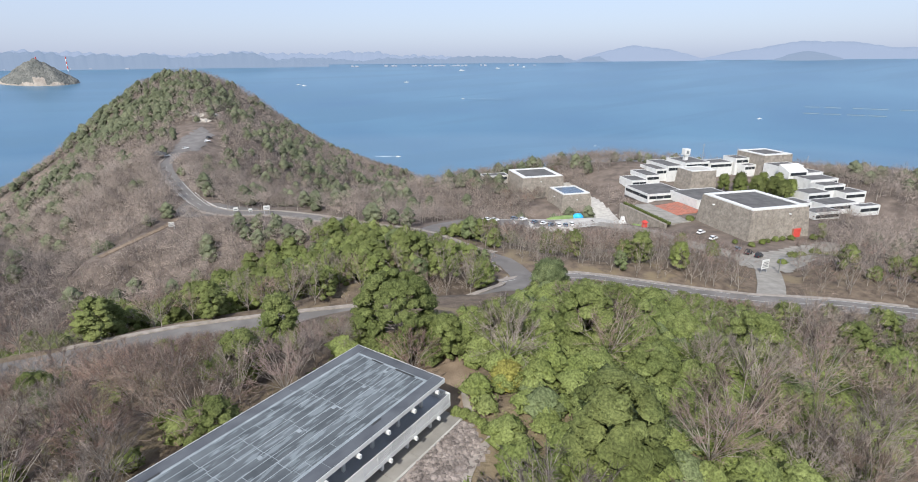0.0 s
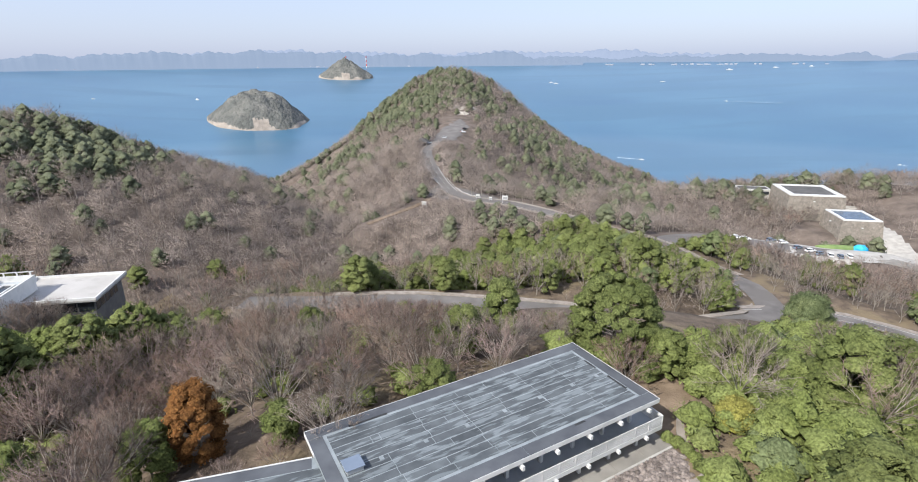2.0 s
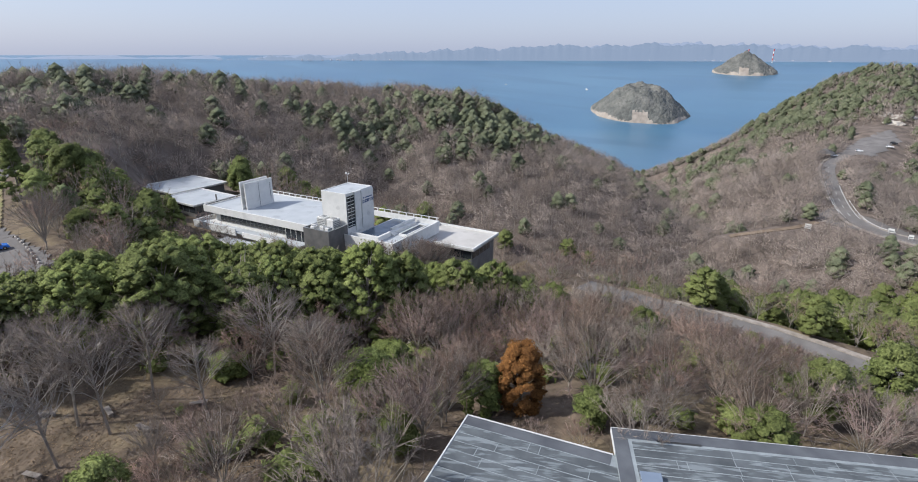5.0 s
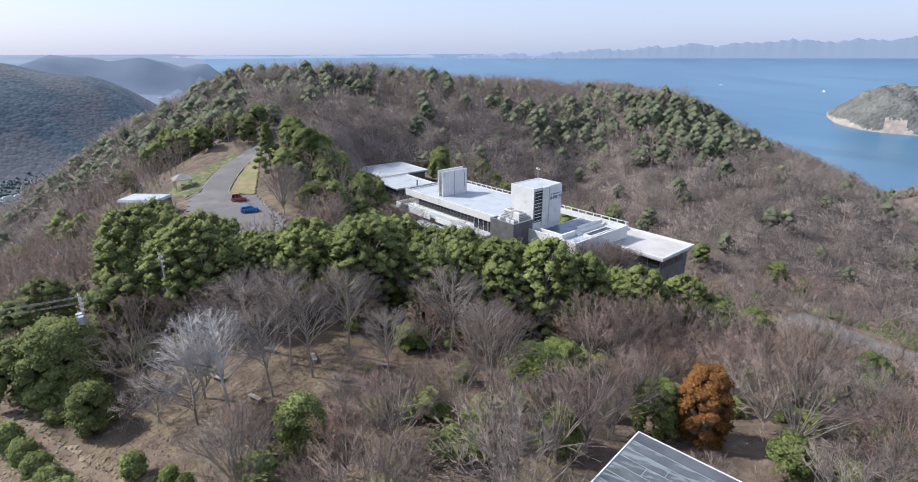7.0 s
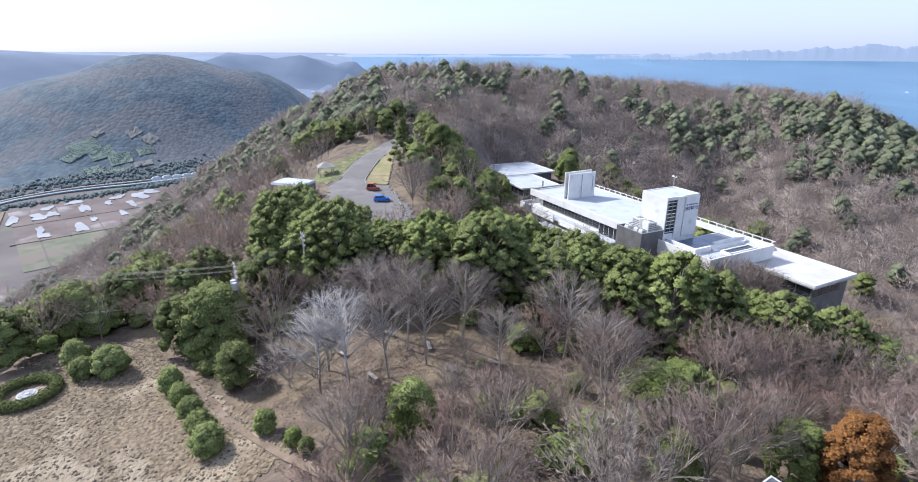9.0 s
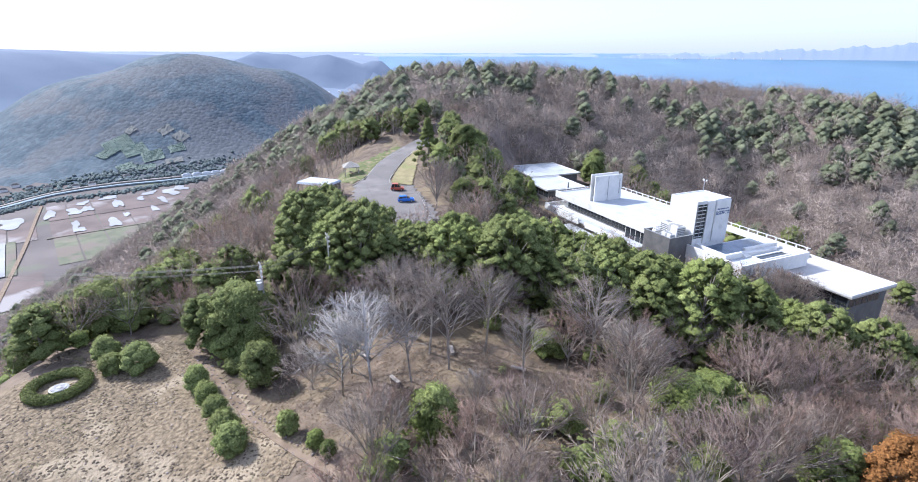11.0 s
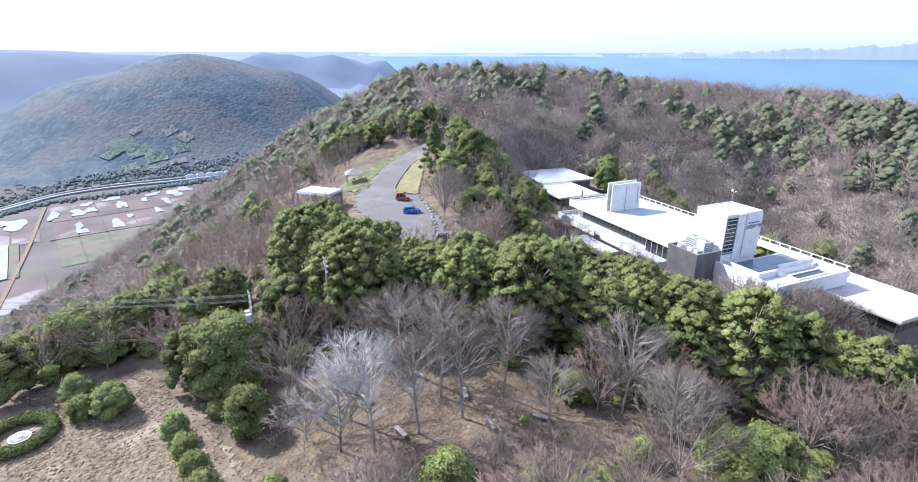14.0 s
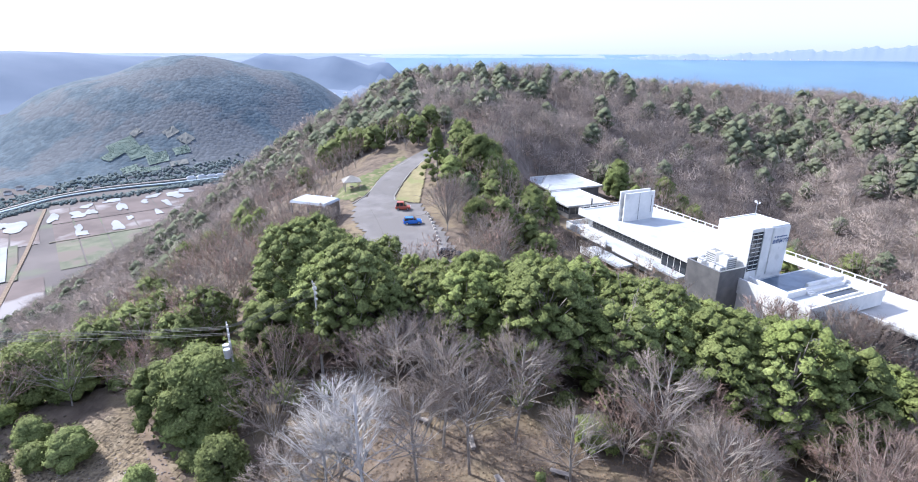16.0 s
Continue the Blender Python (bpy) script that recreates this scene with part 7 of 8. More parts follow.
# ---- white lines, kerbs and signs along the roads ----
def line_marks(line, offset, name, label, dash=0, half=0.09, from_k=0.0, to_k=1.0, lift=0.16):
    if not dash:
        return ribbon(name, line, half, ROAD_PAINT, lift, label, "road marking", from_k, to_k, offset, thick=0.02)
    pts = np.array(line)
    n = len(pts)
    for k in range(int(from_k * n), int(to_k * n) - 1, dash):
        ribbon(name, [tuple(p) for p in pts[k:k + 2]], half, ROAD_PAINT, lift, label, "road marking", 0, 1, offset, thick=0.02)


FINE_MAIN, FINE_EAST = spline(ROAD_MAIN[::2], 3.0), spline(ROAD_EAST[::2], 3.0)
line_marks(FINE_EAST, 3.0, "edge_line", "white edge line along the asphalt road")
line_marks(FINE_EAST, -3.0, "edge_line", "white edge line along the asphalt road", lift=0.17)
line_marks(FINE_EAST, 0.0, "centre_line", "white centre line along the asphalt road", lift=0.18)
line_marks(FINE_MAIN, 2.9, "edge_line", "white edge line along the winding road", from_k=0.3, to_k=0.62)
line_marks(FINE_MAIN, 0.0, "centre_dash", "short white centre dash on the winding road", 3, 0.12, 0.66, 0.84)
line_marks(FINE_MAIN, 2.7, "edge_line", "white edge line near the junction", from_k=0.66, to_k=0.8, half=0.12)
line_marks(FINE_MAIN, -2.7, "edge_line", "white edge line near the junction", from_k=0.66, to_k=0.76, half=0.2)
# pale earth verges beside the roads
for line, off, a, b, half in ((ROAD_MAIN, 4.3, 0.05, 0.42, 0.9), (ROAD_MAIN, -4.2, 0.30, 0.66, 1.0), (ROAD_MAIN, 4.2, 0.42, 0.66, 0.9), (ROAD_EAST, 4.5, 0.0, 0.9, 0.9), (ROAD_MAIN, 4.2, 0.7, 0.95, 0.8)):
    ribbon("verge", line, half * 0.8, PATH_STONE, 0.1, "pale sandy verge beside the road", "verge", a, b, off)
ribbon("lane", LANE, 1.4, EARTH, 0.12, "narrow pale lane turning off the road", "road")


def guard_rail(line, off, a, b, label):
    g = thing("guard_rail", label, "guard rail", Matrix.Identity(4))
    p = np.array(line)[int(a * (len(line) - 1)):int(b * (len(line) - 1)) + 1]
    d = np.gradient(p[:, :2], axis=0)
    n = np.stack([-d[:, 1], d[:, 0]], 1) / np.linalg.norm(d, axis=1)[:, None]
    q = np.column_stack([p[:, :2] + n * off, p[:, 2]])
    pieces_ = [tube(s + (0, 0, 0.72), e + (0, 0, 0.72), 0.09, 0.09, 4) for s, e in zip(q, q[1:])]
    v, f = gather(pieces_)
    ob = new("rail", mesh_from("rail", v, f, [WHITE]))
    ob.parent = g
    for s in q:
        part("post", boxes((s[0] - 0.08, s[1] - 0.08, s[2] - 0.6, s[0] + 0.08, s[1] + 0.08, s[2] + 0.8)), GALVANISED, g)


guard_rail(ROAD_MAIN, -3.7, 0.60, 0.70, "white steel guard rail at the road junction")
guard_rail(ROAD_MAIN, 3.8, 0.66, 0.76, "white steel guard rail beside the hill road")


def at_place(az, dist, turn_=0.0, lift=0.0):
    x, y, _ = towards(az, dist)
    return pose(x, y, float(ground_z(x, y)) + lift, 0, 0, turn_)


sheet("junction", [towards(a, d)[:2] for a, d in ((27.8, 288), (25.0, 278), (21.5, 264), (21.0, 252), (24.0, 256), (27.4, 262), (29.2, 274))], ASPHALT, 0.2, "widened asphalt at the road junction", "road", 1.4)
sign_board("road_sign", "white road sign board at the junction", at_place(20.6, 252, 200), 2.8, 2.0, 2.0, 2)
sign_board("road_sign", "small white road sign at the junction", at_place(22.2, 256, 200), 1.6, 1.4, 1.0, 1)
sign_board("road_sign", "small white road sign at the junction", at_place(23.6, 260, 200), 2.0, 1.6, 1.0, 1)
sign_board("road_sign", "grey sign board beside the narrow lane", at_place(29.6, 255, 200), 2.4, 2.0, 1.2, 2)


def pavilion(label, m, size, tall, roof_mat):
    """An open shelter: four posts and a hipped roof."""
    p = thing("pavilion", label, "pavilion", m)
    s = size / 2
    for x in (-s * 0.8, s * 0.8):
        for y in (-s * 0.8, s * 0.8):
            part("post", boxes((x - 0.1, y - 0.1, -0.3, x + 0.1, y + 0.1, tall)), WOOD_GREY, p)
    part("roof", add_box(bmesh.new(), -s, -s, tall, s, s, tall + size * 0.26, batter=s * 0.86), roof_mat, p)
    part("eave", boxes((-s, -s, tall - 0.15, s, s, tall)), WOOD_GREY, p)
    part("table", boxes((-0.8, -0.4, 0.6, 0.8, 0.4, 0.75)), WOOD_GREY, p)


pavilion("grey hip-roofed shelter beside the hill road", at_place(29.6, 385, 20), 9, 3.2, GREY_ROOF)
pavilion("small hip-roofed shelter with a pale roof on the lawn", pose(-141, -60, float(ground_z(-141, -60)), 0, 0, 30), 4.6, 2.4, GREY_PAVING)
sheet("car_park", [towards(28.6, 396)[:2], towards(26.2, 400)[:2], towards(24.6, 440)[:2], towards(25.4, 468)[:2], towards(27.4, 440)[:2]], ASPHALT, 0.25, "asphalt lookout car park on the hill", "car park", 2.0)
for az, dist, turn_, key in ((27.2, 405, 40, "w"), (25.2, 424, 30, "w"), (25.0, 432, 20, "d"), (28.9, 388, 50, "w")):
    paint, words = PAINT[key]
    car(words + " parked at the hill lookout", paint, at_place(az, dist, turn_, 0.3))
for k, (az, dist, w) in enumerate(((25.4, 486, 7), (24.8, 500, 8), (26.0, 505, 6))):
    r_ = thing("rock_outcrop", "pale bare rock outcrop on the hillside", "rock", at_place(az, dist, 30 * k, -0.5))
    bm = bmesh.new()
    bmesh.ops.create_icosphere(bm, subdivisions=3, radius=1)
    for v in bm.verts:
        f = 1 + 0.35 * noise.noise(v.co * 2 + Vector((k * 7, 0, 0)))
        v.co = Vector((v.co.x * w * f, v.co.y * w * 0.6 * f, v.co.z * 2.6 * f))
    part("rock", bm, ROCK, r_)

# ---- the car park to the west ----
def g_z(x, y):
    return float(ground_z(x, y))


sheet("car_park", [(-97, -30), (-100, -23), (-106.5, -25.4), (-119.3, -32), (-131.5, -39.2), (-133.2, -46), (-134.5, -53.6), (-128, -54.2), (-121, -52), (-107.5, -42.8), (-98, -38)], ASPHALT, 0.16, "grey asphalt car park among the trees", "car park", 1.2)
sheet("lawn", [(-133.4, -45.8), (-132, -39.6), (-143, -41.5), (-154, -44.2), (-165, -45.6), (-164, -47.4), (-155.4, -48.2), (-144, -47.4)], DRY_LAWN, 0.3, "wedge of dry yellow grass beside the drive", "lawn", 0.45)
sheet("lawn", [(-130, -55.4), (-136, -54.4), (-153, -55.8), (-167, -52.6), (-169, -55.5), (-154, -60), (-147, -65.5), (-137, -64)], GREEN_GRASS, 0.14, "green lawn around the small shelter", "lawn", 1.0)
ribbon("kerb", [(p[0], p[1], g_z(p[0], p[1]) + 0.2) for p in spline([(-129, -55), (-136, -54), (-153, -55.2), (-167, -51.9)], 3)], 0.1, GREY_PAVING, 0.05, "pale kerb along the lawn", "kerb")
ribbon("kerb", [(p[0], p[1], g_z(p[0], p[1]) + 0.2) for p in spline([(-131.8, -39.2), (-133.3, -46), (-144, -47.9), (-155.4, -48.6), (-165, -47.7)], 3)], 0.1, GREY_PAVING, 0.05, "pale kerb round the grass wedge", "kerb")
car("bright blue hatchback parked on the asphalt", BLUE_CAR, pose(-118.2, -37.0, g_z(-118.2, -37.0) + 0.17, 0, 0, 112), L=3.9)
car("rust red small van parked on the asphalt", RED_CAR, pose(-127.2, -41.9, g_z(-127.2, -41.9) + 0.17, 0, 0, 105), L=3.4, H=1.85)
car("dark parked car at the edge of the car park", DARK_CAR, pose(-102.2, -25.3, g_z(-102.2, -25.3) + 0.17, 0, 0, 100), L=4.2)
for k, (x, y, size) in enumerate(((-110.5, -22.6, 0.8), (-123.5, -28.4, 0.9), (-126.0, -31.0, 0.95), (-131.0, -30.5, 0.9), (-104.5, -20.5, 0.75), (-122.0, -22.5, 0.9))):
    plant("bare_tree", NEAR_KINDS[(1, 0, 2)[k % 3]][k % 3], x, y, g_z(x, y), k * 83 % 360, size, "leafless tree along the car park edge", "trees along the car park")
stones_ = thing("border_stone", "round pale border stone along the car park edge", "stone", pose(0, 0, -80), "border stones")
bm = bmesh.new()
bmesh.ops.create_icosphere(bm, subdivisions=2, radius=0.32)
for v in bm.verts:
    v.co *= 1 + 0.2 * noise.noise(v.co * 4)
part("stone", bm, ROCK, stones_)
for x, y, _ in spline([(-125, -35.5, 0), (-116, -31.6, 0), (-108, -28.6, 0), (-103.5, -27, 0)], 1.9):
    copy_thing(stones_, pose(x, y, g_z(x, y) + 0.3, 0, 0, x * 40))
for o in (*stones_.children, stones_):
    bpy.data.objects.remove(o)
st = thing("white_statue", "small white abstract stone on the lawn", "sculpture", pose(-133, -62, g_z(-133, -62), 0, 0, 20))
part("stone", add_box(bmesh.new(), -0.5, -0.3, 0, 0.5, 0.3, 2.2, batter=0.2), WHITE, st)


# ---- poles and wires ----
def utility_pole(x, y, top, label, transformer=False, turn_=0):
    z = g_z(x, y)
    p = thing("utility_pole", label, "utility pole", pose(x, y, z, 0, 0, turn_), "utility poles")
    bm = bmesh.new()
    bmesh.ops.create_cone(bm, cap_ends=True, segments=10, radius1=0.17, radius2=0.11, depth=top - z + 0.5, matrix=pose(0, 0, (top - z) / 2 - 0.25))
    part("pole", bm, CONCRETE, p)
    for k, dz in enumerate((0.35, 1.0, 1.75)):
        arm = part("cross_arm", boxes((-0.95 + 0.15 * k, -0.06, top - z - dz - 0.06, 0.95 - 0.15 * k, 0.06, top - z - dz + 0.06)), GALVANISED, p)
        for q in (-0.8, 0.0, 0.8):
            part("insulator", boxes((q - 0.06, -0.06, top - z - dz + 0.06, q + 0.06, 0.06, top - z - dz + 0.3), bevel=0.02), WHITE, arm)
    if transformer:
        for q in (-0.5, 0.5):
            bm = bmesh.new()
            bmesh.ops.create_cone(bm, cap_ends=True, segments=14, radius1=0.34, radius2=0.34, depth=0.95, matrix=pose(q, -0.4, top - z - 2.9))
            part("transformer", bm, GALVANISED, p)
    return p


utility_pole(-65.3, -32.1, 226.3, "grey concrete utility pole with cross arms", False, 40)
utility_pole(-58.3, -38.3, 224.2, "concrete utility pole with two grey transformers", True, 40)


def wire(a, b, sag, label):
    pts = [Vector(a).lerp(Vector(b), k / 14) - Vector((0, 0, sag * 4 * (k / 14) * (1 - k / 14))) for k in range(15)]
    a_ = np.arange(3) * 2.094
    ring = np.column_stack([np.cos(a_) * 0.022, np.cos(a_) * 0.01, np.sin(a_) * 0.022])
    v = (np.array([tuple(p) for p in pts])[:, None] + ring).reshape(-1, 3)
    f = np.array([(3 * k + i, 3 * k + (i + 1) % 3, 3 * k + 3 + (i + 1) % 3, 3 * k + 3 + i) for k in range(14) for i in range(3)])
    tagged(new("overhead_wire", mesh_from("overhead_wire", v, f, [BLACK_WIRE])), label, "cable", "overhead wires")


for k, (dz, dx) in enumerate(((0.6, -0.7), (0.62, 0.0), (0.64, 0.7), (1.3, -0.4), (1.32, 0.4))):
    wire((-58.3 + dx * 0.6, -38.3 - dx * 0.7, 224.5 - dz), (-52.0 + dx * 0.6, -95 - dx * 0.4, 221.5 - dz), 0.9, "thin black overhead power wire")
    wire((-58.3 + dx * 0.6, -38.3 - dx * 0.7, 224.5 - dz), (-65.3 + dx * 0.6, -32.1 - dx * 0.7, 226.3 - dz), 0.15, "short black wire between two poles")
wire((-58.3, -38.3, 219.5), (-48.0, -95, 215.5), 0.8, "low thin overhead cable over the shrubs")
far_pole = utility_pole(-52.0, -95, 222.2, "distant concrete utility pole", False, 10)


# ---- garden: yard, hedge ring, path, shrubs and benches ----
sheet("bare_yard", [(-54, -47), (-56, -52), (-52, -57), (-47, -60), (-40, -66), (-30, -64), (-24, -52), (-26, -38), (-33, -26), (-39, -22), (-42, -27), (-47, -36), (-52, -42)], YARD, 0.07, "bare sandy yard with scattered stones and dry grass", "ground", 0.8)
GARDEN_PATH = [(x, y, g_z(x, y) + 0.1) for x, y, _ in spline([(-56, -49, 0), (-52.5, -44.5, 0), (-48, -38.6, 0), (-43.5, -31.8, 0), (-39.2, -24.8, 0), (-35.5, -17, 0)], 1.0)]
ribbon("path", GARDEN_PATH, 0.6, EARTH, -0.02, "worn sandy footpath edged with loose stones", "path")
edge = []
for x, y, z in GARDEN_PATH:
    for s in (-1, 1):
        edge += [(x + s * 0.8 + rng.normal() * 0.2, y + s * 0.5 + rng.normal() * 0.2, z + 0.02) for _ in range(3)]
pebbles("path_stones", np.array(edge), rng.uniform(0.06, 0.15, len(edge)), STONES, "loose stones along the footpath")
scat = np.column_stack([rng.uniform(-52, -27, 420), rng.uniform(-60, -28, 420)])
scat = scat[(scat[:, 0] + 54) * 0.9 > (scat[:, 1] + 44) * 1.0]
pebbles("yard_stones", np.column_stack([scat, ground_z(scat[:, 0], scat[:, 1]) + 0.07]), rng.uniform(0.04, 0.14, len(scat)), STONES, "small stones scattered over the bare yard")
clod = np.column_stack([rng.uniform(-55, -25, 9000), rng.uniform(-64, -24, 9000)])
side = -(clod[:, 0] + 46) * math.sin(radians(57)) + (clod[:, 1] + 34) * math.cos(radians(57))
clod = clod[(side < -1) & (side > -26) & (patch(clod[:, 0], clod[:, 1], 5, 7.0) + rng.uniform(-0.2, 0.2, len(clod)) > 0.42)]
v, f = small_lumps(np.column_stack([clod, ground_z(clod[:, 0], clod[:, 1]) + 0.06]), rng.uniform(0.07, 0.24, len(clod)), 0.5)
tagged(new("earth_clods", mesh_from("earth_clods", v, f, [CLOD], smooth=True)), "rough brown clods of earth over the bare yard", "earth", kind="stuff")
tufts = np.column_stack([rng.uniform(-54, -26, 2600), rng.uniform(-62, -26, 2600)])
tufts = tufts[patch(tufts[:, 0], tufts[:, 1], 4, 2.0) > 0.5]
gz = ground_z(tufts[:, 0], tufts[:, 1]) + 0.05
way = rng.normal(size=(len(tufts) * 5, 3)) * 0.5 + (0, 0, 0.6)
way /= np.linalg.norm(way, axis=1)[:, None]
v, f = slivers(np.repeat(np.column_stack([tufts, gz]), 5, 0) + rng.normal(size=(len(tufts) * 5, 3)) * (0.2, 0.2, 0), way, rng.uniform(0.12, 0.35, len(way)), np.full(len(way), 0.05))
tagged(new("dry_grass", mesh_from("dry_grass", v, f, [GRASS])), "dry tufts of grass on the bare yard", "grass", kind="stuff")

ring = thing("hedge_ring", "round clipped green hedge around a stone disc", "hedge", pose(-43.9, -57.0, g_z(-43.9, -57.0)) @ Matrix.Scale(0.78, 4))
n = 5200
a, b = rng.uniform(0, 2 * math.pi, n), rng.uniform(0, 2 * math.pi, n)
at = np.column_stack([np.cos(a) * (3.6 + 0.85 * np.cos(b)), np.sin(a) * (3.6 + 0.85 * np.cos(b)), 0.75 + 0.62 * np.sin(b)])
out = np.column_stack([np.cos(a) * np.cos(b), np.sin(a) * np.cos(b), np.sin(b)])
keep = at[:, 2] > 0.1
ob = new("foliage", mesh_from("foliage", *leaves(at[keep] + rng.normal(size=(keep.sum(), 3)) * 0.06, out[keep], np.full(keep.sum(), 0.16)), [LEAF_DARK]))
ob.parent = ring
bm = bmesh.new()
rows = []
for k in range(40):
    t = k * 2 * math.pi / 40
    rows.append([bm.verts.new((math.cos(t) * (3.6 + 0.75 * math.cos(q)), math.sin(t) * (3.6 + 0.75 * math.cos(q)), 0.62 + 0.6 * math.sin(q))) for q in np.arange(6) * math.pi / 3])
for p, q in zip(rows, rows[1:] + rows[:1]):
    for j in range(6):
        bm.faces.new((p[j], q[j], q[(j + 1) % 6], p[(j + 1) % 6]))
part("hedge_core", bm, LEAF_DARK, ring)
disc = thing("stone_disc", "round pale stone disc on a low plinth inside the hedge", "monument", pose(-43.9, -57.0, g_z(-43.9, -57.0)) @ Matrix.Scale(0.78, 4))
for name, r_, z0, z1, mat in (("plinth", 1.35, -0.2, 0.28, FRAME_GREY), ("plate", 1.05, 0.28, 0.36, BRONZE), ("boss", 0.35, 0.36, 0.42, FRAME_GREY)):
    bm = bmesh.new()
    bmesh.ops.create_cone(bm, cap_ends=True, segments=28, radius1=r_, radius2=r_ * 0.97, depth=z1 - z0, matrix=pose(0, 0, (z0 + z1) / 2))
    part(name, bm, mat, disc)


def bench(x, y, turn_):
    t = thing("bench", "low pale stone slab bench under the bare trees", "bench", pose(x, y, g_z(x, y), 0, 0, turn_), "stone benches")
    part("slab", boxes((-0.9, -0.24, 0.34, 0.9, 0.24, 0.46), bevel=0.02), PATH_STONE, t)
    for q in (-0.6, 0.6):
        part("foot", boxes((q - 0.12, -0.18, -0.1, q + 0.12, 0.18, 0.34)), PATH_STONE, t)


for x, y, turn_ in ((-54.2, -23.1, 60), (-49.8, -17.9, 50), (-55.1, -4.6, 80), (-56.9, -12.9, 20), (-59, -18.5, 70), (-61, -27, 30), (-52.6, -9.5, 40)):
    bench(x, y, turn_)
lit = np.column_stack([rng.uniform(-66, -36, 16000), rng.uniform(-32, 6, 16000)])
lit_z = ground_z(lit[:, 0], lit[:, 1])
v, f = leaves(np.column_stack([lit, lit_z + 0.06]), np.tile((0, 0, 1.0), (len(lit), 1)), np.full(len(lit), 0.1))
tagged(new("fallen_leaves", mesh_from("fallen_leaves", v, f, [BROWN_LEAF])), "fallen brown leaves under the bare trees", "leaves", kind="stuff")

# ---- trees that stand out ----
TALL, LOW = dict(branches=6, trunk=0.32, fan=0.38, leader=True), dict(branches=6, trunk=0.16, fan=0.38, leader=True)
PALE = tree_meshes(*bare_tree(12.5, 4.6, 24, 2500, 0.027, **LOW), PALE_TWIG, PALE_TWIG)
PALE_B = tree_meshes(*bare_tree(13.5, 4.2, 24, 2500, 0.027, **TALL), PALE_TWIG, PALE_TWIG)
BROWN_A = tree_meshes(*bare_tree(12.0, 4.6, 20, 2300, 0.032, **TALL), BARK, GREY_TWIG)
for x, y, me, s, words in ((-46.9, -22.9, PALE, 0.82, "tall pale grey leafless tree in the clearing"), (-47.4, -19.6, PALE_B, 0.95, "tall pale grey leafless tree in the clearing"), (-51.2, -23.6, PALE, 0.9, "tall pale grey leafless tree in the clearing"), (-50.2, -16.1, BROWN_A, 0.9, "tall brown leafless tree beside the benches"), (-53.2, -12.4, BROWN_A, 0.95, "tall brown leafless tree beside the benches"),
                           (-56, -15.5, BROWN_A, 1.0, "tall brown leafless tree beside the benches"), (-58, -9, BROWN_A, 0.95, "tall brown leafless tree beside the benches"), (-52.3, -3.6, BROWN_A, 0.75, "brown leafless tree beside the benches"), (-60, -21, BROWN_A, 0.9, "tall brown leafless tree beside the benches"), (-58.5, 3.5, BROWN_A, 1.0, "broad brown leafless tree beside the clearing"), (-52, 7.5, BROWN_A, 0.85, "broad brown leafless tree beside the clearing")):
    plant("bare_tree", me, x, y, g_z(x, y), x * 31 % 360, s, words, "trees of the clearing")
plant("bare_tree", tree_meshes(*bare_tree(12.0, 5.4, 18, 2300, 0.045, **NEAR_BARE), BARK, GREY_TWIG), -116.2, -29.2, g_z(-116.2, -29.2), 40, 1.0, "large grey leafless tree at the car park edge")


def specimen(name, label, x, y, h, spread, leaf, count=2600, size=0.2, lobes=34, cone=0.0, low=0.12, turn_=0.0, scale=1.0):
    me = tree_meshes(*leafy_tree(h, spread, max(lobes, 24), int(count * 1.3), size * 0.78, low, cone, True), BARK, leaf)
    return plant(name, me, x, y, g_z(x, y), turn_, scale, label)


specimen("cypress_tree", "rust-orange cypress tree with a dense rounded crown", -40.0, 26.2, 8.4, 2.6, LEAF_RUST, 6400, 0.13, 70, 0.0, 0.03)
specimen("evergreen_tree", "large yellow-green camphor tree behind the long house", -8.0, 59.4, 9.8, 5.3, LEAF_LIGHT, 9500, 0.17, 210, 0.0, 0.1)
specimen("pine_tree", "bright green pine tree beside the road", -23.5, 61.8, 8.0, 2.6, LEAF_LIGHT, 1800, 0.2, 22, 0.0, 0.2)
specimen("evergreen_tree", "round olive-green tree on the road corner", *towards(-10.5, 118)[:2], 8.5, 4.6, LEAF_GREY, 3000, 0.28, 40)
specimen("evergreen_tree", "bright green conical tree among the bare trees", *towards(-24.0, 157)[:2], 8.5, 2.8, LEAF_MID, 1300, 0.26, 40)
specimen("evergreen_shrub", "small yellow-green evergreen at the roof corner", -33.6, 30.4, 4.2, 1.8, LEAF_LIGHT, 1200, 0.16, 18)
specimen("evergreen_shrub", "bushy green evergreen in the clearing", -41.9, -11.5, 5.2, 2.5, LEAF_MID, 2400, 0.17, 28)
specimen("evergreen_tree", "broad dark evergreen tree above the yard", -57.0, -41.2, 9.0, 4.8, LEAF_DARK, 4200, 0.22, 48)
specimen("evergreen_tree", "small dark evergreen tree beside the path", -49.6, -34.2, 5.4, 2.4, LEAF_DARK, 1800, 0.18, 24)
specimen("evergreen_tree", "broad dark evergreen tree behind the hedge ring", -58.5, -64.0, 8.0, 4.4, LEAF_DARK, 3600, 0.22, 44)
specimen("evergreen_tree", "dark evergreen tree behind the hedge ring", -54.0, -72.0, 7.0, 4.0, LEAF_DARK, 3000, 0.22, 38)
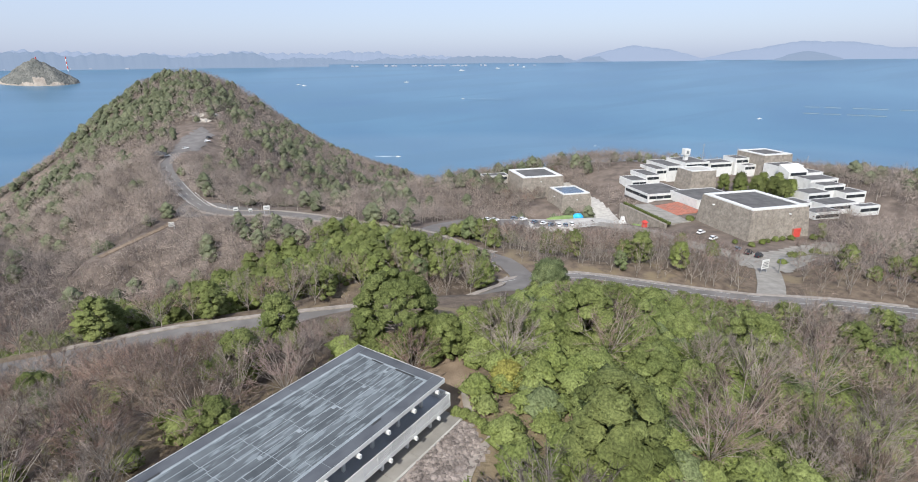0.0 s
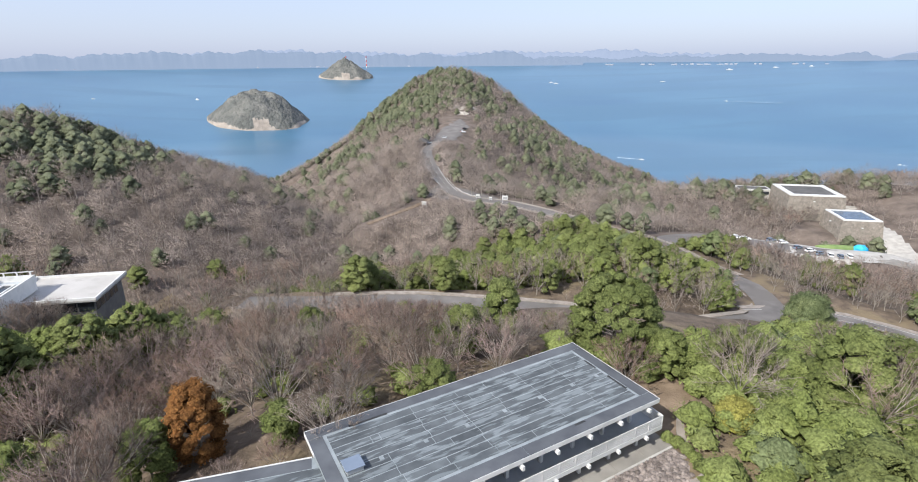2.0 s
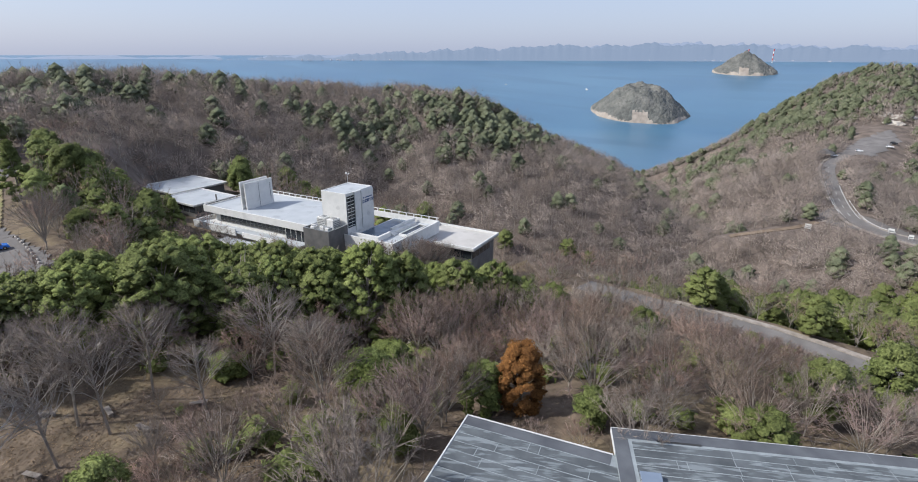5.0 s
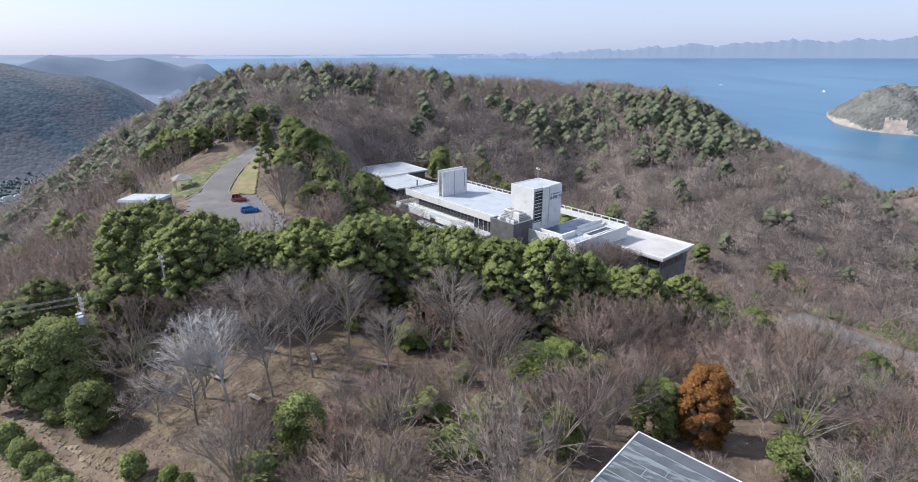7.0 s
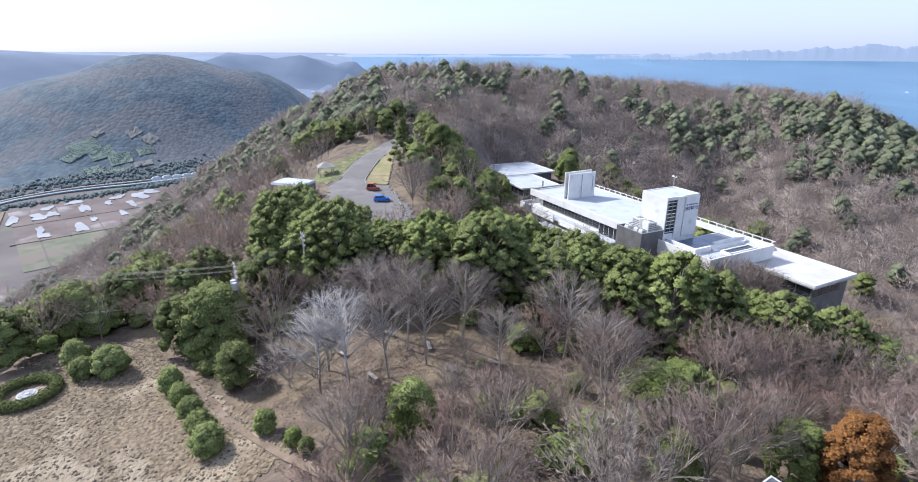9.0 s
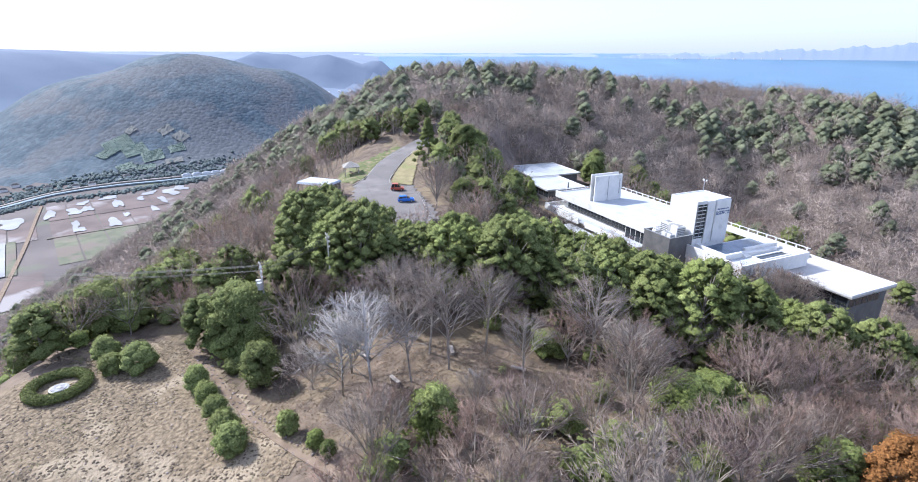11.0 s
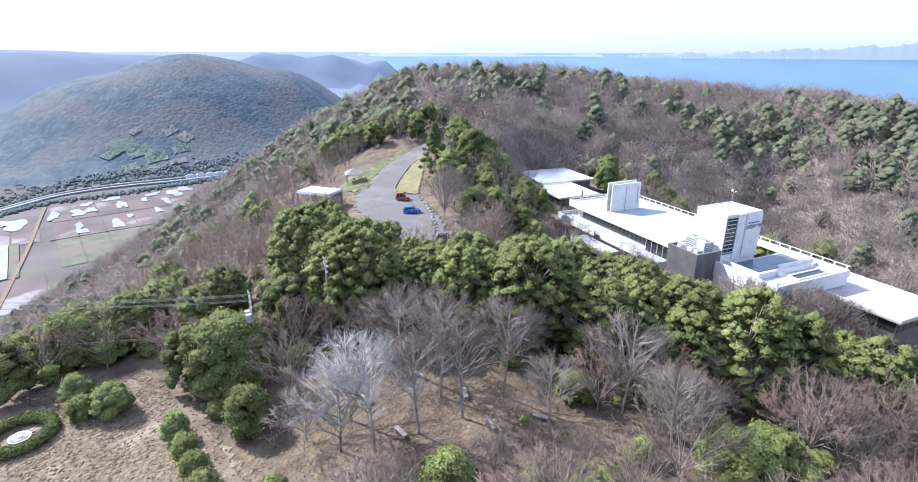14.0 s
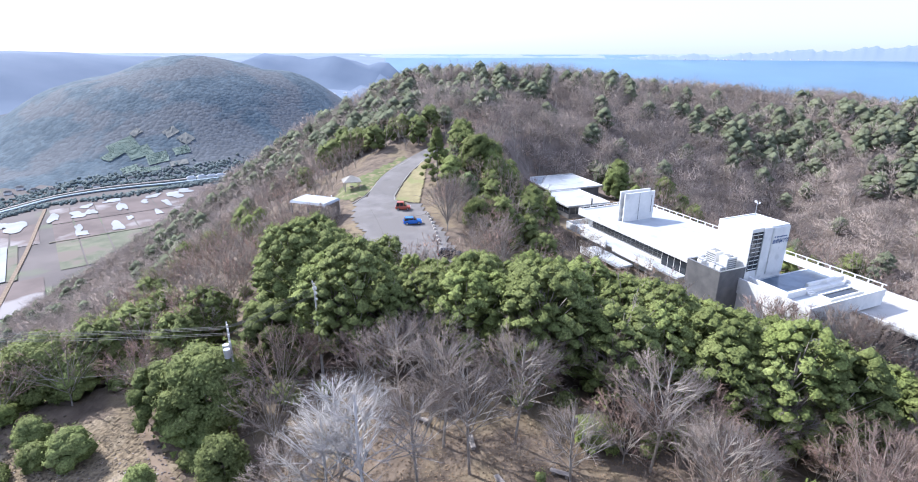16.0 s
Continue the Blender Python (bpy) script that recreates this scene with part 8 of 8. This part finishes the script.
for x, y, h, s, leaf, words in ((-47.3, -41.2, 2.8, 1.5, LEAF_LIGHT, "yellow-green clipped shrub on the bare yard"), (-45.0, -38.3, 2.6, 1.4, LEAF_MID, "green shrub on the bare yard"), (-43.2, -36.0, 2.4, 1.4, LEAF_LIGHT, "yellow-green shrub on the bare yard"), (-41.2, -33.6, 2.4, 1.5, LEAF_MID, "green rounded shrub on the bare yard"), (-38.8, -31.2, 2.8, 1.7, LEAF_LIGHT, "yellow-green shrub on the bare yard"),
                              (-50.4, -56.4, 3.2, 1.7, LEAF_LIGHT, "small yellow-green shrub beside the hedge ring"), (-49.4, -50.8, 3.4, 2.2, LEAF_LIGHT, "yellow-green shrub with bare stems on the yard"), (-48.2, -53.6, 2.4, 1.5, LEAF_DARK, "low dark clipped shrub on the yard"), (-41.2, -26.4, 2.6, 1.1, LEAF_MID, "green shrub beside the footpath"), (-39.6, -22.6, 1.6, 0.9, LEAF_MID, "low round shrub beside the footpath"), (-38.6, -20.8, 1.4, 0.8, LEAF_LIGHT, "low round shrub beside the footpath"), (-51.6, -39.2, 1.5, 1.3, LEAF_DARK, "low clipped shrub beside the footpath"),
                              (-0.4, 45.3, 0.9, 0.55, LEAF_LIGHT, "low clipped shrub beside the terrace"), (0.5, 44.9, 0.8, 0.6, LEAF_MID, "low clipped shrub beside the terrace"), (1.3, 44.2, 0.8, 0.6, LEAF_LIGHT, "low clipped shrub beside the terrace"), (2.0, 43.4, 0.8, 0.6, LEAF_MID, "low clipped shrub beside the terrace"), (2.55, 42.4, 0.8, 0.55, LEAF_LIGHT, "low clipped shrub beside the terrace"), (5.0, 48.6, 3.0, 1.8, LEAF_GOLD, "yellow-leaved shrub beside the path")):
    specimen("shrub", words, x, y, h, s, leaf, 1100, 0.12, 18, 0.0, 0.12)
specimen("conifer_tree", "green conifer with drooping branches beside the drive", -146.0, -38.6, 14.0, 4.6, LEAF_MID, 3400, 0.28, 60, 1.0, 0.06)
specimen("evergreen_tree", "dark evergreen tree behind the conifer", -153.0, -29.5, 11.0, 4.6, LEAF_DARK, 3000, 0.26, 80)
specimen("evergreen_tree", "round dark evergreen bush beside the car park", -121.5, -23.8, 6.5, 3.2, LEAF_DARK, 2400, 0.22, 60)
specimen("conifer_tree", "small dark conifer beside the hut", -149.0, -9.5, 8.5, 3.4, LEAF_MID, 2200, 0.28, 30, 1.0, 0.08)
specimen("evergreen_tree", "bright green rounded tree beside the huts", -186.5, 9.2, 10.0, 4.0, LEAF_LIGHT, 2600, 0.3, 60)
specimen("evergreen_shrub", "broad low green evergreen among the bare trees", -50.5, 12.5, 5.0, 3.6, LEAF_MID, 2600, 0.18, 60)
specimen("evergreen_shrub", "low green evergreen among the bare trees", -54.5, 16.5, 4.6, 3.0, LEAF_MID, 2000, 0.18, 50)
specimen("evergreen_tree", "dark green evergreen beside the rust-orange cypress", -41.5, 22.3, 6.0, 2.4, LEAF_MID, 2200, 0.17, 50)
specimen("evergreen_shrub", "yellow-green evergreen beside the felt roof", -39.0, 12.0, 4.4, 2.2, LEAF_LIGHT, 1600, 0.16, 40)
for u, v_, s, leaf in ((52, 62, 3.6, LEAF_MID), (58, 58, 3.2, LEAF_DARK), (63, 64, 3.4, LEAF_MID), (69, 60, 3.6, LEAF_DARK), (72, 70, 3.0, LEAF_MID), (60, 72, 3.4, LEAF_DARK), (66, 50, 3.8, LEAF_DARK), (72, 52, 3.2, LEAF_MID), (50, 72, 3.0, LEAF_MID), (78, 66, 3.0, LEAF_MID)):
    p = FM @ Vector((u, v_, 0))
    specimen("pine_tree", "green pine tree in the museum courtyard", p.x, p.y, 9.5, s, leaf, 900, 0.42, 18)
for u, v_, h_, s in ((8, -0.5, 1.6, 1.2), (11, 0.3, 1.4, 1.1), (15, 0.6, 1.8, 1.3), (18.5, 0.8, 1.5, 1.1), (22, 0.4, 1.7, 1.3), (30.5, -1.5, 2.0, 1.4), (36, 0, 1.6, 1.3), (39, 2, 1.6, 1.3), (42, 5, 1.6, 1.3), (46, 9, 2.0, 1.6), (2, -2, 1.6, 1.3), (-1, 3, 1.4, 1.0), (1.5, 33, 1.8, 2.0), (-4, -22, 1.2, 1.6), (3, -19, 1.4, 1.8), (10, -16, 1.3, 1.6), (18, -14, 1.5, 1.8)):
    p = FM @ Vector((u, v_, 0))
    specimen("shrub", "low green shrub planted at the foot of the museum", p.x, p.y, h_, s, LEAF_LIGHT if u % 2 else LEAF_MID, 220, 0.26, 8)

for k, (u, v_) in enumerate(((-52, 100), (-56, 108), (-60, 118), (-54, 121), (-50, 92), (-44, 99), (-62, 126), (-67, 134), (-58, 96), (-66, 110), (-70, 122), (-48, 104), (-38, 104), (-16, 138), (-8, 142), (4, 146), (-30, 140), (-40, 146), (-56, 147), (16, 150), (-72, 142))):
    p = FM @ Vector((u, v_, 0))
    plant("bare_tree", NEAR_KINDS[(1, 2, 0)[k % 3]][k % 3], p.x, p.y, g_z(p.x, p.y), k * 67 % 360, 0.82 + 0.05 * (k % 5), "leafless tree standing before the stone theatre" if v_ < 130 else "leafless tree behind the stone theatre", "trees round the theatre")

# ---- boats on the sea ----
def boat(label, az, el, length, wake=0.0, heading=0.0, out_az=None):
    r_ = out_at(el)
    x, y, _ = towards(az, r_)
    z = float(sea_rise(r_))
    b = thing("boat", label, "boat", pose(x, y, z, 0, 0, heading), "boats on the sea")
    bm = bmesh.new()
    rows = [[bm.verts.new((q * length / 2, s * length * 0.12 * (1 - max(0, q) ** 2.2), h)) for s, h in ((-1, length * 0.09), (-0.7, -0.4), (0.7, -0.4), (1, length * 0.09))] for q in np.linspace(-1, 0.98, 7)]
    for p, q in zip(rows, rows[1:]):
        for j in range(4):
            bm.faces.new((p[j], q[j], q[(j + 1) % 4], p[(j + 1) % 4]))
    bm.faces.new(rows[0]), bm.faces.new(rows[-1][::-1])
    part("hull", bm, WHITE, b)
    part("cabin", boxes((-length * 0.25, -length * 0.07, length * 0.08, length * 0.1, length * 0.07, length * 0.2), bevel=length * 0.01), WHITE, b)
    if wake:
        w = thing("wake", "white foam wake trailing behind a boat", "wake", pose(x, y, z + 0.35, 0, 0, heading), kind="structure")
        bm = bmesh.new()
        rows = []
        for k in range(16):
            q = k / 15
            half = length * (0.16 + 0.4 * q) * (1 - 0.5 * q)
            rows.append((bm.verts.new((-length * 0.4 - q * wake, half + 0.7 * math.sin(k * 1.9), 0)), bm.verts.new((-length * 0.4 - q * wake, -half * 0.4 + 0.7 * math.sin(k * 2.7), 0))))
        for p, q in zip(rows, rows[1:]):
            bm.faces.new((p[0], q[0], q[1], p[1]))
        part("foam", bm, FOAM, w)


boat("white motor boat with a foam wake", 6.5, -9.7, 14, 60, -8)
boat("small white boat on the water", 5.3, -2.1, 26, 0, 10)
boat("white coaster far out on the sea", 16.1, -2.2, 24, 30, 20)
boat("white ferry far out on the sea", -0.4, -1.0, 40, 0, 5)
boat("fast white boat with a long thin wake", -0.5, -3.8, 14, 210, 168)
boat("small white boat near the shore", -14.4, -8.5, 9, 12, 160)
boat("small white boat with a short wake", -29.2, -5.3, 16, 40, 175)
boat("small white boat far out on the sea", -4.1, -0.8, 30)
boat("small white boat far out on the sea", -6.8, -0.7, 30)
boat("white boat far out beyond the ridge", 59.4, -2.9, 18, 16, 20)
boat("white boat passing behind the island", 51.2, -3.3, 30, 110, -20)
boat("white boat beyond the hill", 15.6, -2.3, 26)
for k in range(3):
    x, y, _ = towards(-33.5 - k * 1.6, out_at(-5.45))
    t = thing("oyster_raft", "pale lines of sea farming rafts on the water", "raft", pose(x, y, 0.4, 0, 0, 30), "sea farming rafts")
    part("raft", boxes(*[(-30, -14 + q * 9, 0, 30, -12.6 + q * 9, 0.3) for q in range(4)]), FOAM, t)
for az in (37.0, 35.0):
    x, y, _ = towards(az, out_at(-0.62))
    z = float(sea_rise(out_at(-0.62)))
    t = thing("chimney_stack", "tall red and white banded chimney on the far shore", "chimney", pose(x, y, z))
    for k in range(6):
        part("band", boxes((-2.2, -2.2, k * 14, 2.2, 2.2, (k + 1) * 14)), RED_PAINT if k % 2 else WHITE, t)

# ---- farmland in the valley ----
def valley(az, el):
    """The place on the plain that a line at that heading and fall meets."""
    d_ = 250.0 / math.tan(radians(-el))
    for _ in range(12):
        x, y, _z = towards(az, d_)
        d_ = (EYE_Z - g_z(x, y)) / math.tan(radians(-el))
    return towards(az, d_)[:2]


fields = random.Random(3)
ox, oy = valley(134, -13.6)
turn_f = math.degrees(math.atan2(oy, ox)) + 6


def field_box(name, label, u0, v0, u1, v1, mat, lift, cat="field", limit=13):
    c, s = math.cos(radians(turn_f)), math.sin(radians(turn_f))
    corner = [(ox + u * c - v * s, oy + u * s + v * c) for u, v in ((u0, v0), (u1, v0), (u1, v1), (u0, v1))]
    n = 5
    if max(g_z(*q) for q in corner) > limit or max(math.hypot(*q) for q in corner) > 1500:
        return
    bm = bmesh.new()
    grid = []
    for i in range(n + 1):
        row = []
        for j in range(n + 1):
            p = [corner[0][q] * (1 - i / n) * (1 - j / n) + corner[1][q] * (i / n) * (1 - j / n) + corner[2][q] * (i / n) * (j / n) + corner[3][q] * (1 - i / n) * (j / n) for q in (0, 1)]
            row.append(bm.verts.new((p[0], p[1], g_z(*p) + lift)))
        grid.append(row)
    for i in range(n):
        for j in range(n):
            bm.faces.new((grid[i][j], grid[i + 1][j], grid[i + 1][j + 1], grid[i][j + 1]))
    t = thing(name, label, cat, Matrix.Identity(4), "valley fields")
    part("surface", bm, mat, t)


def pool(u, v, ru, rv, label):
    """Shallow water with an uneven edge."""
    c, s = math.cos(radians(turn_f)), math.sin(radians(turn_f))
    bm = bmesh.new()
    ring, n = [], 26
    for k in range(n):
        a = k * 2 * math.pi / n
        q = (0.95 + 0.22 * math.sin(2 * a + u) + 0.16 * math.sin(3 * a + v) + 0.1 * math.sin(5 * a + u * v) + fields.uniform(-0.05, 0.05)) / max(abs(math.cos(a)), abs(math.sin(a))) ** 0.5
        pu, pv = u + math.cos(a) * ru * q, v + math.sin(a) * rv * q
        x, y = ox + pu * c - pv * s, oy + pu * s + pv * c
        ring.append(bm.verts.new((x, y, g_z(x, y) + 1.6)))
    x, y = ox + u * c - v * s, oy + u * s + v * c
    if g_z(x, y) > 13 or math.hypot(x, y) > 1500:
        return
    mid = bm.verts.new((x, y, g_z(x, y) + 1.6))
    for k in range(n):
        bm.faces.new((mid, ring[k], ring[(k + 1) % n]))
    part("surface", bm, FLOODED, thing("flooded_patch", label, "water", Matrix.Identity(4), "valley fields"))


def uv_place(u, v):
    c, s = math.cos(radians(turn_f)), math.sin(radians(turn_f))
    return ox + u * c - v * s, oy + u * s + v * c


def strip(name, label, line, half, mat, lift, category):
    """A ribbon over the plain along a line of (u, v)."""
    pts = [uv_place(p[0], p[1]) for p in spline([(u, v, 0.0) for u, v in line], 18.0)]
    return ribbon(name, [(x, y, g_z(x, y)) for x, y in pts], half, mat, lift, label, category, thick=2.0)


# brown paddies in long plots between ditches, green fallow plots nearer the hill
DITCHES = (-150, -86, -34, 8, 50, 84, 112)
for v0, v1 in zip(DITCHES, DITCHES[1:]):
    for u0, u1 in ((-104, -12), (-9, 80)):
        field_box("paddy_field", "brown winter paddy field in the valley", u0, v0 + 1, u1, v1 - 1, MUD, 0.7)
    field_box("paddy_field", "green fallow field in the valley", -232, v0 + 1, -108, v1 - 1, FIELD_GREEN if fields.random() < 0.75 else MUD, 0.7)
for u0, u1, v0, v1 in ((-100, 10, 128, 160), (-100, 10, 162, 215), (-240, -106, 168, 230), (-350, -244, 128, 230), (-350, -236, -20, 110)):
    field_box("paddy_field", "brown winter paddy field in the valley", u0, v0, u1, v1, MUD, 0.7)
for u, v, ru, rv in ((28, 108, 22, 8), (8, 156, 26, 17), (22, 176, 22, 10), (26, 76, 18, 11), (30, 58, 16, 7), (66, 61, 10, 9), (-60, 81, 26, 5), (-86, 78, 9, 9), (78, 21, 9, 14), (36, 14, 26, 7), (-74, 33, 22, 9), (-40, 12, 14, 4), (72, -40, 9, 13), (46, -22, 12, 6), (57, -72, 18, 12), (70, -92, 12, 12), (20, -52, 18, 6), (-30, -30, 14, 6)):
    pool(u, v, ru, rv, "shallow standing water on a paddy field")
field_box("flooded_field", "pale flooded paddy field in the valley", -238, 163, -92, 205, FLOODED, 1.4)
field_box("grass_bank", "bright green grass bank beside a flooded field", -240, 152, -92, 162, FIELD_GREEN, 1.5, "bank")
strip("farm_track", "pale farm track across the fields", [(-330, 170), (-228, 156), (-116, 141), (0, 128), (92, 116)], 2.2, EARTH, 1.6, "track")
strip("ditch", "pale drainage ditch between the fields", [(-106, 118), (-106, 40), (-108, -40), (-110, -150)], 2.0, FIELD_GREEN, 1.5, "ditch")
BANK_LINE = [(66, 215), (84, 176), (116, 118), (108, 56), (106, -35), (101, -125), (96, -220)]
CANAL_LINE = [(80, 225), (112, 176), (154, 95), (148, 6), (126, -90), (114, -140), (106, -240)]
strip("canal", "pale concrete canal along the foot of the mountain", CANAL_LINE, 4.0, RAFT, 2.6, "canal")
strip("valley_road", "pale valley road beside the canal", [(u + 15, v) for u, v in CANAL_LINE], 2.6, PATH_STONE, 2.4, "road")
# thickets along the bank and at the foot of the mountain
at = []
for line, half, count in ((BANK_LINE, 12, 620), ([(u + 30, v) for u, v in CANAL_LINE], 10, 360), ([(u + 62, v) for u, v in CANAL_LINE], 22, 700)):
    pts = np.array(spline([(u, v, 0.0) for u, v in line], 8.0))[:, :2]
    k = rng.integers(0, len(pts), count)
    p = pts[k] + rng.normal(size=(count, 2)) * half * 0.5
    at += [(*uv_place(u, v), 0) for u, v in p]
at = np.array(at)
at[:, 2] = ground_z(at[:, 0], at[:, 1]) + 1.6
# thicket colour includes the haze tint
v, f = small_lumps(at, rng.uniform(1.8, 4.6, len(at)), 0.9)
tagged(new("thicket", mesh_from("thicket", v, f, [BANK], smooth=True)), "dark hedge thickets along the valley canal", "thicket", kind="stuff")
for k, (u, v) in enumerate(((257, 147), (228, 127), (240, 165), (178, 35), (187, -24), (182, 60), (205, 100), (131, -118), (127, -136), (122, -153), (119, -170), (117, -186))):
    x, y = uv_place(u, v)
    long_ = k > 6
    h = thing("greenhouse" if long_ else "farmhouse", "long pale greenhouse at the foot of the mountain" if long_ else "small farmhouse at the foot of the mountain", "house", pose(x, y, g_z(x, y), 0, 0, turn_f + 90 + fields.uniform(-8, 8)), "valley buildings")
    w_, d_ = (8, 4) if long_ else (6, 4.5)
    part("wall", boxes((-w_, -d_, -3, w_, d_, 4)), WHITE, h)
    part("roof", add_box(bmesh.new(), -w_ - 0.6, -d_ - 0.6, 4, w_ + 0.6, d_ + 0.6, 7, batter=d_ * 0.8), PALE_ROOF if long_ else GREY_ROOF, h)
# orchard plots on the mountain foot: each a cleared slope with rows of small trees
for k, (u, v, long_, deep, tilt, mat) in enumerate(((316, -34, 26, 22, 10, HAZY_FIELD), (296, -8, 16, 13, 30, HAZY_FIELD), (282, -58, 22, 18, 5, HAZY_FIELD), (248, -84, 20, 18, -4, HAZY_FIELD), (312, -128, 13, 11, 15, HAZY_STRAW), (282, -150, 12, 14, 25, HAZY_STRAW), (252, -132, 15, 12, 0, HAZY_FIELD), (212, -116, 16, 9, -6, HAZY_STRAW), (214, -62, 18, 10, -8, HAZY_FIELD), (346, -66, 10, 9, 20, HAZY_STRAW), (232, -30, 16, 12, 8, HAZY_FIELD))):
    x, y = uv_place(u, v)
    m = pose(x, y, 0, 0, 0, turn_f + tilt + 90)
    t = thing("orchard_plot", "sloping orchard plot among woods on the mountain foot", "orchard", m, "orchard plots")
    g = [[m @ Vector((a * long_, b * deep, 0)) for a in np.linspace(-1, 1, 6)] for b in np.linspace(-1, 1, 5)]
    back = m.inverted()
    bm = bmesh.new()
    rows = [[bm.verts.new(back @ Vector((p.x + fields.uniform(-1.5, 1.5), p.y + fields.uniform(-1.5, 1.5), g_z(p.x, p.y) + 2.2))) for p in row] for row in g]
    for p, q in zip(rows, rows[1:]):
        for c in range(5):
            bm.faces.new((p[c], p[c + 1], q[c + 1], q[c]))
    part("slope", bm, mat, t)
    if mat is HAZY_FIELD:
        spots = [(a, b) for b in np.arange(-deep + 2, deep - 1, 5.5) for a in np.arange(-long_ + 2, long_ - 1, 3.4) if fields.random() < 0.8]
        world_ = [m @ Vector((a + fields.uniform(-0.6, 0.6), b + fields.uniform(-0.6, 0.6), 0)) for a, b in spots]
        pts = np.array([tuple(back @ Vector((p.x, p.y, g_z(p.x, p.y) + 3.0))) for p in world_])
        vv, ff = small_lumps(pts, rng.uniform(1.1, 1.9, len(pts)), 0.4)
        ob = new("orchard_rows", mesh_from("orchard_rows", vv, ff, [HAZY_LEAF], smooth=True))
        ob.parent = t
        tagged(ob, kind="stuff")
# town far along the valley, its walls and roofs glowing in haze colour
for k in range(24):
    az, dist = fields.uniform(111, 117), fields.uniform(2250, 2600)
    x, y, _z = towards(az, dist)
    t = thing("town_house", "pale house of the far town in the valley", "house", pose(x, y, g_z(x, y), 0, 0, fields.uniform(0, 90)), "far town houses")
    w_ = fields.uniform(3, 8)
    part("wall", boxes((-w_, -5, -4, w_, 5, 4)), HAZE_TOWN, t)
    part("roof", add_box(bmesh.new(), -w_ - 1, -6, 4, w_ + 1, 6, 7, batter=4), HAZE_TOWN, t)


# ---- shed with a pale roof beside the car park ----
shed = thing("shed", "low open shed with a pale sheet roof among bare trees", "shed", pose(-121.0, -60.2, g_z(-121, -60.2), 0, 0, 80))
rise = 219.2 - g_z(-121, -60.2)
for sx in (-4.3, 0, 4.3):
    for sy in (-2.7, 2.7):
        part("post", boxes((sx - 0.1, sy - 0.1, -0.5, sx + 0.1, sy + 0.1, rise)), WOOD_GREY, shed)
part("back_wall", boxes((-4.4, 2.75, -0.5, 4.4, 2.9, rise - 0.1)), WOOD_GREY, shed)
part("roof", add_box(bmesh.new(), -4.6, -3.0, rise, 4.6, 3.0, rise + 0.5, batter=0.3), PALE_ROOF, shed, "pale sheet metal roof")

for k, (x, y, s) in enumerate(((-113.5, -56.5, 0.95), (-114.2, -61.5, 0.95), (-115.5, -66.0, 1.0), (-111.0, -52.0, 0.85), (-110.5, -59.0, 0.95), (-109.5, -64.0, 0.95), (-107.0, -55.0, 0.9))):
    plant("bare_tree", NEAR_KINDS[(0, 1)[k % 2]][k % 3], x, y, g_z(x, y), k * 80, s, "leafless tree in front of the shed", "trees round the shed")

# ---- town along the far shore, and rafts on the water ----
dots = random.Random(11)
town = bmesh.new()
for k in range(150):
    az = dots.choice((dots.uniform(20, 48), dots.uniform(34, 46), dots.uniform(-8, 12), dots.uniform(60, 80)))
    r_ = out_at(-0.5) - dots.uniform(4, 30)
    x, y, _z = towards(az, r_)
    w_, h_ = dots.uniform(4, 14), dots.uniform(3, 9)
    z_ = float(sea_rise(r_))
    add_box(town, x - w_, y - 6, z_ - 2, x + w_, y + 6, z_ + h_)
# these buildings too emit the haze colour
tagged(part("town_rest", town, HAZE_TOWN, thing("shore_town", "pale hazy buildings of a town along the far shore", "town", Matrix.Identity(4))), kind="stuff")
for k in range(9):
    az, el = -33 - (k % 5) * 1.6 - dots.uniform(0, 0.6), -4.1 - (k // 5) * 0.55
    r_ = out_at(el)
    x, y, _z = towards(az, r_)
    t = thing("fish_raft", "pale floating row of oyster rafts on the sea", "raft", pose(x, y, float(sea_rise(r_)) + 0.6, 0, 0, az + dots.uniform(-4, 4)), "rafts on the sea")
    part("deck", boxes((-26, -4, -1, 26, 4, 0.6)), RAFT, t)
